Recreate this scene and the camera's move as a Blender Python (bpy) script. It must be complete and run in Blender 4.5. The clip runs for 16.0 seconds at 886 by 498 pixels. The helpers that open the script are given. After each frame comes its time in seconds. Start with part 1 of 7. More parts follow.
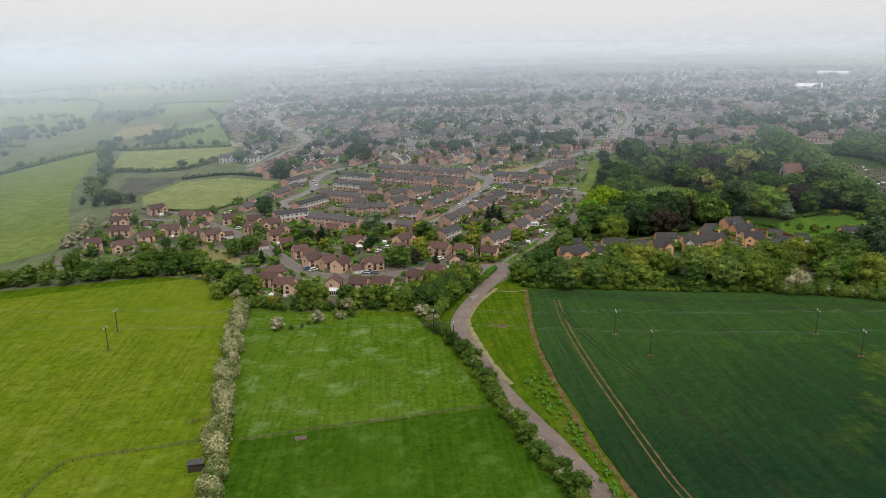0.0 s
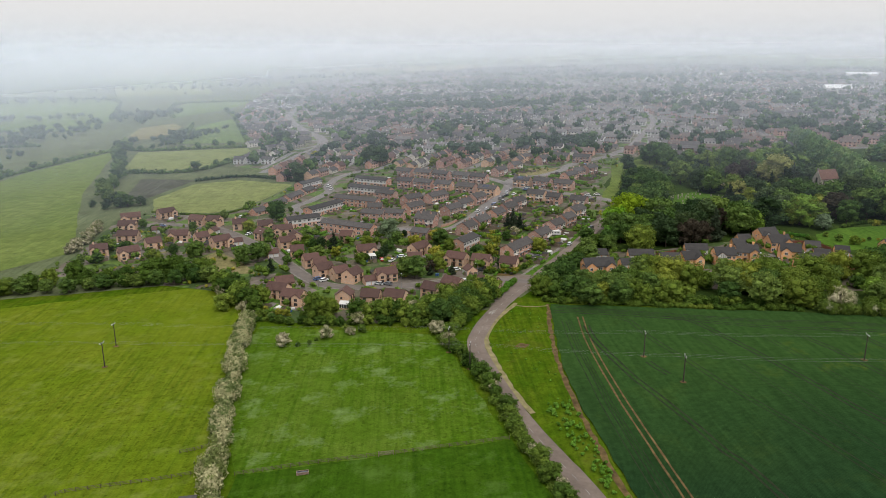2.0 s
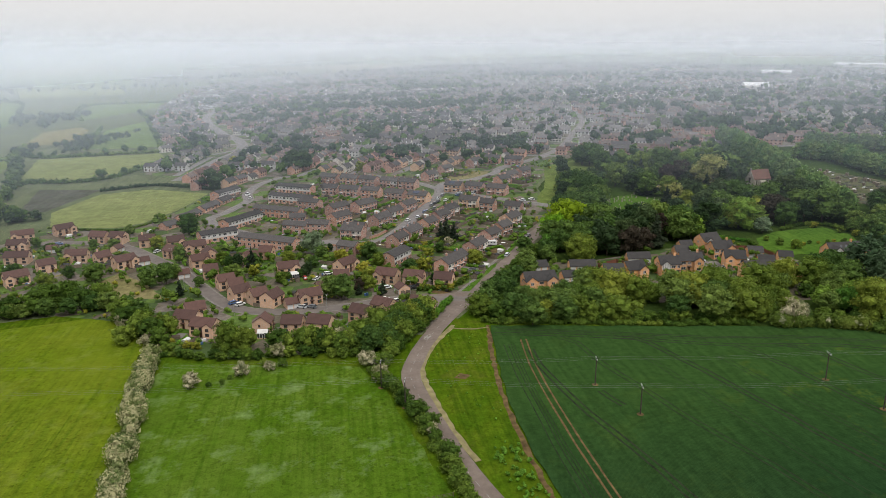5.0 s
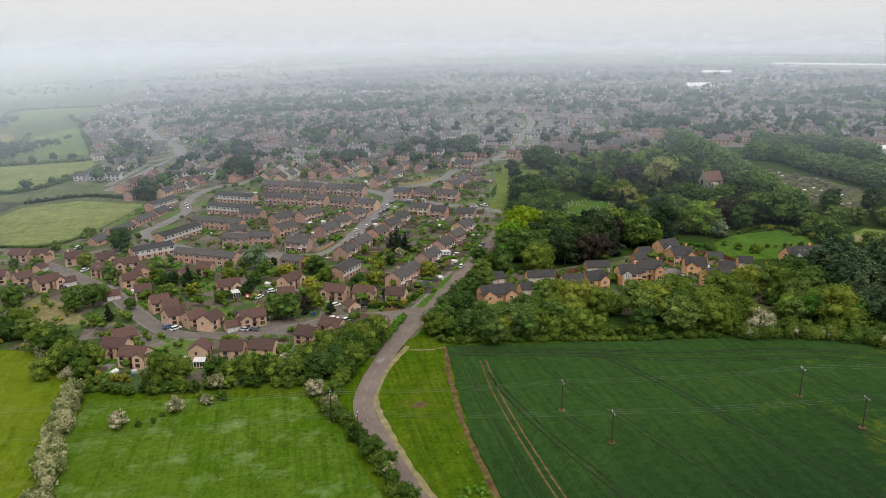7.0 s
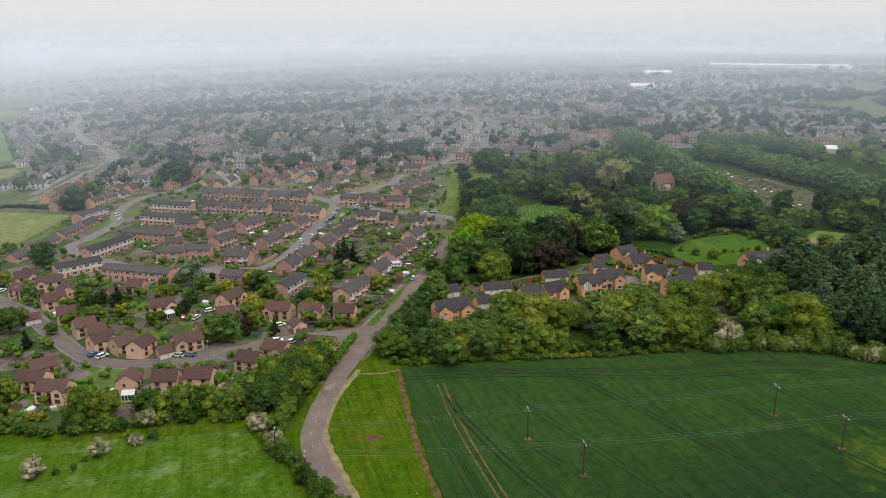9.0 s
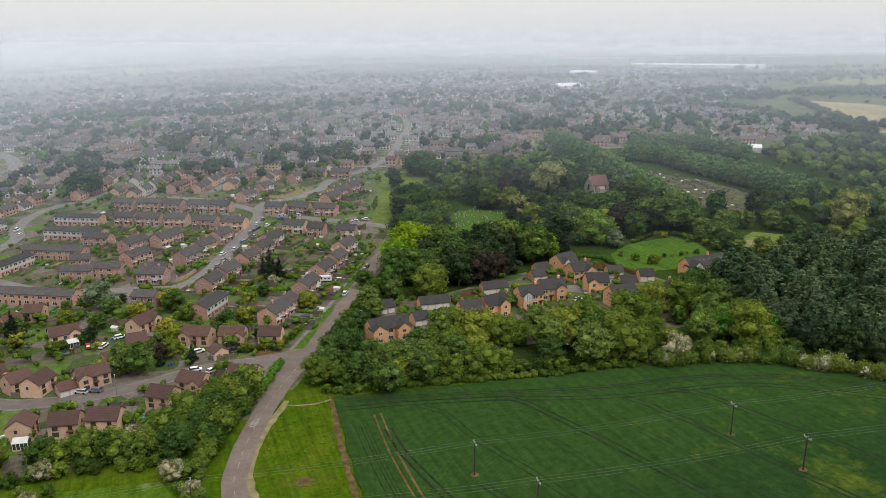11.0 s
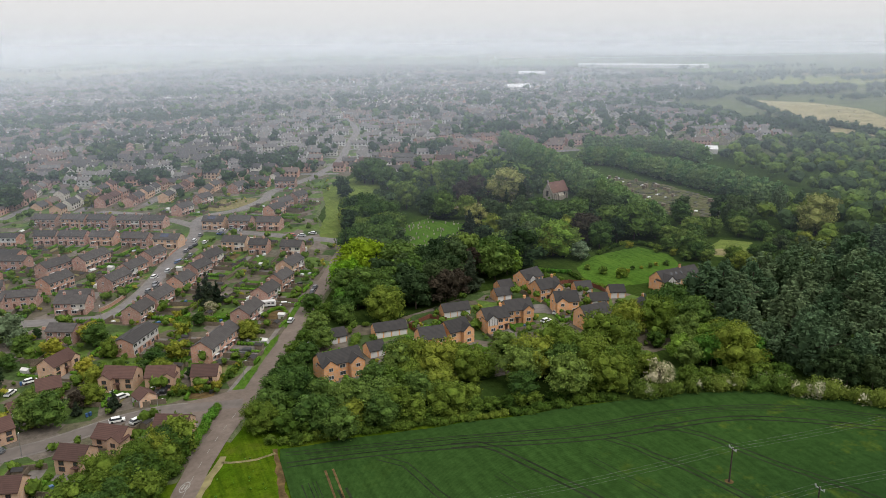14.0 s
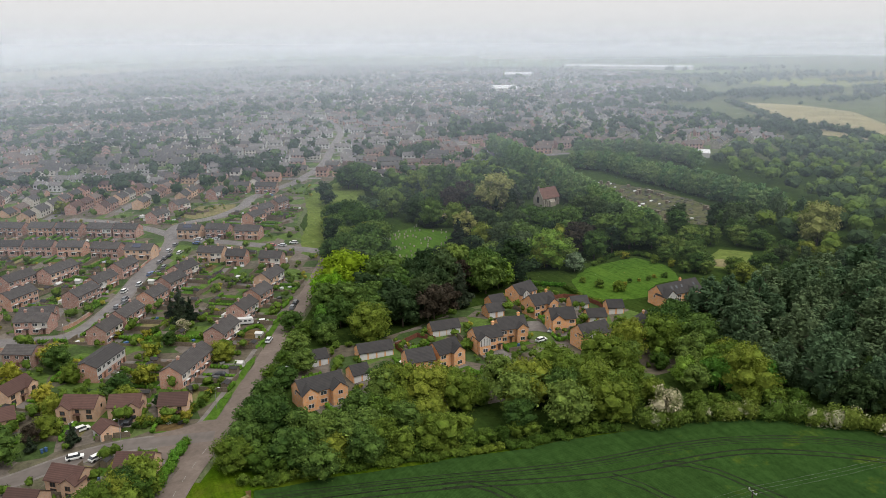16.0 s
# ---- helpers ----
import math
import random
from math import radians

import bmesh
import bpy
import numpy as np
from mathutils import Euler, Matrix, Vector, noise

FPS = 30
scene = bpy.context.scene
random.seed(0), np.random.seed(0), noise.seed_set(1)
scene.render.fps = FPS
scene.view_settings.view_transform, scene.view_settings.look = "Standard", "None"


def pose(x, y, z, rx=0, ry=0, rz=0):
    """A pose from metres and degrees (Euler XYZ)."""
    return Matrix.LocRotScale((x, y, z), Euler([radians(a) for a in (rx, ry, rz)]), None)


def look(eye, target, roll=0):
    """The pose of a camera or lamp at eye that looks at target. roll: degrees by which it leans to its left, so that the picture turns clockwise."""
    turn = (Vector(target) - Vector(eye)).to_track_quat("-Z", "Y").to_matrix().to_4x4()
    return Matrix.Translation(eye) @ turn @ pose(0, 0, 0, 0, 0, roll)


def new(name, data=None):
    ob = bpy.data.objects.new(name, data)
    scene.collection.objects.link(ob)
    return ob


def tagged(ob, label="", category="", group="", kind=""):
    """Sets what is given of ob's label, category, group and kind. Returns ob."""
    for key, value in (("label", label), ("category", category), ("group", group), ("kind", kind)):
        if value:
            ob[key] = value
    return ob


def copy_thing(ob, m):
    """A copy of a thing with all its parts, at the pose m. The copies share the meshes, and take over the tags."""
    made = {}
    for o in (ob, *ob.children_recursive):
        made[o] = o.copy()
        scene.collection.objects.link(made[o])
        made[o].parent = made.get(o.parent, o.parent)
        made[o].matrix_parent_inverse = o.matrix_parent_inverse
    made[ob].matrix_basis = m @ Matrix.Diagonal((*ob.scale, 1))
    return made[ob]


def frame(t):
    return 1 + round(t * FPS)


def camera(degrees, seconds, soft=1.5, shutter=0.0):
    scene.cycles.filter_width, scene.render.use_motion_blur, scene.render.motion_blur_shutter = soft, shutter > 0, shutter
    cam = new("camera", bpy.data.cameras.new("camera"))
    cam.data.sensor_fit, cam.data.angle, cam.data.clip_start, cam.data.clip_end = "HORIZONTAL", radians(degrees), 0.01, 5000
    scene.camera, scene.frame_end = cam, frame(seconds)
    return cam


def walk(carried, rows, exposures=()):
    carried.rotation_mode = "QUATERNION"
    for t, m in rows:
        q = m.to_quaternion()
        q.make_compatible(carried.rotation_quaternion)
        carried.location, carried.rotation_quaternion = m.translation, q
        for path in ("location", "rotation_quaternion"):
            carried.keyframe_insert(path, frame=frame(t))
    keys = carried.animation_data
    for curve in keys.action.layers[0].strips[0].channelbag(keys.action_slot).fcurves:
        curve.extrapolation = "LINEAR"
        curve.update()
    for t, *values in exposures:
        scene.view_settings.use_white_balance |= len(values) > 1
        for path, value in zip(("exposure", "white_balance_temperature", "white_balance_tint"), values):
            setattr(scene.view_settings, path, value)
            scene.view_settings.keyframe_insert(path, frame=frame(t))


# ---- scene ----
cam = camera(62.2, 16.0, soft=0.75)
PATH = [
    (0, (5.534, -3.663, 102.468), (5.665, -1.739, 101.938), -0.3),
    (0.5, (5.975, 0.611, 102.435), (6.083, 2.536, 101.904), -0.2),
    (1, (6.404, 5.026, 102.438), (6.488, 6.953, 101.908), -0.2),
    (1.5, (6.803, 9.55, 102.462), (6.885, 11.477, 101.933), -0.2),
    (2, (7.212, 14.075, 102.471), (7.294, 16.002, 101.941), -0.2),
    (2.5, (7.565, 18.591, 102.485), (7.655, 20.517, 101.955), -0.2),
    (3, (7.844, 23.115, 102.507), (7.975, 25.039, 101.975), -0.1),
    (3.5, (8.106, 27.664, 102.54), (8.266, 29.586, 102.01), -0.2),
    (4, (8.412, 32.173, 102.559), (8.607, 34.091, 102.027), -0.2),
    (6.5, (10.232, 54.175, 102.699), (10.608, 56.065, 102.167), -0.3),
    (7, (10.702, 58.623, 102.759), (11.109, 60.508, 102.227), -0.3),
    (7.5, (11.144, 62.992, 102.805), (11.577, 64.871, 102.272), -0.2),
    (8, (11.679, 67.267, 102.83), (12.135, 69.141, 102.297), -0.3),
    (8.5, (12.261, 71.531, 102.89), (12.741, 73.398, 102.358), -0.3),
    (9, (12.948, 75.842, 102.928), (13.494, 77.691, 102.396), -0.2),
    (9.2, (13.31, 77.595, 102.934), (13.883, 79.436, 102.401), -0.2),
    (11.3, (18.231, 95.907, 102.945), (18.962, 97.691, 102.413), -0.2),
    (11.5, (18.728, 97.609, 102.941), (19.463, 99.392, 102.41), -0.3),
    (12, (20.034, 101.747, 102.907), (20.809, 103.513, 102.376), -0.3),
    (12.5, (21.364, 105.826, 102.868), (22.179, 107.574, 102.336), -0.4),
    (13, (22.81, 109.869, 102.872), (23.624, 111.617, 102.341), -0.4),
    (13.5, (24.301, 113.92, 102.886), (25.124, 115.663, 102.354), -0.4),
    (14, (25.791, 117.96, 102.902), (26.637, 119.693, 102.371), -0.3),
    (14.5, (27.266, 122.002, 102.951), (28.149, 123.716, 102.419), -0.3),
    (15, (28.827, 125.979, 103.02), (29.71, 127.693, 102.489), -0.3),
    (15.5, (30.51, 129.884, 103.11), (31.393, 131.598, 102.58), -0.1),
    (16, (32.298, 133.682, 103.185), (33.18, 135.397, 102.655), -0.1),
]
walk(cam, [(t, look(eye, target, roll)) for t, eye, target, roll in PATH])

# ---- world, sun ----
world = bpy.data.worlds.new("overcast_sky")
scene.world = world
world.use_nodes = True
wn, wl = world.node_tree.nodes, world.node_tree.links
wn.clear()
sky = wn.new("ShaderNodeTexSky")
sky.sky_type = "NISHITA"
sky.sun_disc = False
sky.sun_elevation = radians(58)
sky.sun_rotation = radians(154)
dim = wn.new("ShaderNodeVectorMath")
dim.operation = "SCALE"
dim.inputs["Scale"].default_value = 0.10
wl.new(sky.outputs[0], dim.inputs[0])
wtc = wn.new("ShaderNodeTexCoord")
wsep = wn.new("ShaderNodeSeparateXYZ")
wl.new(wtc.outputs["Generated"], wsep.inputs[0])
wmap = wn.new("ShaderNodeMapping")
wmap.inputs["Scale"].default_value = (1.0, 1.0, 6.0)
wl.new(wtc.outputs["Generated"], wmap.inputs[0])
wnoise = wn.new("ShaderNodeTexNoise")
wnoise.inputs["Scale"].default_value = 2.2
wnoise.inputs["Detail"].default_value = 4
wl.new(wmap.outputs[0], wnoise.inputs["Vector"])
wgrad = wn.new("ShaderNodeValToRGB")
for place, grey in ((0.0, 0.745), (0.026, 0.79), (0.07, 0.825), (0.14, 0.90), (0.35, 1.28), (1.0, 2.02)):
    stop = wgrad.color_ramp.elements[0] if place == 0 else wgrad.color_ramp.elements[1] if place == 1 else wgrad.color_ramp.elements.new(place)
    stop.position, stop.color = place, (grey, grey * 0.985, grey * 0.985, 1)
wl.new(wsep.outputs[2], wgrad.inputs[0])
wcl = wn.new("ShaderNodeMapRange")
wcl.inputs["From Min"].default_value, wcl.inputs["From Max"].default_value = 0.3, 0.7
wcl.inputs["To Min"].default_value, wcl.inputs["To Max"].default_value = 0.996, 1.004
wl.new(wnoise.outputs[0], wcl.inputs[0])
wmul = wn.new("ShaderNodeVectorMath")
wmul.operation = "SCALE"
wl.new(wgrad.outputs[0], wmul.inputs[0])
wl.new(wcl.outputs[0], wmul.inputs["Scale"])
wmix = wn.new("ShaderNodeMix")
wmix.data_type = "RGBA"
wmix.inputs[0].default_value = 0.93
wl.new(dim.outputs[0], wmix.inputs[6])
wl.new(wmul.outputs[0], wmix.inputs[7])
wbg = wn.new("ShaderNodeBackground")
wbg.inputs["Strength"].default_value = 1.0
wl.new(wmix.outputs[2], wbg.inputs[0])
wout = wn.new("ShaderNodeOutputWorld")
wl.new(wbg.outputs[0], wout.inputs[0])

sun = new("sun", bpy.data.lights.new("sun", "SUN"))
sun.data.energy = 2.6
sun.data.angle = radians(28)
sun.data.color = (1.0, 0.96, 0.9)
sun.matrix_world = look((0, 0, 400), (-0.36 * 260, 0.85 * 260, 0))


# ---- materials ----
ALBEDO = 0.58


def tone(c):
    return tuple(v * ALBEDO for v in c)


class Nodes:
    def __init__(self, name):
        self.m = bpy.data.materials.new(name)
        self.m.use_nodes = True
        self.n, self.l = self.m.node_tree.nodes, self.m.node_tree.links
        self.bsdf = self.n["Principled BSDF"]
        self.out = self.n["Material Output"]
        self.pos = self.n.new("ShaderNodeNewGeometry")
        self.tc = self.n.new("ShaderNodeTexCoord")

    def noise(self, scale, detail=3, vec=None, stretch=None, rough=0.55):
        t = self.n.new("ShaderNodeTexNoise")
        t.inputs["Scale"].default_value, t.inputs["Detail"].default_value = scale, detail
        t.inputs["Roughness"].default_value = rough
        v = vec or self.pos.outputs["Position"]
        if stretch:
            mp = self.n.new("ShaderNodeMapping")
            mp.inputs["Rotation"].default_value = (0, 0, stretch[3] if len(stretch) > 3 else 0)
            mp.inputs["Scale"].default_value = stretch[:3]
            self.l.new(v, mp.inputs[0])
            v = mp.outputs[0]
        self.l.new(v, t.inputs["Vector"])
        return t.outputs[0]

    def ramp(self, fac, lo, hi, a=0.0, b=1.0):
        m = self.n.new("ShaderNodeMapRange")
        m.inputs["From Min"].default_value, m.inputs["From Max"].default_value = lo, hi
        m.inputs["To Min"].default_value, m.inputs["To Max"].default_value = a, b
        self.l.new(fac, m.inputs[0])
        return m.outputs[0]

    def mix(self, fac, a, b, blend="MIX"):
        m = self.n.new("ShaderNodeMix")
        m.data_type, m.blend_type = "RGBA", blend
        for socket, v in ((m.inputs[0], fac), (m.inputs[6], a), (m.inputs[7], b)):
            if isinstance(v, (int, float)):
                socket.default_value = v
            elif isinstance(v, tuple):
                socket.default_value = (*v, 1)
            else:
                self.l.new(v, socket)
        return m.outputs[2]

    def value(self, col, fac):
        h = self.n.new("ShaderNodeHueSaturation")
        if isinstance(col, tuple):
            h.inputs["Color"].default_value = (*col, 1)
        else:
            self.l.new(col, h.inputs["Color"])
        self.l.new(fac, h.inputs["Value"])
        return h.outputs[0]

    def done(self, col, rough=0.9, bump=None, strength=0.3, dist=0.1, metal=0.0, spec=0.25):
        if isinstance(col, tuple):
            self.bsdf.inputs["Base Color"].default_value = (*col, 1)
        else:
            self.l.new(col, self.bsdf.inputs["Base Color"])
        self.bsdf.inputs["Roughness"].default_value = rough
        self.bsdf.inputs["Metallic"].default_value = metal
        self.bsdf.inputs["Specular IOR Level"].default_value = spec
        if bump is not None:
            b = self.n.new("ShaderNodeBump")
            b.inputs["Strength"].default_value, b.inputs["Distance"].default_value = strength, dist
            self.l.new(bump, b.inputs["Height"])
            self.l.new(b.outputs[0], self.bsdf.inputs["Normal"])
        return self.m


def plain(name, col, rough=0.7, vary=0.15, scale=1.5, metal=0.0, spec=0.3, rand=0.0):
    k, col = Nodes(name), tone(col)
    f = k.ramp(k.noise(scale, 4), 0.3, 0.7, 1 - vary, 1 + vary)
    c = k.value(col, f)
    if rand:
        info = k.n.new("ShaderNodeObjectInfo")
        c = k.value(c, k.ramp(info.outputs["Random"], 0, 1, 1 - rand, 1 + rand))
    return k.done(c, rough, k.noise(scale * 8, 2), 0.15, 0.02, metal, spec)


def meadow(name, base, light, dark, patch, streak_angle=0.0, tuft=0.35, bare=None):
    """Pasture: broad patches, fine tufts, faint streaks and a few bare or seeding spots."""
    k = Nodes(name)
    base, light, dark = (tuple(0.73 * v for v in tone(c)) for c in (base, light, dark))
    bare = bare and tone(bare)
    broad = k.ramp(k.noise(patch, 3), 0.35, 0.68)
    c = k.mix(broad, base, light)
    streak = k.ramp(k.noise(0.8, 4, stretch=(1.0, 0.045, 1, streak_angle)), 0.42, 0.7, 0, 0.75)
    c = k.mix(streak, c, dark)
    tufts = k.ramp(k.noise(tuft, 5, rough=0.7), 0.36, 0.68, 0.78, 1.16)
    c = k.value(c, tufts)
    c = k.value(c, k.ramp(k.noise(2.2, 3), 0.3, 0.7, 0.86, 1.14))
    c = k.value(c, k.ramp(k.noise(0.75, 2), 0.58, 0.68, 1.0, 0.72))
    if bare:
        spot = k.ramp(k.noise(0.09, 5, rough=0.72), 0.53, 0.70, 0, 0.5)
        c = k.mix(spot, c, bare)
        worn = k.ramp(k.noise(0.022, 4, stretch=(1.0, 0.35, 1, streak_angle)), 0.52, 0.72, 0, 0.55)
        c = k.mix(worn, c, light)
    return k.done(c, 0.95, k.noise(1.6, 4), 0.5, 0.25, spec=0.0)


M = {}
# Undergrowth green, darkened to hold the trees' shade in its colour.
M["undergrowth"] = meadow("shade_darkened_undergrowth", (0.050, 0.090, 0.020), (0.075, 0.120, 0.026), (0.034, 0.062, 0.016), 0.08, 0.5, 0.6)
M["pasture"] = meadow("pasture_grass", (0.150, 0.226, 0.012), (0.200, 0.250, 0.022), (0.100, 0.170, 0.012), 0.028, 0.25, 0.3, (0.20, 0.24, 0.05))
M["paddock"] = meadow("paddock_grass", (0.086, 0.176, 0.011), (0.134, 0.215, 0.026), (0.060, 0.136, 0.009), 0.05, 0.9, 0.42, (0.24, 0.33, 0.13))
M["deep"] = meadow("deep_green_grass", (0.050, 0.124, 0.008), (0.073, 0.150, 0.013), (0.036, 0.092, 0.007), 0.06, 0.9, 0.42, (0.11, 0.19, 0.04))
M["verge"] = meadow("rough_verge_grass", (0.080, 0.158, 0.008), (0.132, 0.192, 0.012), (0.046, 0.100, 0.007), 0.09, 0.2, 0.4, (0.09, 0.10, 0.02))
# Far grasses, paled and greyed partly to hold distance haze in the colour.
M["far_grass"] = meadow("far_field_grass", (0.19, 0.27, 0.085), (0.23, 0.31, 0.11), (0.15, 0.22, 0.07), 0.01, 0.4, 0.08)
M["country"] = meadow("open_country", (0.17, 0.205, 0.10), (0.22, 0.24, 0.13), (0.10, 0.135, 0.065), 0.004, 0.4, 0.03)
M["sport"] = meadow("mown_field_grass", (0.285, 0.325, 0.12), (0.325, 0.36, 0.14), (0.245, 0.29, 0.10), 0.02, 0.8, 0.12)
M["longgrass"] = meadow("haze_paled_grass", (0.195, 0.262, 0.062), (0.235, 0.295, 0.075), (0.150, 0.220, 0.050), 0.02, 0.8, 0.15)
M["lawn"] = meadow("garden_lawn", (0.10, 0.20, 0.03), (0.13, 0.24, 0.035), (0.07, 0.15, 0.025), 0.08, 0.1, 0.6)
M["dry"] = meadow("dry_hay_field", (0.46, 0.40, 0.22), (0.52, 0.46, 0.27), (0.40, 0.36, 0.18), 0.01, 0.3, 0.05)
M["tan"] = meadow("worn_dry_grass", (0.30, 0.27, 0.12), (0.36, 0.31, 0.16), (0.22, 0.22, 0.09), 0.05, 0.3, 0.3)
M["allot"] = meadow("allotment_soil_and_grass", (0.15, 0.17, 0.07), (0.23, 0.20, 0.13), (0.08, 0.11, 0.04), 0.12, 0.5, 0.3)
M["scrub"] = meadow("grey_scrub", (0.13, 0.135, 0.10), (0.18, 0.17, 0.14), (0.08, 0.10, 0.06), 0.03, 0.5, 0.2)


def crop_material():
    k = Nodes("young_cereal_crop")
    broad = k.ramp(k.noise(0.018, 3), 0.4, 0.7)
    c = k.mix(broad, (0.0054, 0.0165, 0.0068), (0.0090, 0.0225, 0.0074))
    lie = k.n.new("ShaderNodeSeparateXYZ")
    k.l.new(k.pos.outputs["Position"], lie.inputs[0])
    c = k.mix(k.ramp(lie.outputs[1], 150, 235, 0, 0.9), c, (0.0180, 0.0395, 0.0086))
    weak = k.ramp(k.noise(0.035, 6, rough=0.75), 0.54, 0.74, 0, 0.9)
    sep = k.n.new("ShaderNodeSeparateXYZ")
    k.l.new(k.pos.outputs["Position"], sep.inputs[0])
    dry_side = k.n.new("ShaderNodeMath")
    dry_side.operation = "MULTIPLY"
    k.l.new(k.ramp(sep.outputs[0], 110, 160, 0.12, 1), dry_side.inputs[0])
    k.l.new(weak, dry_side.inputs[1])
    weak = dry_side.outputs[0]
    c = k.mix(weak, c, (0.068, 0.090, 0.008))
    rows = k.n.new("ShaderNodeTexWave")
    rows.inputs["Scale"].default_value, rows.inputs["Distortion"].default_value = 1.1, 1.2
    mp = k.n.new("ShaderNodeMapping")
    mp.inputs["Rotation"].default_value = (0, 0, radians(17))
    k.l.new(k.pos.outputs["Position"], mp.inputs[0])
    k.l.new(mp.outputs[0], rows.inputs["Vector"])
    c = k.value(c, k.ramp(rows.outputs["Fac"], 0, 1, 0.86, 1.12))
    c = k.value(c, k.ramp(k.noise(0.5, 5, rough=0.75), 0.3, 0.7, 0.72, 1.28))
    c = k.value(c, k.ramp(k.noise(0.6, 4, stretch=(1.0, 0.06, 1, radians(17))), 0.35, 0.65, 0.86, 1.14))
    m = k.done(c, 1.0, k.noise(2.5, 3), 0.4, 0.15, spec=0.0)
    k.bsdf.inputs["Sheen Weight"].default_value = 0.03
    k.bsdf.inputs["Sheen Tint"].default_value = (0.45, 0.9, 0.5, 1)
    return m


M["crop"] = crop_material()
M["tram"] = plain("trodden_crop_wheeling", (0.018, 0.027, 0.011), 0.95, 0.45, 0.4, spec=0.1)
M["soil"] = plain("bare_brown_soil", (0.115, 0.078, 0.032), 0.95, 0.5, 0.5, spec=0.1)
M["dust"] = plain("dry_verge_grit", (0.235, 0.205, 0.10), 0.95, 0.3, 0.4, spec=0.1)


def asphalt():
    k = Nodes("worn_asphalt")
    c = k.mix(k.ramp(k.noise(0.12, 4), 0.35, 0.7), (0.086, 0.067, 0.055), (0.121, 0.096, 0.080))
    c = k.value(c, k.ramp(k.noise(0.9, 4), 0.3, 0.7, 0.86, 1.12))
    c = k.value(c, k.ramp(k.noise(9, 3), 0.3, 0.7, 0.92, 1.08))
    return k.done(c, 0.9, k.noise(20, 2), 0.2, 0.01)


M["asphalt"] = asphalt()
M["tarmac"] = plain("grey_tarmac", (0.185, 0.170, 0.165), 0.9, 0.2, 0.3)
M["estate"] = plain("dark_grey_tarmac", (0.148, 0.126, 0.112), 0.9, 0.2, 0.3)
M["paving"] = plain("worn_footway", (0.185, 0.165, 0.150), 0.9, 0.25, 0.5)
M["paint"] = plain("worn_white_road_paint", (0.31, 0.30, 0.275), 0.8, 0.4, 2.0)


def town_ground():
    k = Nodes("garden_plots")
    v = k.n.new("ShaderNodeTexVoronoi")
    v.inputs["Scale"].default_value = 0.11
    k.l.new(k.pos.outputs["Position"], v.inputs["Vector"])
    sep = k.n.new("ShaderNodeSeparateColor")
    k.l.new(v.outputs["Color"], sep.inputs[0])
    c = k.mix(k.ramp(sep.outputs[0], 0.46, 0.53), (0.056, 0.090, 0.018), (0.074, 0.064, 0.046))
    c = k.mix(k.ramp(sep.outputs[1], 0.74, 0.78), c, (0.100, 0.086, 0.072))
    c = k.mix(k.ramp(sep.outputs[2], 0.72, 0.75), c, (0.034, 0.055, 0.016))
    c = k.value(c, k.ramp(k.noise(0.5, 5, rough=0.7), 0.3, 0.7, 0.6, 1.35))
    return k.done(c, 0.95, k.noise(1.5, 3), 0.5, 0.2, spec=0.1)


M["gardens"] = town_ground()


def brick(name, base, other):
    k = Nodes(name)
    base, other = (tuple(1.02 * v for v in c) for c in (base, other))
    tex = k.n.new("ShaderNodeTexBrick")
    tex.inputs["Scale"].default_value = 1.0
    tex.inputs["Brick Width"].default_value, tex.inputs["Row Height"].default_value = 0.225, 0.075
    tex.inputs["Mortar Size"].default_value = 0.008
    tex.inputs["Color1"].default_value, tex.inputs["Color2"].default_value = (*base, 1), (*other, 1)
    tex.inputs["Mortar"].default_value = (0.34, 0.31, 0.27, 1)
    sep = k.n.new("ShaderNodeSeparateXYZ")
    k.l.new(k.tc.outputs["Object"], sep.inputs[0])
    along_wall = k.n.new("ShaderNodeMath")
    k.l.new(sep.outputs[0], along_wall.inputs[0])
    k.l.new(sep.outputs[1], along_wall.inputs[1])
    flat = k.n.new("ShaderNodeCombineXYZ")
    k.l.new(along_wall.outputs[0], flat.inputs[0])
    k.l.new(sep.outputs[2], flat.inputs[1])
    k.l.new(flat.outputs[0], tex.inputs["Vector"])
    info = k.n.new("ShaderNodeObjectInfo")
    c = k.value(tex.outputs["Color"], k.ramp(info.outputs["Random"], 0, 1, 0.85, 1.15))
    c = k.value(c, k.ramp(k.noise(0.8, 4), 0.3, 0.7, 0.86, 1.12))
    return k.done(c, 0.9, k.noise(9, 2), 0.2, 0.02, spec=0.15)


def tiles(name, base, other):
    k = Nodes(name)
    base, other = (tuple(0.46 * v for v in c) for c in (base, other))
    w = k.n.new("ShaderNodeTexWave")
    w.bands_direction = "Z"
    w.inputs["Scale"].default_value = 1.1
    w.inputs["Distortion"].default_value = 0.4
    k.l.new(k.tc.outputs["Object"], w.inputs["Vector"])
    c = k.mix(k.ramp(k.noise(0.6, 5, rough=0.7), 0.35, 0.7), base, other)
    c = k.value(c, k.ramp(w.outputs["Fac"], 0, 1, 0.85, 1.1))
    info = k.n.new("ShaderNodeObjectInfo")
    c = k.value(c, k.ramp(info.outputs["Random"], 0, 1, 0.75, 1.25))
    return k.done(c, 0.8, w.outputs["Fac"], 0.35, 0.05, spec=0.3)


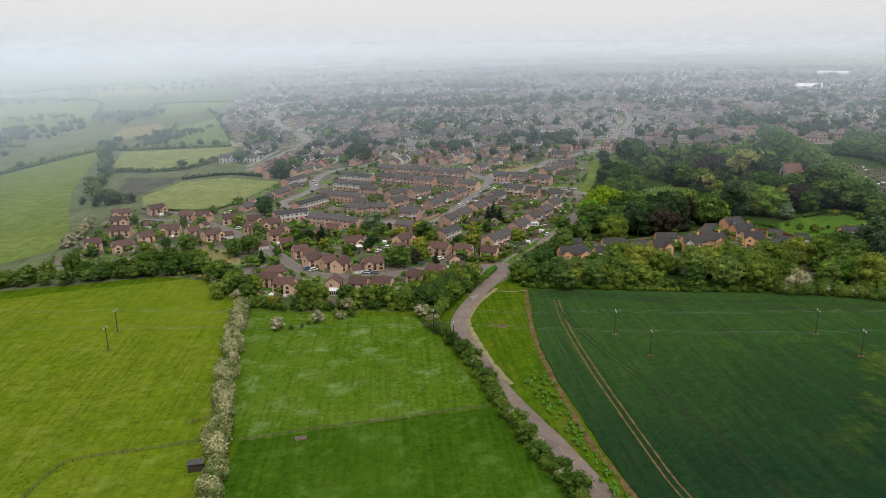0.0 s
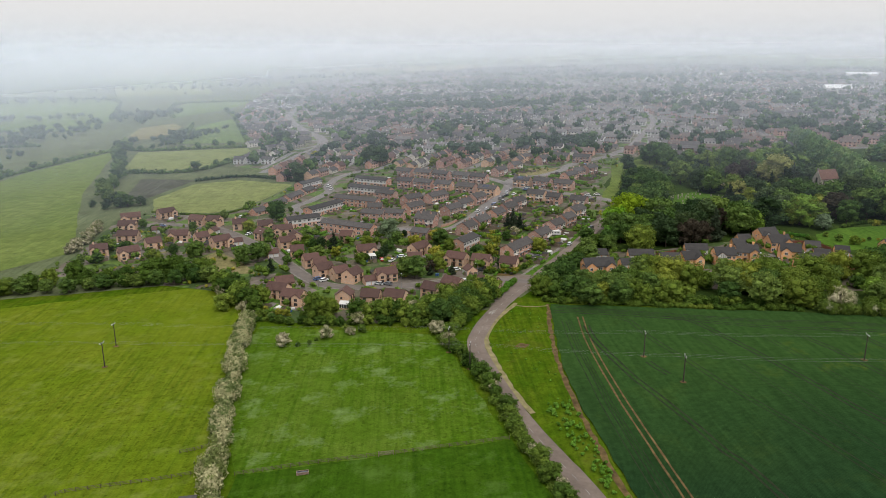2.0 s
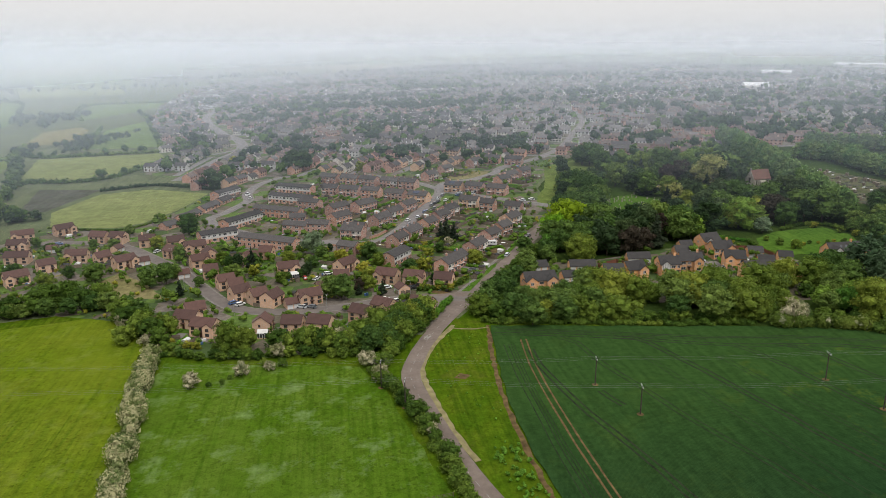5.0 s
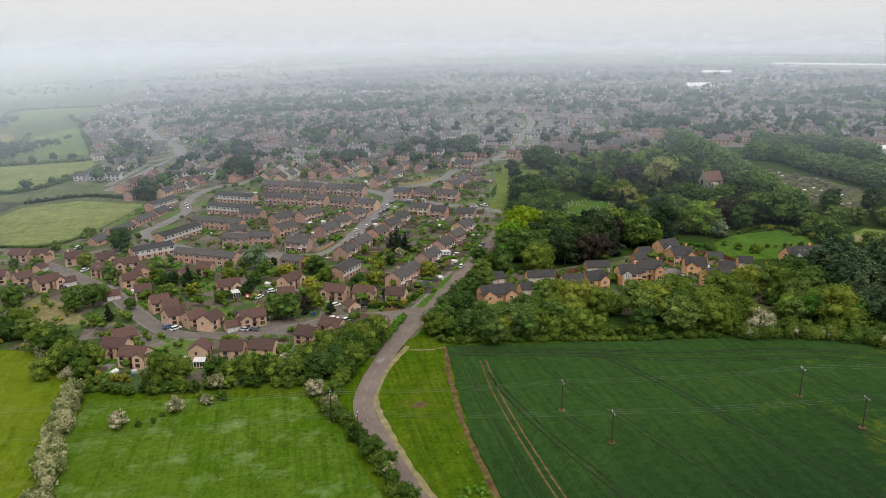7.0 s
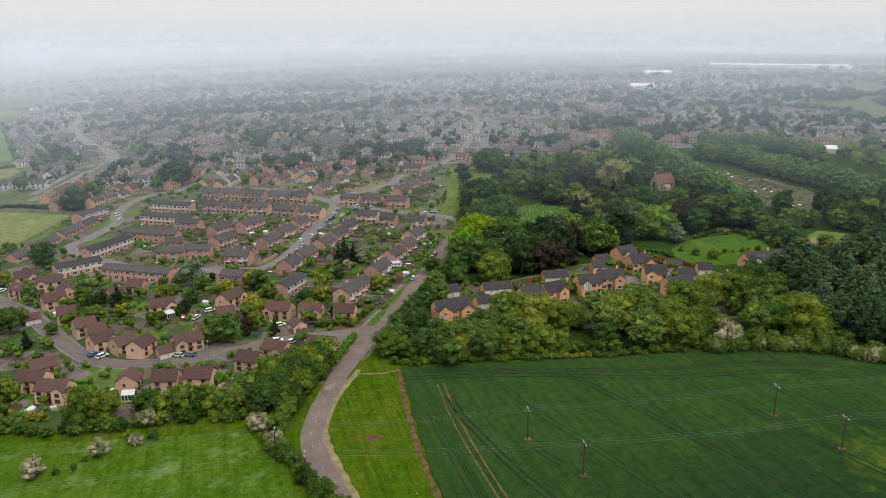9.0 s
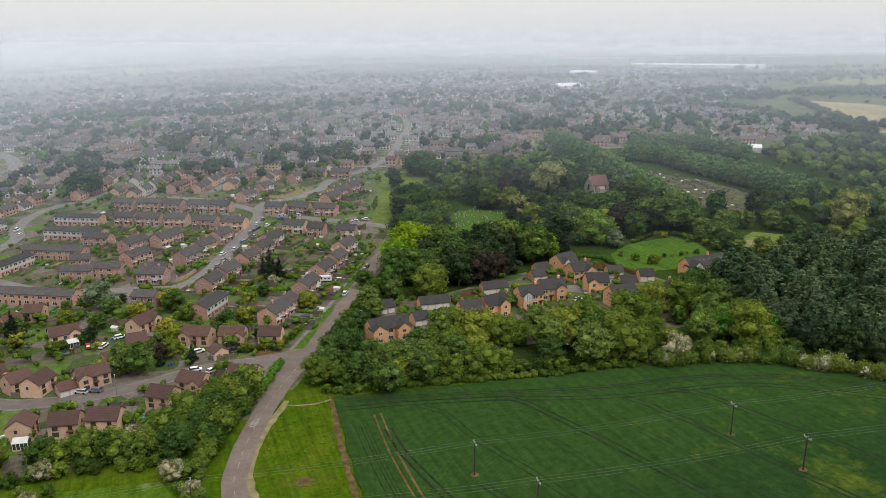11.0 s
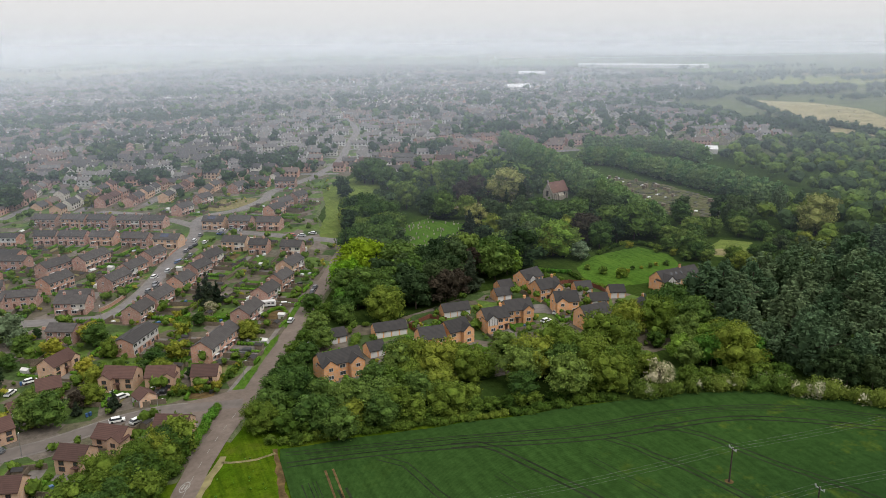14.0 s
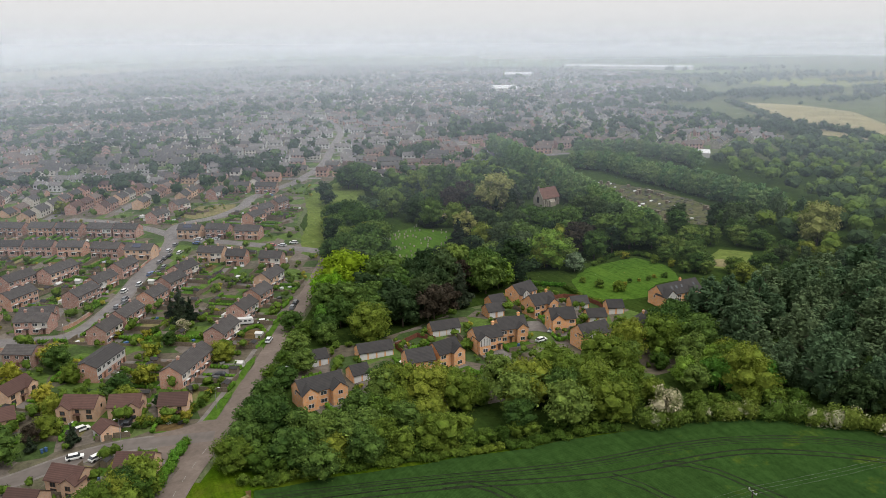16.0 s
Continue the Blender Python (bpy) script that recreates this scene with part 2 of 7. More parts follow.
M["buff"] = brick("buff_brick", (0.47, 0.295, 0.19), (0.39, 0.235, 0.15))
M["orange"] = brick("orange_brick", (0.55, 0.265, 0.105), (0.46, 0.21, 0.080))
M["red"] = brick("red_brown_brick", (0.31, 0.166, 0.132), (0.24, 0.124, 0.098))
M["redbright"] = brick("terracotta_brick", (0.37, 0.185, 0.125), (0.30, 0.15, 0.105))
M["stone"] = plain("pale_limestone", (0.38, 0.34, 0.27), 0.9, 0.3, 0.8)
M["render"] = plain("cream_render", (0.74, 0.69, 0.61), 0.85, 0.15, 0.5, rand=0.15)
M["clad"] = plain("white_cladding", (0.66, 0.65, 0.62), 0.7, 0.12, 0.6)
M["roofbrown"] = tiles("brown_concrete_tiles", (0.098, 0.048, 0.038), (0.132, 0.067, 0.053))
M["roofgrey"] = tiles("grey_brown_tiles", (0.061, 0.055, 0.053), (0.106, 0.096, 0.092))
M["roofdark"] = tiles("charcoal_slates", (0.035, 0.033, 0.034), (0.058, 0.053, 0.05))
M["roofred"] = tiles("red_clay_tiles", (0.20, 0.10, 0.075), (0.16, 0.085, 0.065))
# Weathered tiles for far roofs, lifted further to hold haze in the colour.
M["roofpale"] = tiles("weathered_hazed_grey_tiles", (0.140, 0.130, 0.126), (0.215, 0.198, 0.190))
M["roofrust"] = tiles("weathered_hazed_brown_tiles", (0.150, 0.110, 0.094), (0.210, 0.156, 0.136))
M["white"] = plain("white_upvc", (0.75, 0.75, 0.74), 0.5, 0.05)
M["brownframe"] = plain("brown_window_frame", (0.11, 0.06, 0.035), 0.6, 0.1)
M["door"] = plain("painted_door", (0.14, 0.07, 0.045), 0.5, 0.1, rand=0.5)
M["timber"] = plain("grey_weathered_timber", (0.20, 0.16, 0.115), 0.9, 0.3, 2.0)
M["fencewood"] = plain("brown_weathered_rails", (0.105, 0.088, 0.050), 0.9, 0.3, 2.0)
M["darktimber"] = plain("dark_creosoted_timber", (0.055, 0.042, 0.032), 0.9, 0.3, 2.0)
M["steel"] = plain("galvanised_steel", (0.42, 0.43, 0.44), 0.45, 0.1, metal=0.7)
M["rust"] = plain("rusty_sheet_roof", (0.23, 0.16, 0.12), 0.8, 0.35, 1.5)
M["solar"] = plain("blue_black_solar_glass", (0.030, 0.042, 0.085), 0.25, 0.1, spec=0.5)
M["wire"] = plain("dull_wire", (0.26, 0.27, 0.26), 0.6, 0.1)
M["rubber"] = plain("black_rubber", (0.02, 0.02, 0.02), 0.8, 0.1)


def glass(name, col=(0.03, 0.034, 0.038)):
    k = Nodes(name)
    c = k.value(col, k.ramp(k.noise(0.7, 2), 0.3, 0.7, 0.5, 1.6))
    return k.done(c, 0.08, spec=0.6)


M["glass"] = glass("window_glass")


def foliage(name, dark, light, rand=0.32, blossom=None, share=0.5, patch=0.45, spots=0.3):
    k = Nodes(name)
    n = k.ramp(k.noise(patch, 3), 0.32, 0.7)
    c = k.mix(n, dark, light)
    c = k.value(c, k.ramp(k.pos.outputs["Random Per Island"], 0, 1, 0.82, 1.18))
    c = k.value(c, k.ramp(k.noise(0.55, 3, rough=0.6), 0.34, 0.66, 0.72, 1.27))
    c = k.value(c, k.ramp(k.noise(4.2, 3, rough=0.7), 0.34, 0.66, 0.82, 1.18))
    info = k.n.new("ShaderNodeObjectInfo")
    h = k.n.new("ShaderNodeHueSaturation")
    k.l.new(c, h.inputs["Color"])
    k.l.new(k.ramp(info.outputs["Random"], 0, 1, 0.522, 0.476), h.inputs["Hue"])
    k.l.new(k.ramp(info.outputs["Random"], 0, 1, 1 - rand, 1 + rand * 1.3), h.inputs["Value"])
    c = h.outputs[0]
    if blossom:
        f = k.ramp(k.pos.outputs["Random Per Island"], 1 - share, 1 - share + 0.05)
        patchy = k.ramp(k.noise(spots, 2), 0.42 + (0.16 if spots < 0.2 else 0), 0.55 + (0.09 if spots < 0.2 else 0))
        both = k.n.new("ShaderNodeMath")
        both.operation = "MULTIPLY"
        k.l.new(f, both.inputs[0])
        k.l.new(patchy, both.inputs[1])
        c = k.mix(both.outputs[0], c, blossom)
    k.done(c, 0.8, k.noise(2.4, 3, rough=0.7), 0.25, 0.25, spec=0.08)
    tr = k.n.new("ShaderNodeBsdfTranslucent")
    k.l.new(c, tr.inputs[0])
    mx = k.n.new("ShaderNodeMixShader")
    mx.inputs[0].default_value = 0.25
    k.l.new(k.bsdf.outputs[0], mx.inputs[1])
    k.l.new(tr.outputs[0], mx.inputs[2])
    k.l.new(mx.outputs[0], k.out.inputs[0])
    return k.m


M["leaf"] = foliage("broadleaf_foliage", (0.036, 0.069, 0.015), (0.080, 0.128, 0.025), 0.36)
M["leafdark"] = foliage("dark_foliage", (0.023, 0.043, 0.016), (0.045, 0.073, 0.026))
M["leafconifer"] = foliage("conifer_foliage", (0.015, 0.025, 0.014), (0.026, 0.038, 0.020), 0.2)
M["leafspring"] = foliage("fresh_green_foliage", (0.060, 0.125, 0.016), (0.100, 0.185, 0.026), 0.15)
M["leafavenue"] = foliage("lime_avenue_foliage", (0.066, 0.124, 0.036), (0.116, 0.185, 0.054), 0.12)
M["leafpale"] = foliage("pale_olive_foliage", (0.120, 0.145, 0.040), (0.185, 0.205, 0.065), 0.1)
M["leafpop"] = foliage("poplar_foliage", (0.040, 0.070, 0.034), (0.074, 0.114, 0.053), 0.18)
M["leaflime"] = foliage("lime_green_foliage", (0.095, 0.170, 0.008), (0.150, 0.245, 0.012), 0.08)
M["leafolive"] = foliage("willow_foliage", (0.060, 0.092, 0.012), (0.118, 0.154, 0.021), 0.22)
M["leafyellow"] = foliage("golden_foliage", (0.12, 0.14, 0.016), (0.19, 0.19, 0.025), 0.2)
M["leafgrey"] = foliage("silver_grey_foliage", (0.085, 0.125, 0.065), (0.15, 0.19, 0.11), 0.12)
M["leafcopper"] = foliage("copper_foliage", (0.030, 0.026, 0.018), (0.050, 0.038, 0.026), 0.15)
M["hedge"] = foliage("hedge_foliage", (0.044, 0.078, 0.011), (0.088, 0.136, 0.019), 0.42)
M["clipped"] = foliage("clipped_hedge_foliage", (0.060, 0.138, 0.013), (0.095, 0.190, 0.022), 0.15)
M["haw"] = foliage("hawthorn_foliage", (0.072, 0.098, 0.026), (0.130, 0.155, 0.050), 0.15, (0.320, 0.305, 0.165), 0.85, spots=0.24)
M["hawgreen"] = foliage("hawthorn_hedge_foliage", (0.062, 0.098, 0.015), (0.118, 0.158, 0.029), 0.15, (0.40, 0.38, 0.27), 0.85, spots=0.15)
M["blossom"] = foliage("hawthorn_blossom", (0.10, 0.115, 0.045), (0.15, 0.165, 0.075), 0.1, (0.34, 0.31, 0.205), 0.9)
M["bark"] = plain("grey_brown_bark", (0.09, 0.07, 0.05), 0.95, 0.3, 2.0)


# ---- land ----
def height(x, y):
    """The lie of the land: a steady rise to the east, hills on the horizon."""
    d = math.hypot(x - 20, y - 60)
    far = min(max((d - 2200) / 2500, 0), 1)
    far = far * far * (3 - 2 * far)
    hill = far * (44 - 0.008 * x + 7 * math.sin(math.atan2(x, y + 300) * 5.3 + 0.6) + 5 * math.sin(math.atan2(x, y + 300) * 17))
    return 1.6 + 0.037 * 900 * math.tanh(x / 900) + 0.0066 * 3000 * math.tanh((y - 250) / 3000) + hill


def mesh_object(name, verts, faces, material, parent=None, label="", smooth=False):
    me = bpy.data.meshes.new(name)
    me.from_pydata(verts, [], faces)
    if smooth:
        me.polygons.foreach_set("use_smooth", [True] * len(me.polygons))
    me.materials.append(material)
    ob = new(name, me)
    if parent:
        ob.parent = parent
    if label:
        ob["label"] = label
    return ob


def part(name, bm, material, parent, label=""):
    me = bpy.data.meshes.new(name)
    bm.normal_update()
    bm.to_mesh(me)
    bm.free()
    me.materials.append(material)
    ob = new(name, me)
    ob.parent = parent
    if label:
        ob["label"] = label
    return ob


def empty(name, x, y, rz=0.0, z=None, scale=1.0):
    ob = new(name)
    ob.matrix_basis = pose(x, y, height(x, y) if z is None else z, 0, 0, rz) @ Matrix.Scale(scale, 4)
    return ob


def inside(x, y, poly):
    hit, j = False, len(poly) - 1
    for i, (xi, yi) in enumerate(poly):
        xj, yj = poly[j]
        if (yi > y) != (yj > y) and x < (xj - xi) * (y - yi) / (yj - yi) + xi:
            hit = not hit
        j = i
    return hit


def smooth_line(pts, step):
    """A Catmull-Rom line through pts, with a point about every step metres."""
    p = [Vector(q) for q in pts]
    p = [2 * p[0] - p[1]] + p + [2 * p[-1] - p[-2]]
    out = []
    for i in range(1, len(p) - 2):
        a, b, c, d = p[i - 1 : i + 3]
        n = max(1, round((c - b).length / step))
        for k in range(n):
            t = k / n
            out.append(0.5 * ((2 * b) + (c - a) * t + (2 * a - 5 * b + 4 * c - d) * t * t + (3 * b - a - 3 * c + d) * t**3))
    return out + [p[-2]]


def ribbon_data(pts, width, lift, step=4.0, wobble=0.0, rng=None):
    line = smooth_line(pts, step)
    verts, faces = [], []
    for i, q in enumerate(line):
        d = (line[min(i + 1, len(line) - 1)] - line[max(i - 1, 0)]).normalized()
        n = Vector((-d.y, d.x))
        for s in (-1, 1):
            w = width / 2 * (1 + (rng.uniform(-wobble, wobble) if rng else 0))
            v = q + n * s * w
            verts.append((v.x, v.y, height(v.x, v.y) + lift))
        if i:
            k = 2 * i
            faces.append((k - 2, k - 1, k + 1, k))
    return verts, faces


def ribbon(name, pts, width, lift, material, label, category, step=4.0, wobble=0.0, kind="structure", parent=None):
    rng = random.Random(name + str(pts[0]))
    v, f = ribbon_data(pts, width, lift, step, wobble, rng)
    ob = mesh_object(name, v, [tuple(reversed(q)) for q in f], material, parent)
    if parent is None:
        tagged(ob, label, category, "", kind)
    return ob


from mathutils.geometry import delaunay_2d_cdt


def sheet(name, poly, lift, material, label, category="field", grid=30.0, jitter=0.6, smooth=False):
    """A piece of ground with an uneven edge that follows the lie of the land."""
    rng = random.Random(name + str(poly[0]))
    edge = []
    n = len(poly)
    for i in range(n):
        a, b = Vector(poly[i]), Vector(poly[(i + 1) % n])
        k = max(1, round((b - a).length / max(4.0, grid / 5)))
        for j in range(k):
            q = a.lerp(b, j / k)
            if j:
                q += Vector((rng.uniform(-1, 1), rng.uniform(-1, 1))) * jitter
            edge.append(q)
    m = len(edge)
    pts = list(edge)
    xs, ys = [q.x for q in edge], [q.y for q in edge]
    x = min(xs) + grid / 2
    ring = [(q.x, q.y) for q in edge]
    while x < max(xs):
        y = min(ys) + grid / 2
        while y < max(ys):
            if inside(x, y, ring):
                pts.append(Vector((x, y)))
            y += grid
        x += grid
    vs, _, fs, *_ = delaunay_2d_cdt(pts, [(i, (i + 1) % m) for i in range(m)], [list(range(m))], 1, 0.01)
    verts = [(q.x, q.y, height(q.x, q.y) + lift) for q in vs]
    faces = []
    for f in fs:
        a, b, c = (vs[i] for i in f[:3])
        faces.append(tuple(f) if (b - a).cross(c - a) > 0 else tuple(reversed(f)))
    ob = mesh_object(name, verts, faces, material)
    return tagged(ob, label, category, "", "structure")


def build_ground():
    rings = [0.0]
    r = 40.0
    while r < 4700:
        rings.append(r)
        r = r * 1.06 + 6
    rings.append(4750.0)
    n = 180
    verts, faces = [(20, 60, height(20, 60))], []
    for r in rings[1:]:
        for k in range(n):
            a = 2 * math.pi * k / n
            x, y = 20 + r * math.cos(a), 60 + r * math.sin(a)
            verts.append((x, y, height(x, y)))
    for k in range(n):
        faces.append((0, 1 + k, 1 + (k + 1) % n))
    for j in range(len(rings) - 2):
        s = 1 + j * n
        for k in range(n):
            faces.append((s + k, s + n + k, s + n + (k + 1) % n, s + (k + 1) % n))
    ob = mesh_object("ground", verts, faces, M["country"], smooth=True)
    tagged(ob, "green open farmland running out to low hazy hills", "ground", "", "structure")


build_ground()

# fields round the village
sheet("headland_grass", [(-425, -225), (425, -225), (425, 150), (260, 200), (205, 240), (150, 268), (60, 290), (46, 300), (36, 284), (-55, 296), (-72, 326), (-84, 340), (-127, 334), (-260, 318), (-425, 310)], 0.02, M["verge"], "rough grass along the hedges and field edges", grid=40)
sheet("pasture_west", [(-420, -220), (-37, -220), (-40, 155), (-45, 185), (-50, 214), (-55, 252), (-58, 292), (-72, 318), (-84, 332), (-127, 325), (-170, 316), (-260, 308), (-420, 300)], 0.05, M["pasture"], "yellow-green grazed pasture with faint mowing streaks")
sheet("paddock_upper", [(-38, 178), (-20, 180), (0, 183), (32, 187), (25, 220), (19, 247), (13, 262), (-8, 268), (-26, 272), (-52, 280), (-54, 250), (-48, 212)], 0.05, M["paddock"], "bright green paddock with pale seeding patches")
sheet("paddock_lower", [(-36, -220), (66, -220), (50, 120), (43, 146), (37, 166), (32.5, 187.4), (0, 183.2), (-20, 180.2), (-37.5, 178)], 0.045, M["deep"], "deep green paddock beside the lane")
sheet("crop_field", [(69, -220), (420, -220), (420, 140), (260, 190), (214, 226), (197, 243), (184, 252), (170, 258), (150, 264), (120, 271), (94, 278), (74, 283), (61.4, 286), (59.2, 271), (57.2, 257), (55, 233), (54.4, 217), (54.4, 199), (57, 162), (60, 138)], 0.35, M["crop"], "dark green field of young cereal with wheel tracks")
sheet("rough_verge", [(59, -220), (67, -220), (58, 138), (55, 162), (53.5, 195), (53, 225), (56, 256), (59, 286), (68, 288), (68, 300), (61.5, 309), (57, 305), (51, 296), (44, 284), (35, 268), (33, 250), (35, 230), (40, 203), (45, 182), (50, 160), (52, 130)], 0.13, M["verge"], "rough yellow-green verge of tall grass beside the lane")
ribbon("field_edge_soil", [(60.4, 287), (58.2, 272), (56.3, 258), (54, 234), (53.4, 217), (53.4, 199), (55.5, 162), (59.5, 135), (60.5, 100)], 1.5, 0.16, M["soil"], "strip of bare brown soil along the crop edge", "soil strip", 2.5, 0.55)
ribbon("lane_edge_grit", [(48, 290), (38.4, 273), (34.2, 262), (32.4, 252), (33.4, 238), (36.4, 216), (40.2, 200)], 1.9, 0.17, M["dust"], "dry yellowed grass edge along the lane", "verge", 3.0, 0.3)

ribbon("verge_path", [(47, 287.5), (51, 285.5), (55, 284.5), (60, 285)], 0.9, 0.17, M["tan"], "trodden dry path across the verge", "path", 2.0, 0.4)
sheet("verge_bare_patch", [(41.5, 247), (45, 245.5), (47, 248), (44, 250)], 0.17, M["soil"], "bare reddish patch in the verge", "soil patch", 4, 0.3)

# wheelings in the crop: pairs of narrow lines
def wheeling(pts, apart=1.9, width=0.52, material=None, label="pair of dark wheel tracks through the crop"):
    line = smooth_line(pts, 6.0)
    verts, faces = [], []
    rng = random.Random(str(pts[0]))
    for s in (-1, 1):
        side = []
        for i, q in enumerate(line):
            d = (line[min(i + 1, len(line) - 1)] - line[max(i - 1, 0)]).normalized()
            side.append(q + Vector((-d.y, d.x)) * s * apart / 2)
        v, f = ribbon_data([tuple(q) for q in side], width, 0.365, 6.0, 0.3, rng)
        k = len(verts)
        verts += v
        faces += [tuple(reversed([k + i for i in q])) for q in f]
    ob = mesh_object("wheel_tracks", verts, faces, material or M["tram"])
    tagged(ob, label, "wheel tracks", "wheel tracks in the crop", "structure")


wheeling([(69.6, 271), (68.6, 262), (67.6, 250.7), (67, 233.4), (67, 211), (67.3, 195.5), (69, 150), (72, 90), (75, -218)], 1.9, 0.55, M["soil"], "pair of bare earth wheel tracks through the crop")
wheeling([(61, 278), (79, 273), (96.2, 267), (106.3, 263), (120.7, 256.4), (136.7, 250.3), (154.2, 246.3), (170.8, 241.6), (186, 231.5), (215, 208), (300, 160)])
wheeling([(62.1, 283), (97.5, 270.8), (131, 258.5), (157.8, 252.5), (174.5, 246.5), (191, 236.8), (220, 212), (300, 168)], 1.4, 0.3)
wheeling([(100, 266), (106.3, 263.6), (109.5, 259), (113, 248.7), (117.9, 233.7), (122.3, 217.8), (125.8, 205.6), (128.9, 192.7), (133.8, 177), (146, 130), (164, 60), (230, -218)], 1.9, 0.6)
wheeling([(82, 270), (86.6, 264), (88.4, 250.3), (91.8, 237.9), (95.3, 226.7), (98.6, 213.5), (102.1, 202.9), (106.5, 190.6), (109.2, 183.8), (122, 130), (160, -60)], 1.8, 0.35)
wheeling([(69.9, 262), (69.6, 250.2), (70.5, 242.5), (71.8, 233.6), (74.6, 217.5), (77.4, 207.3), (80, 196.8), (84, 178), (94, 120), (130, -218)], 1.8, 0.6)
wheeling([(136, 250), (139.5, 243.6), (141, 238.2), (144.3, 229.5), (147.2, 216.3), (149.1, 207.8), (152.8, 195.1), (162, 160), (180, 100)], 1.8, 0.5)
wheeling([(150, 248), (154.8, 244.4), (158.4, 238.9), (161.1, 229.4), (164, 220.3), (168.8, 209), (180, 175), (200, 120)], 1.8, 0.5)
wheeling([(62.8, 268), (61.5, 243.4), (61.3, 214.4), (61.2, 197.2), (63, 150), (65, 110)], 1.6, 0.28)
wheeling([(65, 268), (63.6, 243.4), (63.4, 214.4), (63.4, 197.2), (65.5, 150), (68, 110)], 0.9, 0.2)
wheeling([(82.2, 229), (83.6, 224), (85.5, 219.3)], 1.6, 0.5)
wheeling([(104, 250), (108, 232), (112, 214), (117, 194), (124, 166)], 1.8, 0.2)
wheeling([(127, 244), (132, 222), (137, 202), (143, 180)], 1.8, 0.22)
for back in (2.4, 4.6):
    wheeling([(66 + back * 0.2, 283 - back), (97, 273 - back), (131, 261 - back), (157, 255 - back), (175, 249 - back), (192, 238 - back), (214 - back * 0.6, 219 - back), (258, 188 - back)], 0.9, 0.2)
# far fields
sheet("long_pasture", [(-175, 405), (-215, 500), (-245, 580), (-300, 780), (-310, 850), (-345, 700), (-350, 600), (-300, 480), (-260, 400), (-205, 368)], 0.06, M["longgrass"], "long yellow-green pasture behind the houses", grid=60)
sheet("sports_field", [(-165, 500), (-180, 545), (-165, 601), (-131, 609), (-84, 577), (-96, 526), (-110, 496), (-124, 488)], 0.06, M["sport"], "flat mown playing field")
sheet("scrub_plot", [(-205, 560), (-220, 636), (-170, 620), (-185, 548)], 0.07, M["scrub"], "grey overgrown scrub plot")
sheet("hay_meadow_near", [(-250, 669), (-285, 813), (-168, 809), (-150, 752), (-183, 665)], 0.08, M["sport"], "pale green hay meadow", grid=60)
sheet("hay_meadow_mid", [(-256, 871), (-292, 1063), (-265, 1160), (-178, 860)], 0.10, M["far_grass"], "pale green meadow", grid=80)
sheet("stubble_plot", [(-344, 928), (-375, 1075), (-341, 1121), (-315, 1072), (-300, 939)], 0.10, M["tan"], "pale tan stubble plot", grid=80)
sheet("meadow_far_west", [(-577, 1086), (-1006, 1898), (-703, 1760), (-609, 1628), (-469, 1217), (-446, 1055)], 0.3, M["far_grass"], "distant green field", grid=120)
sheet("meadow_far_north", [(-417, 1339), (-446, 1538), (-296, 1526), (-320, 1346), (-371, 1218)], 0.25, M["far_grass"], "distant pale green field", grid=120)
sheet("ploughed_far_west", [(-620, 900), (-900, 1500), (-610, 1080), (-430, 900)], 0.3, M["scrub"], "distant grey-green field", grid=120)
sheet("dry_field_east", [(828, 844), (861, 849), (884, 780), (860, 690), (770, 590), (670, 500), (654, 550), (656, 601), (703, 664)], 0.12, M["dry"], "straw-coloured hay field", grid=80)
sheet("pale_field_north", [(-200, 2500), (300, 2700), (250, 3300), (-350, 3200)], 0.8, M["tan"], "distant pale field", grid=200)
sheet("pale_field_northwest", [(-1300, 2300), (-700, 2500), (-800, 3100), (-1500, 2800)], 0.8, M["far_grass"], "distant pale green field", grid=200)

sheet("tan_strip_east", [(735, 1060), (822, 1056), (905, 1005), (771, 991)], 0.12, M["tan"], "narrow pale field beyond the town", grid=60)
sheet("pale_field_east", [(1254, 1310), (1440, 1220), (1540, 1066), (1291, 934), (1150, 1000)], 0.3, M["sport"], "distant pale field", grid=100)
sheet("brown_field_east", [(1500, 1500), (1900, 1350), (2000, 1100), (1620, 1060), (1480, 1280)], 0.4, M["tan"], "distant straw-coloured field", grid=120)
# town ground
TOWN = [(-95, 590), (-112, 640), (-160, 690), (-158, 712), (-140, 735), (-150, 760), (-175, 870), (-262, 1165), (-300, 1500), (-330, 1900), (-250, 2300), (300, 2700), (900, 2500), (1300, 1900), (1250, 1400), (980, 1050), (760, 930), (690, 800), (650, 690), (625, 610), (580, 560), (530, 572), (470, 590), (420, 610), (350, 640), (290, 600), (240, 610), (205, 640), (165, 640), (150, 610), (115, 625), (70, 610), (20, 610), (-30, 625), (-60, 600)]
sheet("town_ground", TOWN, 0.15, M["gardens"], "small garden plots, drives and lawns of the town", "ground", 60)
VILLAGE = [(-172, 402), (-180, 480), (-160, 496), (-122, 486), (-108, 494), (-94, 524), (-80, 578), (-60, 606), (-30, 630), (70, 618), (115, 634), (165, 648), (205, 640), (170, 590), (140, 520), (132, 470), (136, 440), (118, 412), (100, 380), (82, 350), (62, 316), (50, 297), (35, 286), (10, 276), (-25, 276), (-55, 288), (-75, 322), (-125, 346), (-172, 352)]
sheet("village_ground", VILLAGE, 0.09, M["gardens"], "small garden plots, drives and lawns between the houses", "ground", 40)
ESTATE = [(88, 300), (120, 296), (160, 288), (205, 280), (215, 310), (206, 340), (196, 362), (160, 362), (120, 352), (92, 356), (84, 330)]
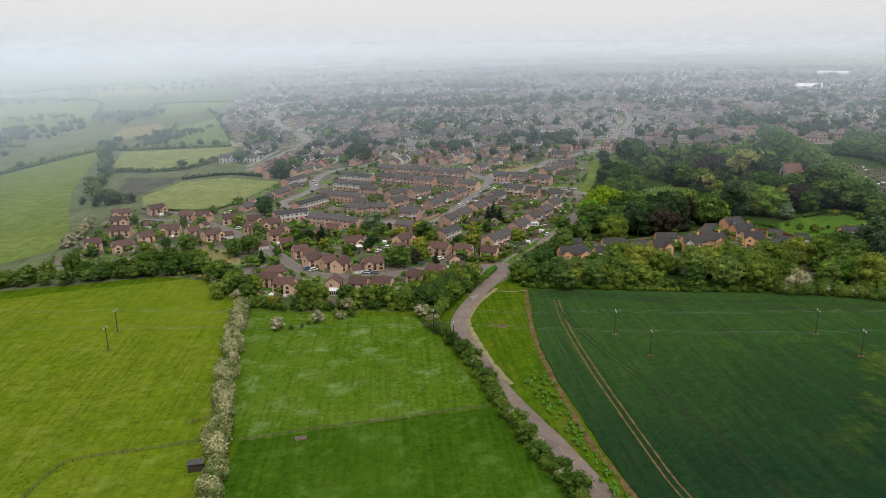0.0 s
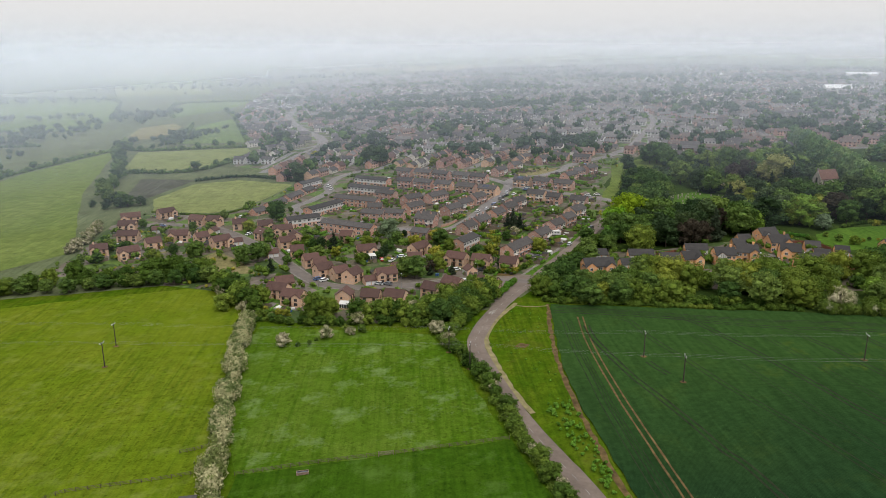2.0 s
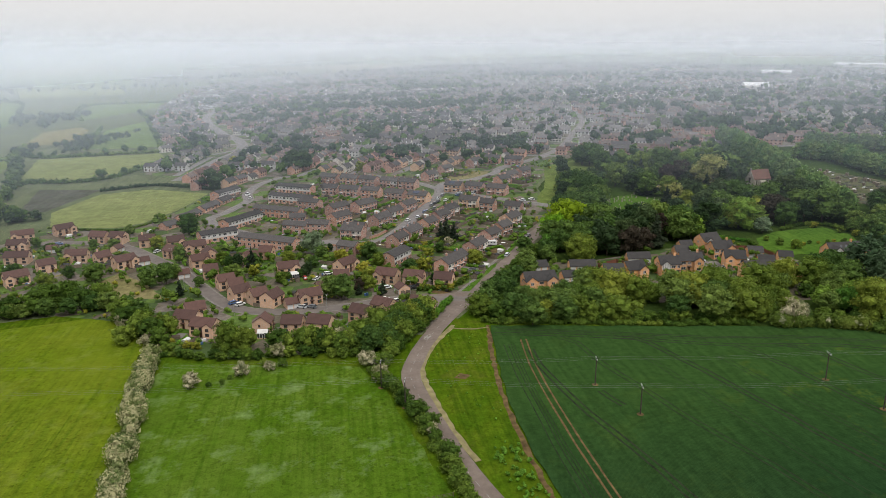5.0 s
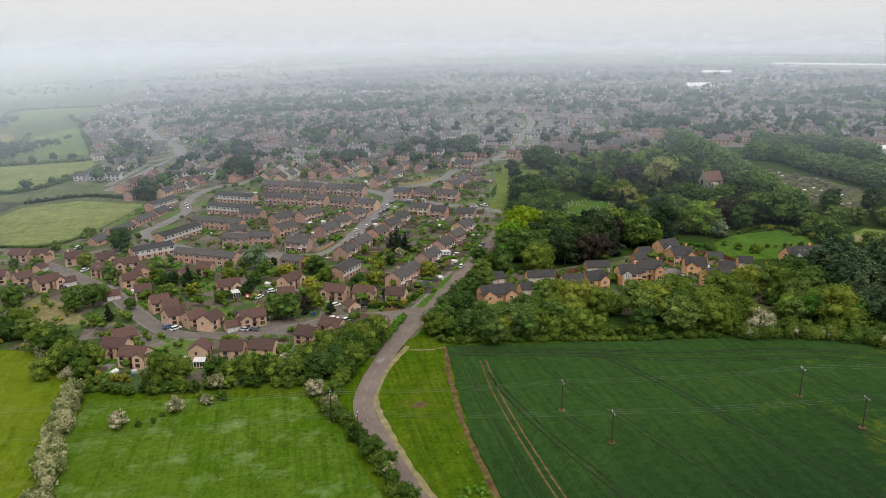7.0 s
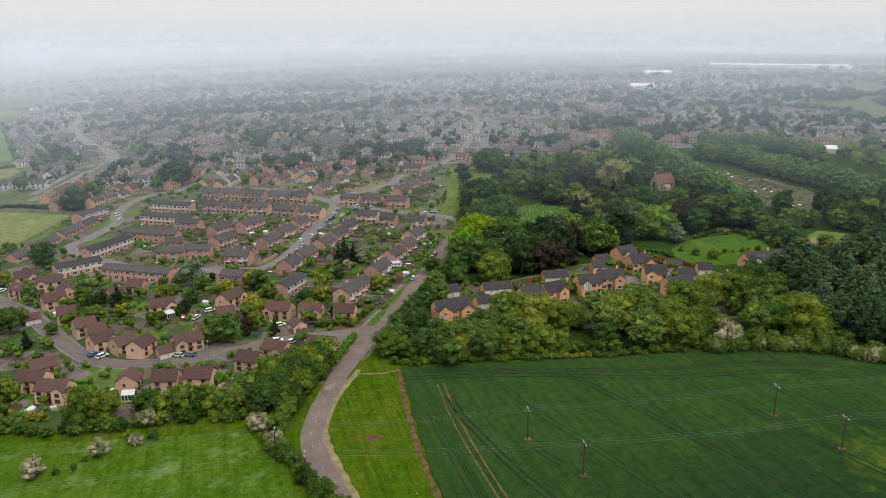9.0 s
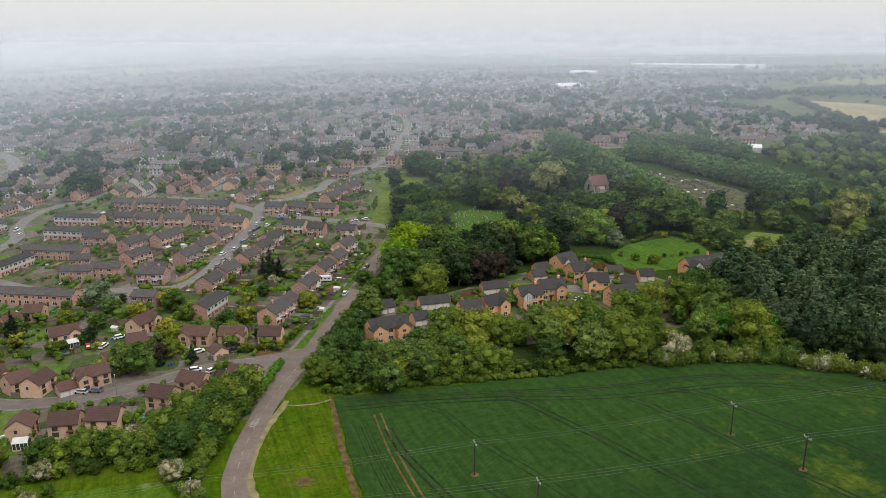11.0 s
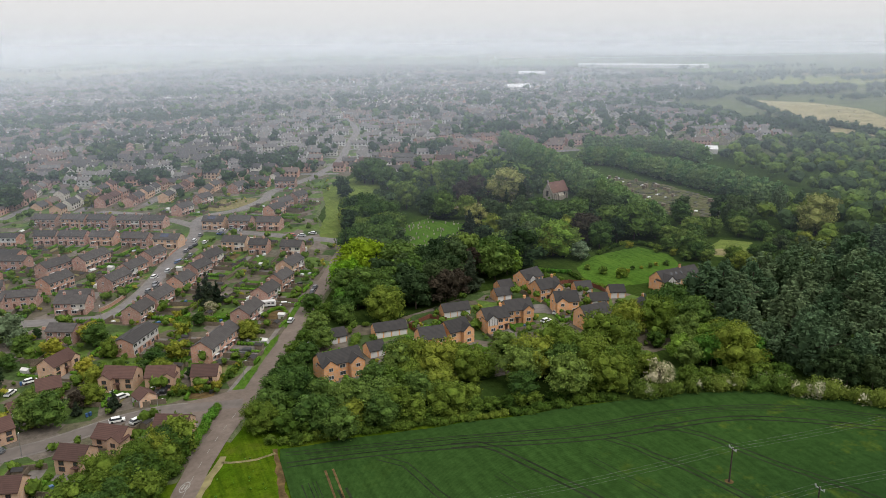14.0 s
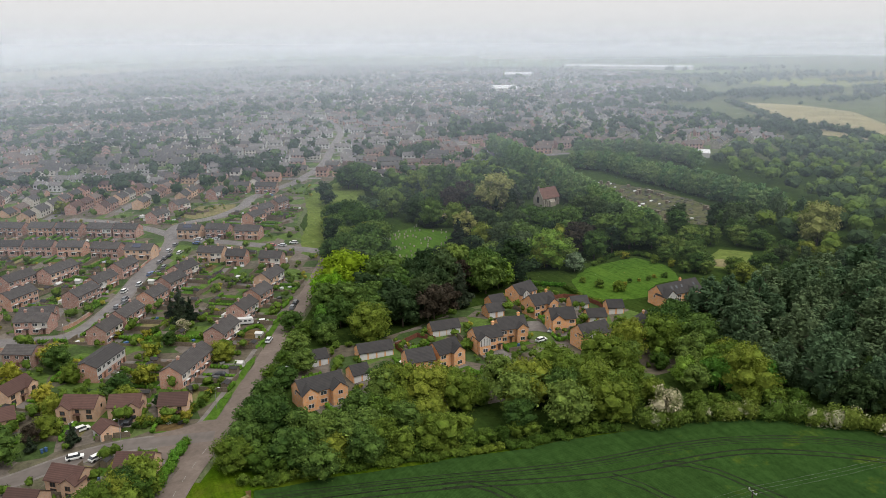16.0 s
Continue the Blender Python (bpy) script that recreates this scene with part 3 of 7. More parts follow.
sheet("estate_ground", ESTATE, 0.07, M["gardens"], "gardens and paved drives of the brick estate", "ground", 30)
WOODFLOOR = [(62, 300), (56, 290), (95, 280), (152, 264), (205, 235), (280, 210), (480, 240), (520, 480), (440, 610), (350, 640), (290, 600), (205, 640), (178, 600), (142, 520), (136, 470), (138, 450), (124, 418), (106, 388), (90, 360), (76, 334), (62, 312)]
sheet("wood_floor", WOODFLOOR, 0.05, M["undergrowth"], "grass and undergrowth below the trees, darkened in colour for shade", "ground", 40)
sheet("garden_lawn", [(212, 367), (230, 377), (254, 377), (258, 360), (250, 344), (237, 345), (227, 336), (207, 338), (206, 354)], 0.12, M["lawn"], "trim green lawn of a large garden", "lawn", 15)
sheet("clearing_lawn", [(277, 358), (295, 366), (304, 355), (291, 344), (277, 343), (271, 351)], 0.12, M["longgrass"], "pale grass clearing beside the trees", "lawn", 15)
sheet("gravel_patch", [(274, 350), (280, 357), (285, 354), (282, 348), (277, 346)], 0.15, M["dust"], "pale gravel patch in the clearing", "gravel", 6, 0.5)
sheet("cemetery_lawn", [(154, 428), (165, 470), (194, 482), (206, 457), (177, 423)], 0.12, M["lawn"], "cemetery lawn among the trees", "lawn", 15)
sheet("cemetery_lawn_upper", [(215, 505), (255, 500), (262, 470), (240, 462), (216, 470)], 0.12, M["tan"], "dry grass between old graves", "lawn", 15)
sheet("park_lawn", [(168, 596), (202, 624), (210, 600), (188.5, 531), (164, 512), (144, 474), (128, 468), (134, 490), (150, 530)], 0.14, M["longgrass"], "sloping grass lawn beside the trees", "lawn", 15)
sheet("green_dry", [(87.5, 580), (103, 603), (124, 594), (119, 580), (104, 571), (94, 569)], 0.14, M["tan"], "dry yellow green between the streets", "lawn", 15)
sheet("allotment_ground", [(330, 530), (352, 512), (362, 478), (356, 425), (325, 396), (306, 420), (316, 470)], 0.12, M["allot"], "brown and green allotment plots", "allotment", 15)
sheet("house_green", [(-66, 348), (-80, 372), (-96, 392), (-104, 372), (-90, 352)], 0.13, M["tan"], "worn dry green beside the estate road", "lawn", 15)

# roads
ROADS = {
    "lane": ([(62.5, -220), (62, 0), (57, 110), (48, 157), (42, 178), (36, 200), (31, 228), (28.5, 250), (31, 262), (36.5, 277), (46.5, 297), (58.6, 316), (71, 337.5), (87, 365.5), (103, 393), (118, 420), (132, 446), (142, 458)], 6.1),
    "estate_road": ([(58, 316), (47, 319.5), (36, 323), (23, 322.5), (7, 319), (-11, 319), (-29, 324), (-41, 337), (-55, 363), (-68, 388), (-82, 408), (-106, 440), (-133, 457), (-163, 462)], 5.2),
    "terrace_street": ([(-30, 432), (9, 417), (26, 413), (41, 435), (56, 474), (69, 505), (76, 527), (79, 548), (88, 561.5), (106, 566.5), (126, 586), (137, 608), (160, 628), (185, 650)], 6.0),
    "cross_street": ([(78, 531), (102, 505), (129, 474), (146, 452)], 5.5),
    "back_street": ([(79, 533), (68, 560), (50, 590), (30, 612)], 5.0),
    "west_street": ([(-28, 430), (-69, 486), (-62, 512), (-53, 542), (-56, 567), (-51, 600), (-38, 622), (-20, 630)], 5.5),
    "long_road": ([(-118, 640), (-112, 668), (-101, 739), (-88, 800), (-100, 880), (-129, 957), (-180, 1164), (-190, 1400)], 10.0),
    "town_road": ([(165, 630), (185, 655), (215, 700), (250, 780), (300, 900), (340, 1100)], 5.5),
    "church_road": ([(345, 640), (352, 700), (372, 790), (390, 900)], 8.0),
}
for road_name, (line, wide) in ROADS.items():
    ribbon(road_name + "_footway", line, wide + 1.8, 0.17, M["paving"], "pale worn footway beside the road", "pavement", 5.0) if road_name not in ("lane",) else None
    ribbon(road_name, line, wide, 0.22 if road_name != "lane" else 0.2, M["asphalt" if road_name == "lane" else "estate" if road_name == "estate_road" else "tarmac"], "worn grey-brown asphalt road", "road", 4.0, 0.03)


# ---- haze over the distance, put into tinted sheets ----
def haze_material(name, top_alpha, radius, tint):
    """Haze imitated by tinted sheets lit by the sky, denser towards the eye's height."""
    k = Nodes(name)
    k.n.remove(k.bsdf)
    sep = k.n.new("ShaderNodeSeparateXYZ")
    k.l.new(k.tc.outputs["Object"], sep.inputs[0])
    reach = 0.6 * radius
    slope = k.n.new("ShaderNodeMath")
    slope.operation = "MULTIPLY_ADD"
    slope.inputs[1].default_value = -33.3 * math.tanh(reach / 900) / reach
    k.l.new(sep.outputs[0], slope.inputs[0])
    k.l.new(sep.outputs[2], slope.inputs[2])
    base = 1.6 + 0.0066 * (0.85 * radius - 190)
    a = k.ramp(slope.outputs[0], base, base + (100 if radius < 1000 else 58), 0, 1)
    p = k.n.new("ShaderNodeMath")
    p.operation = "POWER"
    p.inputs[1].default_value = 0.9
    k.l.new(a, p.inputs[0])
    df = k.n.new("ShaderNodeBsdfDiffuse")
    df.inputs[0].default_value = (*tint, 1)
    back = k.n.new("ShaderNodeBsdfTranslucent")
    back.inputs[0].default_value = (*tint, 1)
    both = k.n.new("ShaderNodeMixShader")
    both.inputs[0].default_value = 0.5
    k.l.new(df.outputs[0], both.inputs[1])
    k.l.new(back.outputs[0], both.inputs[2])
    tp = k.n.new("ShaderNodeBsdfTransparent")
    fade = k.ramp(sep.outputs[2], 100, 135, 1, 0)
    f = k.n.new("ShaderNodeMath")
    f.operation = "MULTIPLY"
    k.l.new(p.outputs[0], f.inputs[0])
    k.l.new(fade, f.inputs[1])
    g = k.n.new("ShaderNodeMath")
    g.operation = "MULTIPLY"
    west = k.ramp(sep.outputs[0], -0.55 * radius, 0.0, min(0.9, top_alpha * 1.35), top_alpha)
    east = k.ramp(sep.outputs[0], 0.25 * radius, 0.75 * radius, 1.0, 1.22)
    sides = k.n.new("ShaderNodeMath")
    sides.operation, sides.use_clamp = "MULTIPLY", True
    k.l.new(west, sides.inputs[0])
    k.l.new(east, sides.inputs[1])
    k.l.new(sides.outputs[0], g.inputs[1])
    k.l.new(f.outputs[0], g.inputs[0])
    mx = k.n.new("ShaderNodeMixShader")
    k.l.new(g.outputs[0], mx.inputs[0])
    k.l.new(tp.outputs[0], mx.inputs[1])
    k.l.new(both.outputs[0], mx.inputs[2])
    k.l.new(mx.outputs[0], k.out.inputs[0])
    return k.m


LEAN = 0.8


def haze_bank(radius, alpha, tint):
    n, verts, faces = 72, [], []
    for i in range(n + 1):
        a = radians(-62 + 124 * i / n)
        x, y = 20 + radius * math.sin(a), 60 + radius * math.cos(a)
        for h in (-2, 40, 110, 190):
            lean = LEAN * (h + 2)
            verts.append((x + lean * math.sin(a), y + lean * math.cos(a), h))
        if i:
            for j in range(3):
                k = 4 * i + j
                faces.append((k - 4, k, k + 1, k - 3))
    ob = mesh_object("haze_backdrop", verts, faces, haze_material("tinted_haze_layer", alpha, radius, tint), smooth=True)
    tagged(ob, "see-through tinted sheet standing in for haze over the distance", "haze", "haze banks", "structure")


# Added see-through sheets, bluer near and greyer far, stand in for haze.
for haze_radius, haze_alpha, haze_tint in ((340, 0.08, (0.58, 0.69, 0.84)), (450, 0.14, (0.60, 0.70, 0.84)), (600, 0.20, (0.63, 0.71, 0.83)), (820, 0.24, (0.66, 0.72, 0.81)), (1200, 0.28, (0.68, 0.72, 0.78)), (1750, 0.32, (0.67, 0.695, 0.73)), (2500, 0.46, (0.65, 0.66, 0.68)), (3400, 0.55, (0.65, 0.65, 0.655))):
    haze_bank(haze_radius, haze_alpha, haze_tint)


# road markings on the lane
def dashes(pts, first, dash, gap, width, lift):
    line = smooth_line(pts, 0.5)
    run, made = 0.0, []
    piece = []
    for a, b in zip(line, line[1:]):
        run += (b - a).length
        on = (run - first) % (dash + gap) < dash and run > first
        if on:
            piece.append(a)
        elif len(piece) > 1:
            made.append(piece)
            piece = []
        else:
            piece = []
    for q in made:
        ribbon("lane_marking", [tuple(v) for v in q], width, lift, M["paint"], "worn white dash on the lane", "road marking", 1.0)


dashes(ROADS["lane"][0][1:12], 60, 3.0, 3.0, 0.11, 0.215)


def roundel(x, y, turn):
    verts, faces, n = [], [], 28
    ca, sa = math.cos(radians(turn)), math.sin(radians(turn))
    for i in range(n):
        t = 2 * math.pi * i / n
        for r in (1.0, 0.82):
            u, v = 2.2 * r * math.cos(t), 1.05 * r * math.sin(t)
            a, b = x + ca * u - sa * v, y + sa * u + ca * v
            verts.append((a, b, height(a, b) + 0.215))
    for i in range(n):
        j = (i + 1) % n
        faces.append((2 * i, 2 * j, 2 * j + 1, 2 * i + 1))
    for off in (-0.38, 0.38):
        k = len(verts)
        for u, v in ((-1.0, off - 0.2), (1.0, off - 0.2), (1.0, off + 0.2), (-1.0, off + 0.2)):
            a, b = x + ca * u - sa * v, y + sa * u + ca * v
            verts.append((a, b, height(a, b) + 0.215))
        faces.append((k, k + 1, k + 2, k + 3))
    tagged(mesh_object("road_roundel", verts, faces, M["paint"]), "white oval speed marking painted on the lane", "road marking", "", "structure")


roundel(37.5, 281.0, 58)
sheet("junction_apron", [(44, 312.5), (47.5, 305), (52, 304), (60, 317), (62, 324), (57, 325.5), (50, 324.5), (44, 325)], 0.21, M["asphalt"], "worn asphalt mouth of the estate road", "road", 8, 0.1)

ribbon("lane_footway", [(54, 322), (66, 341), (82, 368), (98, 396)], 1.6, 0.18, M["paving"], "narrow worn footway above the lane", "pavement", 3.0)
sheet("roadside_grass", [(55, 318), (60.5, 325), (66.5, 335), (67.5, 339), (63.5, 336), (57, 326)], 0.2, M["lawn"], "mown grass strip between lane and footway", "verge", 10, 0.2)
sheet("roadside_grass", [(72, 345), (78, 355), (80, 361), (76, 357), (71, 348)], 0.2, M["lawn"], "mown grass strip between lane and footway", "verge", 10, 0.2)
sheet("roadside_grass", [(83, 364), (90, 377), (96, 388), (92, 385), (84, 371)], 0.2, M["lawn"], "mown grass strip between lane and footway", "verge", 10, 0.2)
sheet("front_drive", [(62, 350), (70, 346), (76, 356), (68, 361)], 0.19, M["paving"], "paved brown front drive beside the lane", "drive", 10, 0.2)
sheet("front_drive", [(76, 378), (84, 374), (88, 381), (80, 386)], 0.19, M["soil"], "bare earth front garden beside the lane", "garden", 10, 0.2)
sheet("estate_drive", [(160, 336), (170, 330), (176, 320), (186, 322), (186, 330), (174, 338), (164, 342)], 0.16, M["paving"], "paved shared drive of the brick estate", "drive", 10, 0.3)


# ---- trees and hedges ----
def ico_core(center, radii, rng, rough=0.12):
    """A small uneven lump: 42 points, 80 faces."""
    t = (1 + 5**0.5) / 2
    v = [Vector(q).normalized() for q in ((-1, t, 0), (1, t, 0), (-1, -t, 0), (1, -t, 0), (0, -1, t), (0, 1, t), (0, -1, -t), (0, 1, -t), (t, 0, -1), (t, 0, 1), (-t, 0, -1), (-t, 0, 1))]
    f = [(0, 11, 5), (0, 5, 1), (0, 1, 7), (0, 7, 10), (0, 10, 11), (1, 5, 9), (5, 11, 4), (11, 10, 2), (10, 7, 6), (7, 1, 8), (3, 9, 4), (3, 4, 2), (3, 2, 6), (3, 6, 8), (3, 8, 9), (4, 9, 5), (2, 4, 11), (6, 2, 10), (8, 6, 7), (9, 8, 1)]
    out = []
    for q in v:
        s = 1 + rng.uniform(-rough, rough)
        out.append((center[0] + q.x * radii[0] * s, center[1] + q.y * radii[1] * s, center[2] + q.z * radii[2] * s))
    return out, f


def leaf_cards(rs, centers, radii, count, size, up_bias=0.25, squash=1.0):
    """Small pointed leaf sprays set round the lumps of a crown."""
    centers, radii = np.array(centers), np.array(radii)
    weight = radii[:, 0] * radii[:, 1]
    pick = rs.choice(len(centers), count, p=weight / weight.sum())
    d = rs.normal(size=(count, 3))
    d[:, 2] = d[:, 2] * 0.9 + up_bias
    d /= np.linalg.norm(d, axis=1)[:, None]
    pos = centers[pick] + d * radii[pick] * rs.uniform(0.72, 1.16, (count, 1))
    nrm = d + rs.normal(size=(count, 3)) * 0.45
    nrm /= np.linalg.norm(nrm, axis=1)[:, None]
    side = np.cross(nrm, rs.normal(size=(count, 3)))
    side /= np.linalg.norm(side, axis=1)[:, None] + 1e-9
    other = np.cross(nrm, side)
    s = size * rs.uniform(0.6, 1.45, (count, 1))
    a = pos - side * s * 0.55 - nrm * s * 0.1
    b = pos + other * s * 0.6
    c = pos + side * s * 0.55 - nrm * s * 0.1
    verts = np.stack((a, b, c), 1).reshape(-1, 3)
    idx = np.arange(count * 3).reshape(-1, 3)
    return verts, idx


def sprays(lumps, rng, each):
    """Smaller sprays of leaves that break up the outline of every lump of a crown."""
    out = []
    for x, y, z, a, b, c in lumps:
        for _ in range(each):
            u, v = rng.uniform(0, 6.283), rng.uniform(-0.35, 1.0)
            w, k = math.sqrt(max(0.0, 1 - v * v)), rng.uniform(0.30, 0.56)
            out.append((x + math.cos(u) * w * a * 0.82, y + math.sin(u) * w * b * 0.82, z + v * c * 0.86, a * k, b * k, c * k * rng.uniform(0.7, 1.15)))
    return out


def crown_mesh(name, lumps, count, size, material, seed, up_bias=0.25):
    """lumps: rows of centre x, y, z and radii."""
    rng, rs = random.Random(seed), np.random.RandomState(seed)
    fine = sprays(lumps, rng, 5)
    some = count * 2 // 3
    near, tris = leaf_cards(rs, [q[:3] for q in fine], [q[3:] for q in fine], some, size, up_bias)
    wide, more = leaf_cards(rs, [q[:3] for q in lumps], [q[3:] for q in lumps], count - some, size, up_bias)
    verts, faces = near.tolist() + wide.tolist(), tris.tolist() + (more + len(near)).tolist()
    for q in lumps:
        v, f = ico_core(q[:3], [r * 0.72 for r in q[3:]], rng, 0.2)
        k = len(verts)
        verts += v
        faces += [tuple(k + i for i in t) for t in f]
    me = bpy.data.meshes.new(name)
    me.from_pydata(verts, [], faces)
    me.materials.append(material)
    return me


def trunk_mesh(h, r, seed, limbs=4):
    rng = random.Random(seed)
    verts, faces = [], []

    def tube(a, b, ra, rb, n=6):
        d = (Vector(b) - Vector(a)).normalized()
        u = d.orthogonal().normalized()
        w = d.cross(u)
        k = len(verts)
        for q, rad in ((a, ra), (b, rb)):
            for i in range(n):
                t = 2 * math.pi * i / n
                p = Vector(q) + (u * math.cos(t) + w * math.sin(t)) * rad
                verts.append(tuple(p))
        for i in range(n):
            faces.append((k + i, k + (i + 1) % n, k + n + (i + 1) % n, k + n + i))
    lean = (rng.uniform(-0.03, 0.03) * h, rng.uniform(-0.03, 0.03) * h)
    tube((0, 0, -0.6), (lean[0] * 0.5, lean[1] * 0.5, h * 0.3), r * 1.25, r * 0.85)
    tube((lean[0] * 0.5, lean[1] * 0.5, h * 0.3), (lean[0], lean[1], h * 0.72), r * 0.85, r * 0.3)
    for i in range(limbs):
        a = 2 * math.pi * (i + rng.random()) / limbs
        z = h * rng.uniform(0.26, 0.45)
        tube((lean[0] * 0.6, lean[1] * 0.6, z), (math.cos(a) * h * 0.22, math.sin(a) * h * 0.22, z + h * 0.22), r * 0.45, r * 0.15, 5)
    me = bpy.data.meshes.new("trunk")
    me.from_pydata(verts, [], faces)
    me.materials.append(M["bark"])
    return me


def round_lumps(rng, n, wide, low, top):
    """Lumps of a spreading crown for a tree one metre high."""
    out = []
    for i in range(n):
        a = 2.4 * i + rng.uniform(-0.5, 0.5)
        t = (i + 0.5) / n
        z = low + (top - low) * t
        belly = math.sin(math.pi * min(1, 0.22 + 0.72 * t)) ** 0.8
        d = wide * belly * rng.uniform(0.45, 0.8)
        r = wide * rng.uniform(0.36, 0.55) * (0.65 + 0.5 * belly)
        out.append((math.cos(a) * d, math.sin(a) * d, min(z, top - r * 0.7), r, r, r * rng.uniform(0.75, 1.0)))
    out.append((0, 0, (low + top) / 2, wide * 0.6, wide * 0.6, (top - low) * 0.42))
    return out


def tall_lumps(rng, n, wide, low, top):
    out = []
    for i in range(n):
        t = (i + 0.5) / n
        a = 2.4 * i
        w = wide * (0.5 + 0.9 * math.sin(math.pi * (0.18 + 0.78 * t)) * 0.8)
        d = w * rng.uniform(0.2, 0.55)
        out.append((math.cos(a) * d, math.sin(a) * d, low + (top - low) * t * 0.93, w * 0.5, w * 0.5, (top - low) * 0.16))
    return out


def spire_lumps(rng, n, wide, low, top):
    """Upswept lumps of a tall feathery crown that narrows to the top."""
    out = []
    for i in range(n):
        t = (i + 0.5) / n
        a = 2.4 * i + rng.uniform(-0.4, 0.4)
        w = wide * (1.08 - 0.85 * t**1.6) * (0.75 if t < 0.12 else 1)
        d = w * rng.uniform(0.35, 0.8)
        r = w * rng.uniform(0.34, 0.5)
        out.append((math.cos(a) * d, math.sin(a) * d, low + (top - low) * (0.08 + 0.86 * t), r, r, r * 2.3))
    return out


def cone_lumps(rng, n, wide, low, top):
    out = []
    for i in range(n):
        t = (i + 0.5) / n
        a = 2.4 * i
        w = wide * (1.02 - t)
        out.append((math.cos(a) * w * 0.35, math.sin(a) * w * 0.35, low + (top - low) * t, w * 0.72, w * 0.72, (top - low) / n * 1.1))
    return out


PROTO = {}


def tree_kind(key, name, label, category, form, n, wide, low, material, count, size, seeds, trunk=0.022):
    """Crowns and trunks of trees one metre high, scaled where they stand."""
    made = []
    for seed in seeds:
        rng = random.Random(seed)
        lumps = form(rng, n, wide, low, 0.985)
        crown = crown_mesh("crown", lumps, count, size, M[material], seed)
        stem = trunk_mesh(1.0, trunk, seed)
        made.append((crown, stem))
    PROTO[key] = (made, name, label, category)


PLACED = []


OPEN_YARD = [(232, 420), (246, 410), (294, 474), (294, 494), (268, 494)]


def plant(key, x, y, h, spread=1.0, seed=None, group=""):
    if inside(x, y, OPEN_YARD):
        return None
    made, name, label, category = PROTO[key]
    rng = random.Random(seed if seed is not None else int(x * 31 + y * 17 + h * 7))
    crown, stem = made[rng.randrange(len(made))]
    top = new(name)
    s = h * rng.uniform(0.95, 1.05)
    wx = s * spread * rng.uniform(0.92, 1.12)
    top.matrix_basis = pose(x, y, height(x, y), 0, 0, rng.uniform(0, 360)) @ Matrix.Diagonal((wx, wx, s, 1))
    for n, me in (("trunk", stem), ("crown", crown)):
        o = new(n, me)
        o.parent = top
    tagged(top, label, category, group)
    PLACED.append((x, y, h))
    return top


tree_kind("broad", "broadleaf_tree", "full green broadleaf tree with a rounded crown", "tree", round_lumps, 15, 0.42, 0.22, "leaf", 2600, 0.059, (1, 2, 3, 4))
tree_kind("dark", "dark_tree", "tall dark green tree with dense foliage", "tree", round_lumps, 11, 0.34, 0.16, "leafdark", 2300, 0.060, (11, 12, 13))
tree_kind("poplar", "tall_dark_tree", "tall narrow dark green tree in a dense wood", "tree", spire_lumps, 16, 0.24, 0.06, "leafpop", 3000, 0.037, (21, 22, 23))
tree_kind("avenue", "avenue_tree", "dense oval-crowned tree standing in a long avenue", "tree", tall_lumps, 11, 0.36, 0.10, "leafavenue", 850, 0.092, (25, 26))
tree_kind("spring", "fresh_tree", "fresh bright green rounded tree", "tree", round_lumps, 14, 0.42, 0.2, "leafspring", 2400, 0.06, (35, 36))
tree_kind("pale", "pale_tree", "pale yellow-green tree with a loose crown", "tree", round_lumps, 14, 0.42, 0.2, "leafpale", 2600, 0.056, (37,))
tree_kind("lime", "bright_tree", "bright lime-green spring tree", "tree", round_lumps, 12, 0.42, 0.22, "leaflime", 4200, 0.045, (31,))
tree_kind("willow", "willow_tree", "light olive-green willow with a broad crown", "tree", round_lumps, 20, 0.50, 0.12, "leafolive", 4200, 0.048, (41, 42, 43))
tree_kind("green", "field_tree", "mid-green bushy tree in a wooded strip", "tree", round_lumps, 13, 0.50, 0.12, "hedge", 1500, 0.080, (51, 52, 53))
tree_kind("grey", "silver_tree", "silvery grey-green willow-like tree", "tree", round_lumps, 10, 0.44, 0.2, "leafgrey", 1900, 0.07, (61, 62))
tree_kind("copper", "copper_tree", "dark copper-leaved broad tree", "tree", round_lumps, 10, 0.42, 0.2, "leafcopper", 1900, 0.07, (71,))
tree_kind("cone", "conifer_tree", "dark green pointed conifer with dense foliage", "tree", cone_lumps, 9, 0.26, 0.06, "leafconifer", 1800, 0.058, (81, 82))
tree_kind("bush", "garden_bush", "small green garden bush", "bush", round_lumps, 7, 0.55, 0.14, "hedge", 600, 0.14, (91, 92), 0.03)
tree_kind("gold", "golden_bush", "golden yellow-green garden bush", "bush", round_lumps, 7, 0.55, 0.14, "leafyellow", 420, 0.14, (95,), 0.03)
tree_kind("haw", "hawthorn_tree", "hawthorn covered in cream blossom", "hawthorn", round_lumps, 9, 0.55, 0.14, "blossom", 1100, 0.085, (97, 98), 0.03)
tree_kind("far", "distant_tree", "rounded green tree beyond the houses", "tree", round_lumps, 7, 0.42, 0.12, "leaf", 800, 0.105, (101, 102))
tree_kind("fardark", "distant_dark_tree", "dense dark green tree beyond the houses", "tree", round_lumps, 7, 0.42, 0.12, "leafdark", 800, 0.105, (103, 104))


def grow(key, rows, spread=1.0, group=""):
    for x, y, h in rows:
        plant(key, x, y, h, spread, group=group)


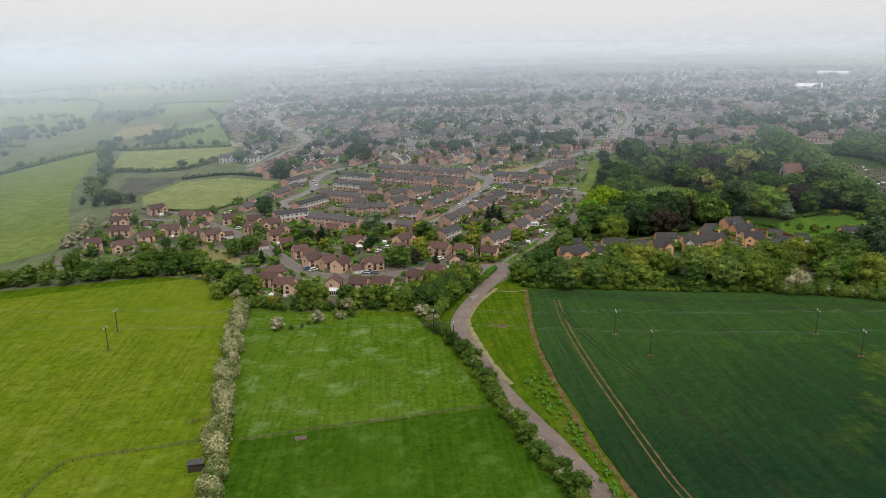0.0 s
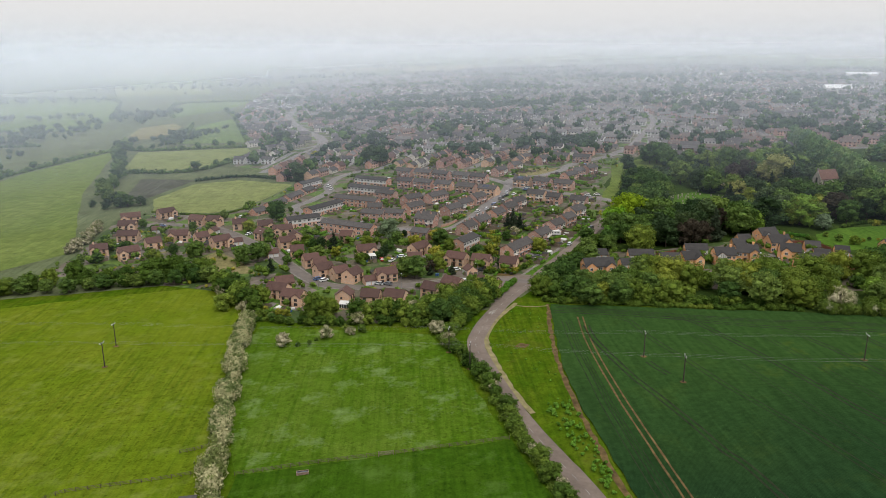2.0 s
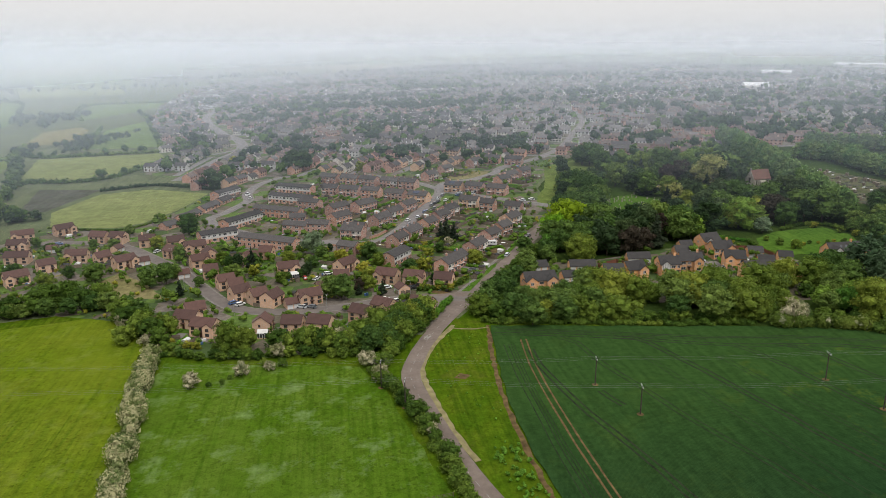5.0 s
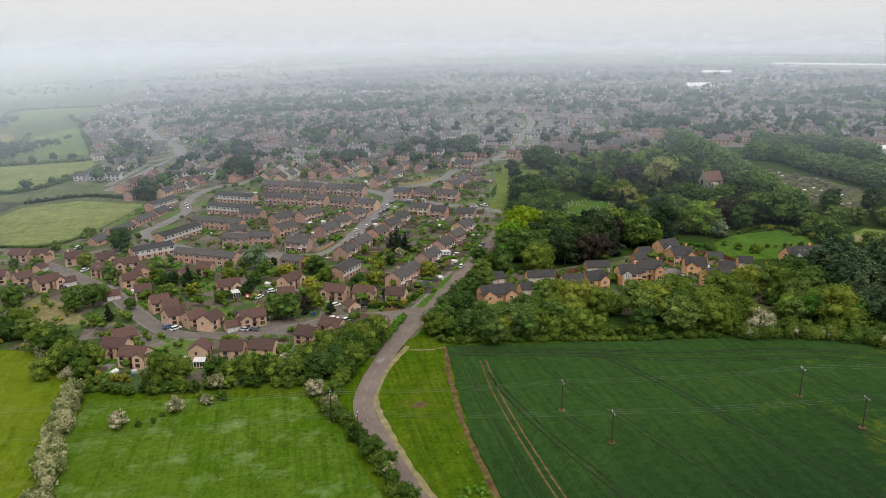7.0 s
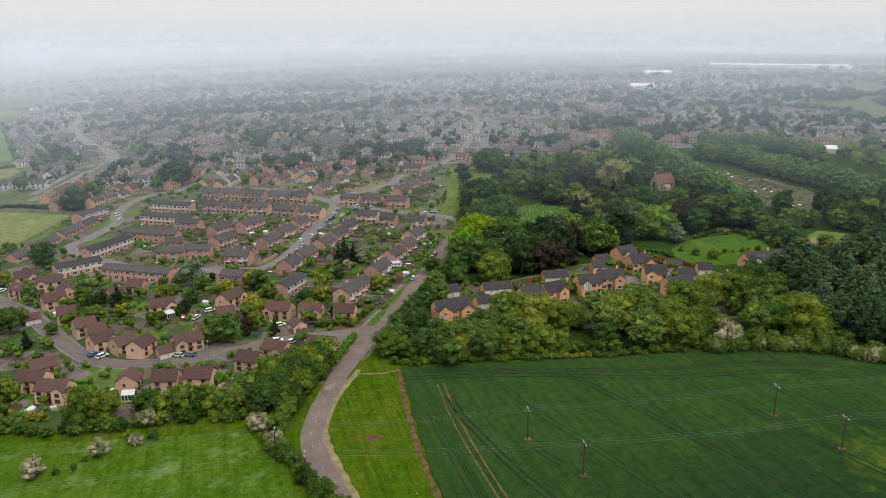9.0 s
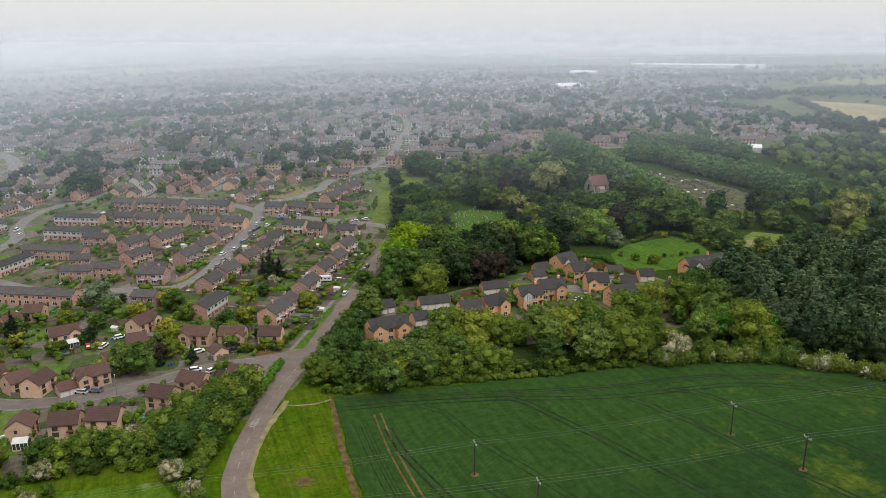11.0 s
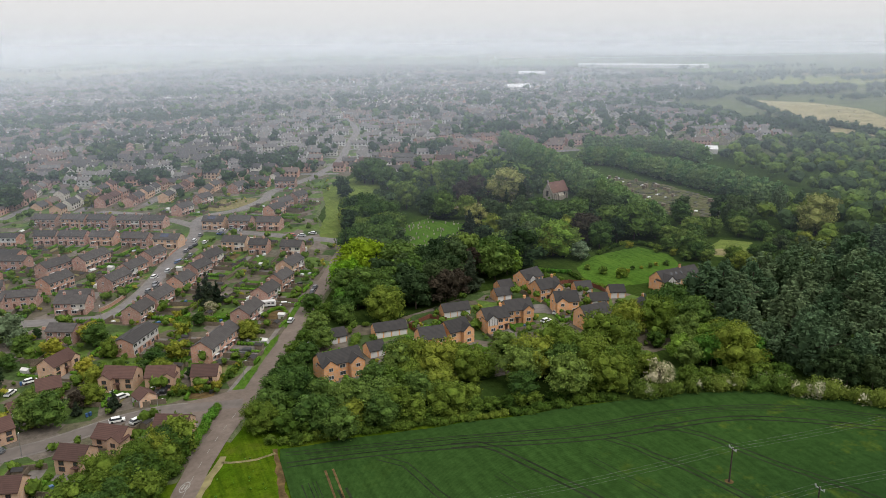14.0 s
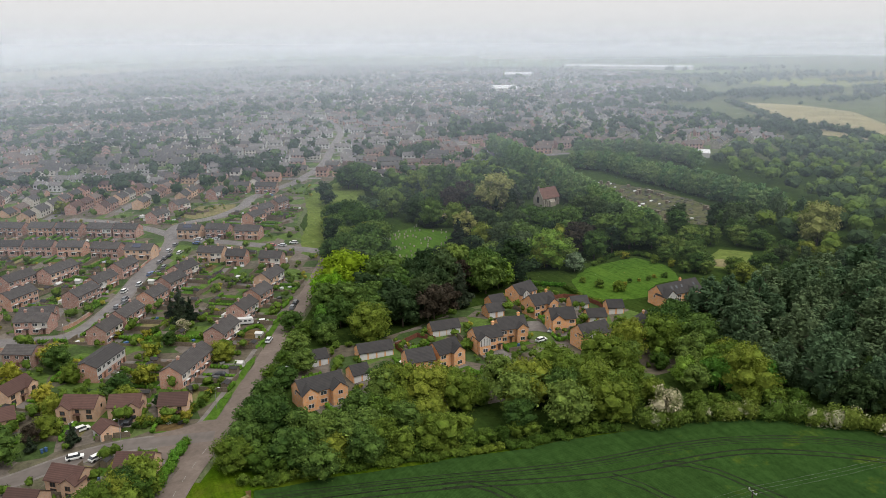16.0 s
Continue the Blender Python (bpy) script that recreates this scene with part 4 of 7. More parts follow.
# central wood beside the lane
grow("lime", [(124, 396, 20), (116, 388, 15)], 1.25)
grow("broad", [(112, 383, 13), (112, 369, 12), (103, 357, 8), (136, 374, 17), (168, 386, 17), (174, 372, 16), (125, 372, 13), (134, 440, 12), (162, 474, 15), (162, 457, 14)], 1.1, "trees of the central wood")
grow("broad", [(193, 509, 16), (224, 542, 17), (243, 552, 17), (212, 470, 13), (201, 475, 15), (199, 391, 14), (257, 433, 11), (238, 385, 13), (211, 603, 15), (205, 569, 15)], 1.0, "trees of the central wood")
grow("dark", [(140, 362, 16), (152, 372, 15), (146, 384, 16), (156, 392, 16), (184, 384, 15), (239, 501, 15), (236, 452, 13), (234, 436, 15), (244, 400, 14), (206, 412, 15), (222, 420, 16), (226, 404, 15), (214, 436, 15), (250, 430, 12), (186, 404, 14)], 1.0, "dark trees of the cemetery")
grow("copper", [(143, 356, 14), (150, 361, 12), (228, 505, 14)], 0.95)
grow("cone", [(230, 428, 17), (246, 404, 16), (258, 412, 15), (244, 446, 12)], 1.1)
grow("willow", [(202, 423, 13), (251, 495, 18), (213, 387, 14), (341, 351, 17), (182, 298, 12), (270, 300, 14)], 0.85)
grow("fardark", [(-138, 827, 16), (-132, 832, 14), (47, 825, 14), (113, 694, 14), (139, 694, 14), (154, 697, 14), (-32, 797, 13), (-24, 800, 12), (-85, 594, 14), (-82, 600, 12), (-26, 650, 16), (-20, 654, 15), (-30, 656, 14)], 1.25)
grow("grey", [(-5, 400, 12)], 1.15)


def along(key, pts, gap, h, spread=1.0, seed=1, sway=2.0, group=""):
    rng = random.Random(seed)
    for q in smooth_line(pts, gap):
        plant(key, q.x + rng.uniform(-sway, sway), q.y + rng.uniform(-sway, sway), h * rng.uniform(0.85, 1.1), spread, rng.randrange(10**6), group)


def scatter(key, poly, count, h, spread=1.0, seed=1, clear=5.0, group=""):
    rng = random.Random(seed)
    xs, ys = [p[0] for p in poly], [p[1] for p in poly]
    done, tries = 0, 0
    while done < count and tries < count * 40:
        tries += 1
        x, y = rng.uniform(min(xs), max(xs)), rng.uniform(min(ys), max(ys))
        if not inside(x, y, poly) or any((x - a) ** 2 + (y - b) ** 2 < clear**2 for a, b, _ in PLACED):
            continue
        plant(key, x, y, h * rng.uniform(0.75, 1.15), spread, rng.randrange(10**6), group)
        done += 1


GARDEN_LAWN = [(210, 369), (230, 380), (256, 380), (262, 360), (252, 341), (237, 341), (227, 333), (205, 334), (204, 354)]
CLEARING = [(275, 358), (295, 368), (306, 355), (291, 342), (275, 341)]
GRAVES = [(154, 428), (165, 470), (194, 482), (206, 457), (177, 423)]
GRAVES_UPPER = [(215, 505), (255, 500), (262, 470), (240, 462), (216, 470)]
PARK_LAWN = [(168, 588), (200, 618), (206, 596), (187, 531), (164, 512), (152, 520)]
ALLOT = [(330, 530), (352, 512), (362, 478), (356, 425), (325, 396), (306, 420), (316, 470)]
HOMES = [(88, 306), (112, 308), (150, 303), (172, 303), (196, 300), (207, 312), (206, 340), (198, 366), (172, 366), (150, 352), (112, 350), (90, 354)]
LOW_SIDE = [(136, 394), (160, 386), (196, 394), (206, 420), (206, 457), (177, 423), (154, 428), (146, 415)]
KEEP_FREE = [LOW_SIDE, GARDEN_LAWN, CLEARING, GRAVES, GRAVES_UPPER, PARK_LAWN, ALLOT, HOMES]
CHURCH_YARD = [(281, 482, 13), (273, 470, 12), (265, 458, 10), (258, 448, 8), (249, 483, 11), (212, 380, 10), (120, 388, 9), (205, 439, 8), (175, 370, 7), (168, 551, 9), (335, 340, 10)]


def spots_in(poly, spacing, seed, free=KEEP_FREE):
    """Places spread unevenly over a wood, a spacing apart, clear of lawns and houses."""
    rng = random.Random(seed)
    xs, ys = [q[0] for q in poly], [q[1] for q in poly]
    got = []
    for _ in range(int((max(xs) - min(xs)) * (max(ys) - min(ys)) / spacing**2 * 9)):
        x, y = rng.uniform(min(xs), max(xs)), rng.uniform(min(ys), max(ys))
        if not inside(x, y, poly) or any(inside(x, y, f) for f in free):
            continue
        if any((x - a) ** 2 + (y - b) ** 2 < r * r for a, b, r in CHURCH_YARD):
            continue
        if any((x - a) ** 2 + (y - b) ** 2 < spacing**2 for a, b in got) or any((x - a) ** 2 + (y - b) ** 2 < (spacing * 0.62) ** 2 for a, b, _ in PLACED):
            continue
        got.append((x, y))
    return got


def woodland(poly, spacing, mix, seed, spread=1.0, group=""):
    """mix: rows of kind, share, least and greatest height."""
    rng = random.Random(seed)
    for x, y in spots_in(poly, spacing, seed):
        r = rng.random() * sum(q[1] for q in mix)
        for key, share, lo, hi in mix:
            r -= share
            if r <= 0:
                break
        plant(key, x, y, rng.uniform(lo, hi), spread, rng.randrange(10**6), group)


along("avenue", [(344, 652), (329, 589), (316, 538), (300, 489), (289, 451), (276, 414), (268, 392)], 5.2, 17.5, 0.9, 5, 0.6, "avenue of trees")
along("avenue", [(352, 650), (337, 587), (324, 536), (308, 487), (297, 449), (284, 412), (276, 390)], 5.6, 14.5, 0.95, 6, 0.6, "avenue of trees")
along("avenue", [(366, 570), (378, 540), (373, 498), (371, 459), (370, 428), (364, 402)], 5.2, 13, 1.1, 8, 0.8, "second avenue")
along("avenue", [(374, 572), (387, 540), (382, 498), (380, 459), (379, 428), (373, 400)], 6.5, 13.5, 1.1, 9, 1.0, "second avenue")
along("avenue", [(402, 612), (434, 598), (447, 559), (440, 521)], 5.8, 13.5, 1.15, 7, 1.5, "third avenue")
grow("cone", [(257, 481, 16), (236, 467, 15), (292, 464, 15), (250, 421, 15), (245, 425, 14), (217, 525, 15), (253, 474, 14), (286, 452, 14), (240, 458, 13), (196, 436, 15), (206, 446, 14)], 1.35, "dark conifers of the cemetery")
grow("pale", [(251, 493, 20), (338, 348, 19), (206, 447, 13)], 1.15)
grow("copper", [(237, 502, 16)], 1.05)
grow("cone", [(250, 408, 19), (241, 460, 19), (246, 465, 17), (203, 477, 18)], 1.5, "dark conifers of the cemetery")
grow("broad", [(175.5, 377, 17), (166, 475, 15), (204, 593, 18), (199, 597, 16)], 1.25, "trees of the central wood")
grow("dark", [(170, 558, 14), (316, 376, 16)], 1.2, "dark trees by the clearing")
grow("grey", [(220, 375.5, 8)], 1.2)
grow("spring", [(213.5, 387, 16), (181, 374, 13), (272, 456, 11), (108, 372, 9)], 1.15, "fresh green trees")
grow("dark", [(136, 376, 16), (150, 420, 14), (166, 396, 15), (132, 366, 14), (160, 380, 16), (146, 366, 15)], 1.15, "dark trees of the cemetery")
grow("broad", [(118, 376, 14), (199, 391, 13), (104, 362, 9)], 1.15, "trees of the central wood")
grow("dark", [(326, 388, 14), (269, 358, 10), (311, 409, 11), (322, 394, 13), (332, 384, 13)], 1.1, "dark trees by the clearing")
grow("broad", [(320, 381, 15), (300, 398, 12), (270, 383, 12), (266, 354, 11), (312, 372, 11), (286, 376, 10), (262, 348, 8), (268, 372, 9)], 1.1)
woodland([(106, 355), (120, 353), (150, 356), (176, 368), (200, 372), (206, 386), (240, 384), (262, 386), (272, 400), (276, 440), (262, 466), (210, 462), (178, 420), (154, 426), (150, 432), (134, 416), (118, 390)], 10.2, [("broad", 0.36, 11, 18), ("spring", 0.03, 10, 15), ("dark", 0.44, 12, 18), ("cone", 0.10, 13, 18), ("willow", 0.03, 11, 14), ("copper", 0.04, 12, 15)], 21, 1.25, "trees of the central wood")
woodland([(130, 418), (152, 430), (164, 474), (182, 522), (160, 526), (146, 482), (140, 450)], 7.5, [("broad", 0.7, 11, 15), ("dark", 0.2, 11, 14), ("willow", 0.1, 10, 12)], 22, 1.05, "trees of the central wood")
woodland([(196, 486), (214, 508), (256, 503), (290, 500), (300, 530), (262, 560), (215, 545), (190, 520)], 8.5, [("far", 0.45, 8, 12), ("fardark", 0.55, 8, 13)], 23, 1.15, "trees behind the church")
# dark wood on the east side
grow("poplar", [(227, 300, 19), (236, 296, 20), (252, 292, 21), (256, 284, 21), (268, 281, 21), (274, 275, 21), (353, 383, 18), (351, 368, 18)], 1.25, "dark wood")
woodland([(212, 296), (206, 272), (206, 246), (220, 226), (238, 213), (262, 203), (300, 190), (350, 196), (350, 300), (310, 304), (262, 306), (230, 306), (222, 304)], 10.4, [("poplar", 0.94, 14, 21), ("dark", 0.06, 13, 16)], 25, 1.65, "dark wood")
woodland([(262, 322), (318, 318), (330, 350), (308, 374), (306, 340), (270, 338)], 8.5, [("broad", 0.6, 5, 8), ("willow", 0.2, 6, 8), ("dark", 0.2, 6, 9)], 27, 1.1, "trees round the clearing")
along("dark", [(208, 247), (220, 231), (236, 216), (258, 205), (290, 192), (320, 186)], 5.5, 10, 1.15, 26, 1.2, "dark wood")
grow("spring", [(190, 268, 10), (196, 276, 9), (184, 276, 8), (202, 262, 9)], 1.15, "trees of the wooded strip")
along("green", [(176, 263), (190, 258), (200, 250)], 5.5, 5.0, 1.1, 73, 1.5, "trees of the wooded strip")
# wooded strip between crop and estate
grow("willow", [(109, 308, 12), (114, 301, 12), (121, 296, 11), (138, 289, 13), (150, 290, 14), (155, 281, 12), (158, 274, 11)], 1.05, "trees of the wooded strip")
grow("broad", [(72, 309, 10.5), (63, 301, 10), (72, 292, 10), (76, 283, 8.5), (88, 284, 9), (82, 294, 10), (104, 309, 11), (136, 300, 11), (205, 290, 12), (200, 301, 12), (194, 283, 11), (208, 305, 12)], 1.1, "trees of the wooded strip")
woodland([(60, 303), (57, 293), (94, 283), (104, 281), (104, 300), (84, 300), (72, 308)], 6.6, [("green", 0.45, 5.5, 9), ("willow", 0.35, 7, 9), ("broad", 0.2, 7, 10)], 31, 1.1, "trees of the wooded strip")
woodland([(104, 304), (104, 281), (122, 276), (152, 269), (176, 265), (206, 262), (214, 280), (212, 296), (190, 298), (165, 294), (150, 300), (122, 306)], 8.4, [("willow", 0.55, 6.5, 14), ("green", 0.2, 4.5, 8), ("broad", 0.25, 7, 13)], 32, 1.15, "trees of the wooded strip")
# western field edge and tree belt
grow("green", [(-167, 339, 8), (-176, 335, 7), (-160, 345, 8), (-150, 348, 10), (-142, 341, 8), (-124, 340, 9), (-114, 341, 10), (-105, 348, 11), (-96, 342, 9), (-89, 345, 9), (-113, 350, 10), (-132, 340, 8)], 1.05, "trees along the field edge")
along("broad", [(-420, 312), (-300, 318), (-230, 322), (-180, 332)], 9, 7.5, 1.2, 33, 2.0, "trees along the field edge")
along("broad", [(-175, 336), (-140, 335), (-110, 338), (-86, 338), (-72, 328)], 8.0, 7.0, 1.25, 34, 2.0, "trees along the field edge")
grow("green", [(-77, 325, 9), (-66, 307, 9), (-61, 304, 8), (-66, 316, 8), (-73, 320, 8), (-56, 306, 8), (-57, 296, 7), (-70, 300, 7)], 1.05, "trees of the village edge")
grow("willow", [(-31, 284, 11), (-26, 283, 9), (20, 288, 10), (28, 290, 10), (34, 294, 9)], 0.95, "trees of the village edge")
along("green", [(-14, 281), (0, 279), (10, 277), (20, 276), (28, 279)], 3.6, 7.0, 1.1, 35, 1.6, "trees of the village edge")
along("green", [(-52, 287), (-40, 280), (-20, 276), (-2, 274), (12, 270), (20, 264)], 4.2, 3.4, 1.25, 36, 1.2, "trees of the village edge")
along("green", [(12, 284), (24, 283), (33, 290), (40, 300)], 4.5, 8.0, 1.1, 37, 1.5, "trees of the village edge")
grow("haw", [(-39, 259, 5), (-24.5, 264, 4.6), (-16, 266, 3.2), (15, 263, 5.0), (19, 252, 5), (-61, 296, 5), (-76, 318, 5), (164, 263, 9), (168, 266, 7), (7, 283, 6), (17, 262, 4.5), (-14, 276, 5)], 1.0, "blossoming hawthorns")
grow("bush", [(-34, 258, 1.6), (-30, 259, 1.8), (-28, 262, 1.4), (-12, 268, 3), (-18, 270, 2.6)], 1.0)
# village trees
grow("broad", [(-76, 364, 9), (-70, 369, 10), (-103, 378, 9), (8, 329, 10), (4, 332, 9), (38, 352, 8), (-76, 457, 12), (-54, 360, 5), (-33, 380, 8), (22, 383, 8)], 1.1, "village trees")
grow("cone", [(-33, 377, 12), (62, 402, 11), (66, 404, 10), (21, 338, 6), (-60, 349, 8)], 1.1, "village conifers")
grow("copper", [(15, 336, 6)], 1.0)
scatter("fardark", [(-240, 560), (-215, 520), (-195, 500), (-172, 497), (-180, 530), (-200, 560)], 9, 6.5, 1.2, 38, 5.0, "trees behind the houses")
along("haw", [(-176, 402), (-178, 430), (-184, 460)], 6, 6, 1.0, 39, 1.5, "blossoming hawthorns")
along("far", [(-190, 520), (-222, 560), (-240, 640), (-262, 700), (-300, 800), (-318, 870)], 14, 10, 1.2, 40, 4.0, "hedgerow trees")


def joined_trees(name, spots, material, label, cards=90, size=0.26, seed=5, category="trees", lumps_each=3):
    """Far trees in one mesh; each is a few leafy lumps."""
    rng, rs = random.Random(seed), np.random.RandomState(seed)
    allv, allf, k = [], [], 0
    for x, y, h in spots:
        z = height(x, y)
        lumps = []
        for i in range(lumps_each):
            a, r = rng.uniform(0, 6.28), h * rng.uniform(0.25, 0.38)
            lumps.append((x + math.cos(a) * h * 0.2, y + math.sin(a) * h * 0.2, z + h * rng.uniform(0.38, 0.74), r, r, r * 0.9))
        v, q = leaf_cards(rs, [p[:3] for p in lumps], [p[3:] for p in lumps], int(cards * 1.6), h * size * 0.5)
        allv += v.tolist()
        allf += (q + k).tolist()
        k += len(v)
        for p in lumps:
            v, f = ico_core(p[:3], [r * 0.9 for r in p[3:]], rng, 0.2)
            allv += v
            allf += [tuple(k + i for i in t) for t in f]
            k += len(v)
    ob = mesh_object(name, allv, allf, M[material])
    return tagged(ob, label, category, "", "stuff")


def hedge(pts, wide, tall, material, label, per_metre=45, size=0.5, seed=3, uneven=0.25, name="hedge", category="hedge"):
    """One hedge: overlapping leafy lumps along a line."""
    rng, rs = random.Random(seed), np.random.RandomState(seed)
    lumps, length = [], 0
    line = smooth_line(pts, wide * 0.55)
    for i, q in enumerate(line):
        if i:
            length += (q - line[i - 1]).length
        h = tall * rng.uniform(1 - uneven, 1 + uneven)
        w = wide * rng.uniform(1 - uneven, 1 + uneven) / 2
        x, y = q.x + rng.uniform(-0.2, 0.2) * wide, q.y + rng.uniform(-0.2, 0.2) * wide
        lumps.append((x, y, height(x, y) + h * 0.45, w, w, h * 0.55))
    top = new(name)
    top.matrix_basis = pose(line[0].x, line[0].y, height(line[0].x, line[0].y))
    shift = np.array(top.matrix_basis.translation)
    each = max(4, round((9.0 if size < 0.9 else 60.0) / (wide * 0.55)))
    cards = length * per_metre * 1.7 / len(lumps)
    for start in range(0, len(lumps), each):
        some = lumps[start : start + each]
        v, q = leaf_cards(rs, [p[:3] for p in some], [p[3:] for p in some], max(3, int(cards * len(some))), size)
        verts, faces = (v - shift).tolist(), q.tolist()
        for p in some:
            cv, cf = ico_core([a - b for a, b in zip(p[:3], shift)], [r * 0.8 for r in p[3:]], rng, 0.2)
            k = len(verts)
            verts += cv
            faces += [tuple(k + i for i in t) for t in cf]
        mesh_object("shrub", verts, faces, M[material], top)
    return tagged(top, label, category)


hedge([(-57, 286), (-56, 268), (-54, 250), (-49, 214), (-44.5, 187), (-41, 165), (-38, 140), (-36.8, 110), (-36.5, 80)], 6.0, 4.8, "haw", "tall hawthorn hedge with cream blossom between the pastures", 100, 0.62, 3, 0.3)
hedge([(16, 258), (19, 250), (25, 236), (31, 212), (34.5, 189), (39, 168), (45, 144), (53, 112), (56, 80)], 3.4, 2.6, "hedge", "untrimmed green hedge along the lane", 75, 0.55, 4, 0.55)
hedge([(158, 262), (174, 257), (188, 250.5), (198, 241), (209, 229), (224, 214), (260, 194), (300, 180)], 4.8, 5.0, "hawgreen", "green hawthorn hedge with patches of white blossom at the crop edge", 120, 0.55, 5, 0.3)
hedge([(42.5, 299), (46, 307), (50.5, 315)], 2.6, 2.6, "clipped", "clipped bright green hedge at the road junction", 120, 0.4, 6, 0.08)
hedge([(62, 289), (90, 281.5), (120, 273), (150, 266)], 3.2, 2.0, "hedge", "low undergrowth along the crop edge", 70, 0.5, 7, 0.4)
hedge([(205, 362), (198, 368), (194, 374)], 1.6, 1.8, "clipped", "clipped hedge round the large garden", 110, 0.35, 8, 0.05)
hedge([(204, 360), (203, 346), (206, 336)], 1.8, 1.8, "hedge", "garden hedge round the large lawn", 110, 0.35, 9, 0.2)
hedge([(231, 377), (253, 383), (263, 362)], 2.0, 2.0, "hedge", "garden hedge behind the large lawn", 90, 0.4, 10, 0.3)
hedge([(24, 278), (33, 286), (39, 297)], 3.0, 3.0, "hedge", "green hedge beside the lane bend", 90, 0.5, 11, 0.3)
hedge([(-165, 498), (-120, 480), (-100, 500)], 1.6, 1.5, "hedge", "low hedge beside the playing field", 30, 0.5, 12, 0.2)
hedge([(-168, 612), (-130, 622), (-84, 590)], 2.5, 2.5, "leafdark", "dark hedge behind the playing field", 20, 0.9, 13, 0.3)
hedge([(-36.5, 80), (-36.5, -60), (-36.5, -219)], 4.6, 4.2, "haw", "tall hawthorn hedge between the southern pastures", 14, 0.95, 14, 0.3)
hedge([(56, 80), (58, 0), (59, -219)], 3.2, 2.6, "hedge", "untrimmed green hedge along the southern lane", 14, 0.95, 15, 0.4)
FAR_HEDGES = [
    [(-150, 752), (-183, 665), (-250, 669)], [(-168, 815), (-285, 820), (-320, 870)], [(-262, 1165), (-178, 858)],
    [(-256, 866), (-300, 1070)], [(-310, 860), (-350, 700), (-352, 600), (-300, 470), (-262, 395), (-220, 345)],
    [(-446, 1050), (-577, 1086), (-760, 1060)], [(-430, 900), (-620, 900), (-800, 860)], [(-469, 1217), (-609, 1628), (-703, 1760)],
    [(-371, 1218), (-417, 1339), (-446, 1538), (-296, 1530)], [(-320, 1346), (-262, 1170)], [(-700, 1760), (-1006, 1898)],
    [(-360, 700), (-520, 760), (-640, 700)], [(-352, 600), (-480, 560), (-700, 520)], [(-300, 470), (-480, 440), (-800, 420)],
]
for i, line in enumerate(FAR_HEDGES):
    hedge(line, 4.5, 3.5, "leaf", "uneven green field hedge far off", 5, 2.0, 60 + i, 0.35)
hedge([(660, 526), (688, 592), (693, 645), (754, 732), (846, 866)], 7, 6, "leafdark", "hedgerow beside the hay field", 8, 2.0, 90, 0.4)

east_far = spots_in([(306, 322), (350, 300), (352, 226), (430, 232), (560, 330), (640, 480), (600, 535), (530, 562), (450, 520), (402, 384), (372, 396), (350, 384), (330, 394), (318, 374)], 11.5, 61)
north_far = spots_in([(190, 530), (215, 548), (262, 562), (300, 532), (318, 590), (330, 640), (290, 602), (240, 606), (210, 604), (203, 566)], 8.0, 62)
fr = random.Random(63)
east_far = [(x, y, fr.uniform(9, 14)) for x, y in east_far]
north_far = [(x, y, fr.uniform(7, 11)) for x, y in north_far]
for dark_side, material in ((0, "leaf"), (1, "leafdark"), (2, "leafolive")):
    some = [q for q in east_far + north_far if (int(q[0] * 7.3 + q[1] * 3.1) % 8 in ((0, 1, 2), (3, 4, 5, 6), (7,))[dark_side])]
    joined_trees("parkland_trees", some, material, "dense mixed trees of the parkland beyond the avenue", 150, 0.15, 64 + dark_side, lumps_each=5)

grow("broad", [(262, 366, 6.5), (265, 359, 6), (258, 350, 5), (264, 344, 6), (270, 349, 5.5), (268, 372, 7), (276, 371, 7), (285, 373, 8), (297, 373, 9), (307, 366, 9), (310, 357, 9), (300, 342, 6), (288, 340, 5)], 1.15, "trees round the clearing")
grow("bush", [(222, 349, 2.2), (230, 352, 1.8), (238, 350, 2.0), (246, 349, 2.4), (214, 362, 2.4), (216, 354, 3.4), (219, 346, 4.2), (256, 366, 3.5)], 1.0)
grow("gold", [(226, 350, 1.8), (234, 351, 1.5), (242, 351, 1.8), (258, 358, 3.2), (250, 378, 3.0)], 1.0)

along("green", [(20, 249), (31.5, 211), (34.5, 190), (39.5, 167), (46, 143)], 7.5, 4.6, 1.15, 51, 0.7, "bushes along the lane hedge")
along("haw", [(30, 216), (37, 178), (44, 150)], 17, 3.4, 1.0, 52, 0.6, "blossoming hawthorns")
vr = random.Random(53)
VERGE_SIDE = [(57, 60), (57.5, 138), (55, 162), (53, 195), (52.5, 225), (55, 256), (57, 284), (50, 288), (42, 278), (37, 262), (37, 240), (42, 212), (47, 185), (52, 158), (54, 120)]
weeds = []
while len(weeds) < 240:
    x, y = vr.uniform(34, 62), vr.uniform(60, 290)
    if inside(x, y, VERGE_SIDE) and vr.random() < 0.12 + 0.88 * (y < 205):
        weeds.append((x, y, vr.uniform(0.8, 1.7) if y < 205 else vr.uniform(0.4, 0.8)))
joined_trees("verge_scrub", weeds, "clipped", "low tussocks and scrub on the rough verge", 16, 0.6, 54, "scrub", 2)

along("green", [(21, 261), (24, 269), (30, 279), (36, 290), (40, 298)], 3.6, 5.0, 1.15, 71, 0.8, "trees of the village edge")
along("broad", [(18, 272), (26, 284), (34, 296)], 6.5, 8.5, 1.1, 72, 1.2, "trees of the village edge")
VILLAGE_GREEN = [(-165, 380), (-120, 372), (-90, 380), (-60, 345), (-45, 322), (20, 326), (56, 330), (78, 368), (60, 395), (20, 400), (-20, 410), (-60, 430), (-110, 470), (-165, 470)]

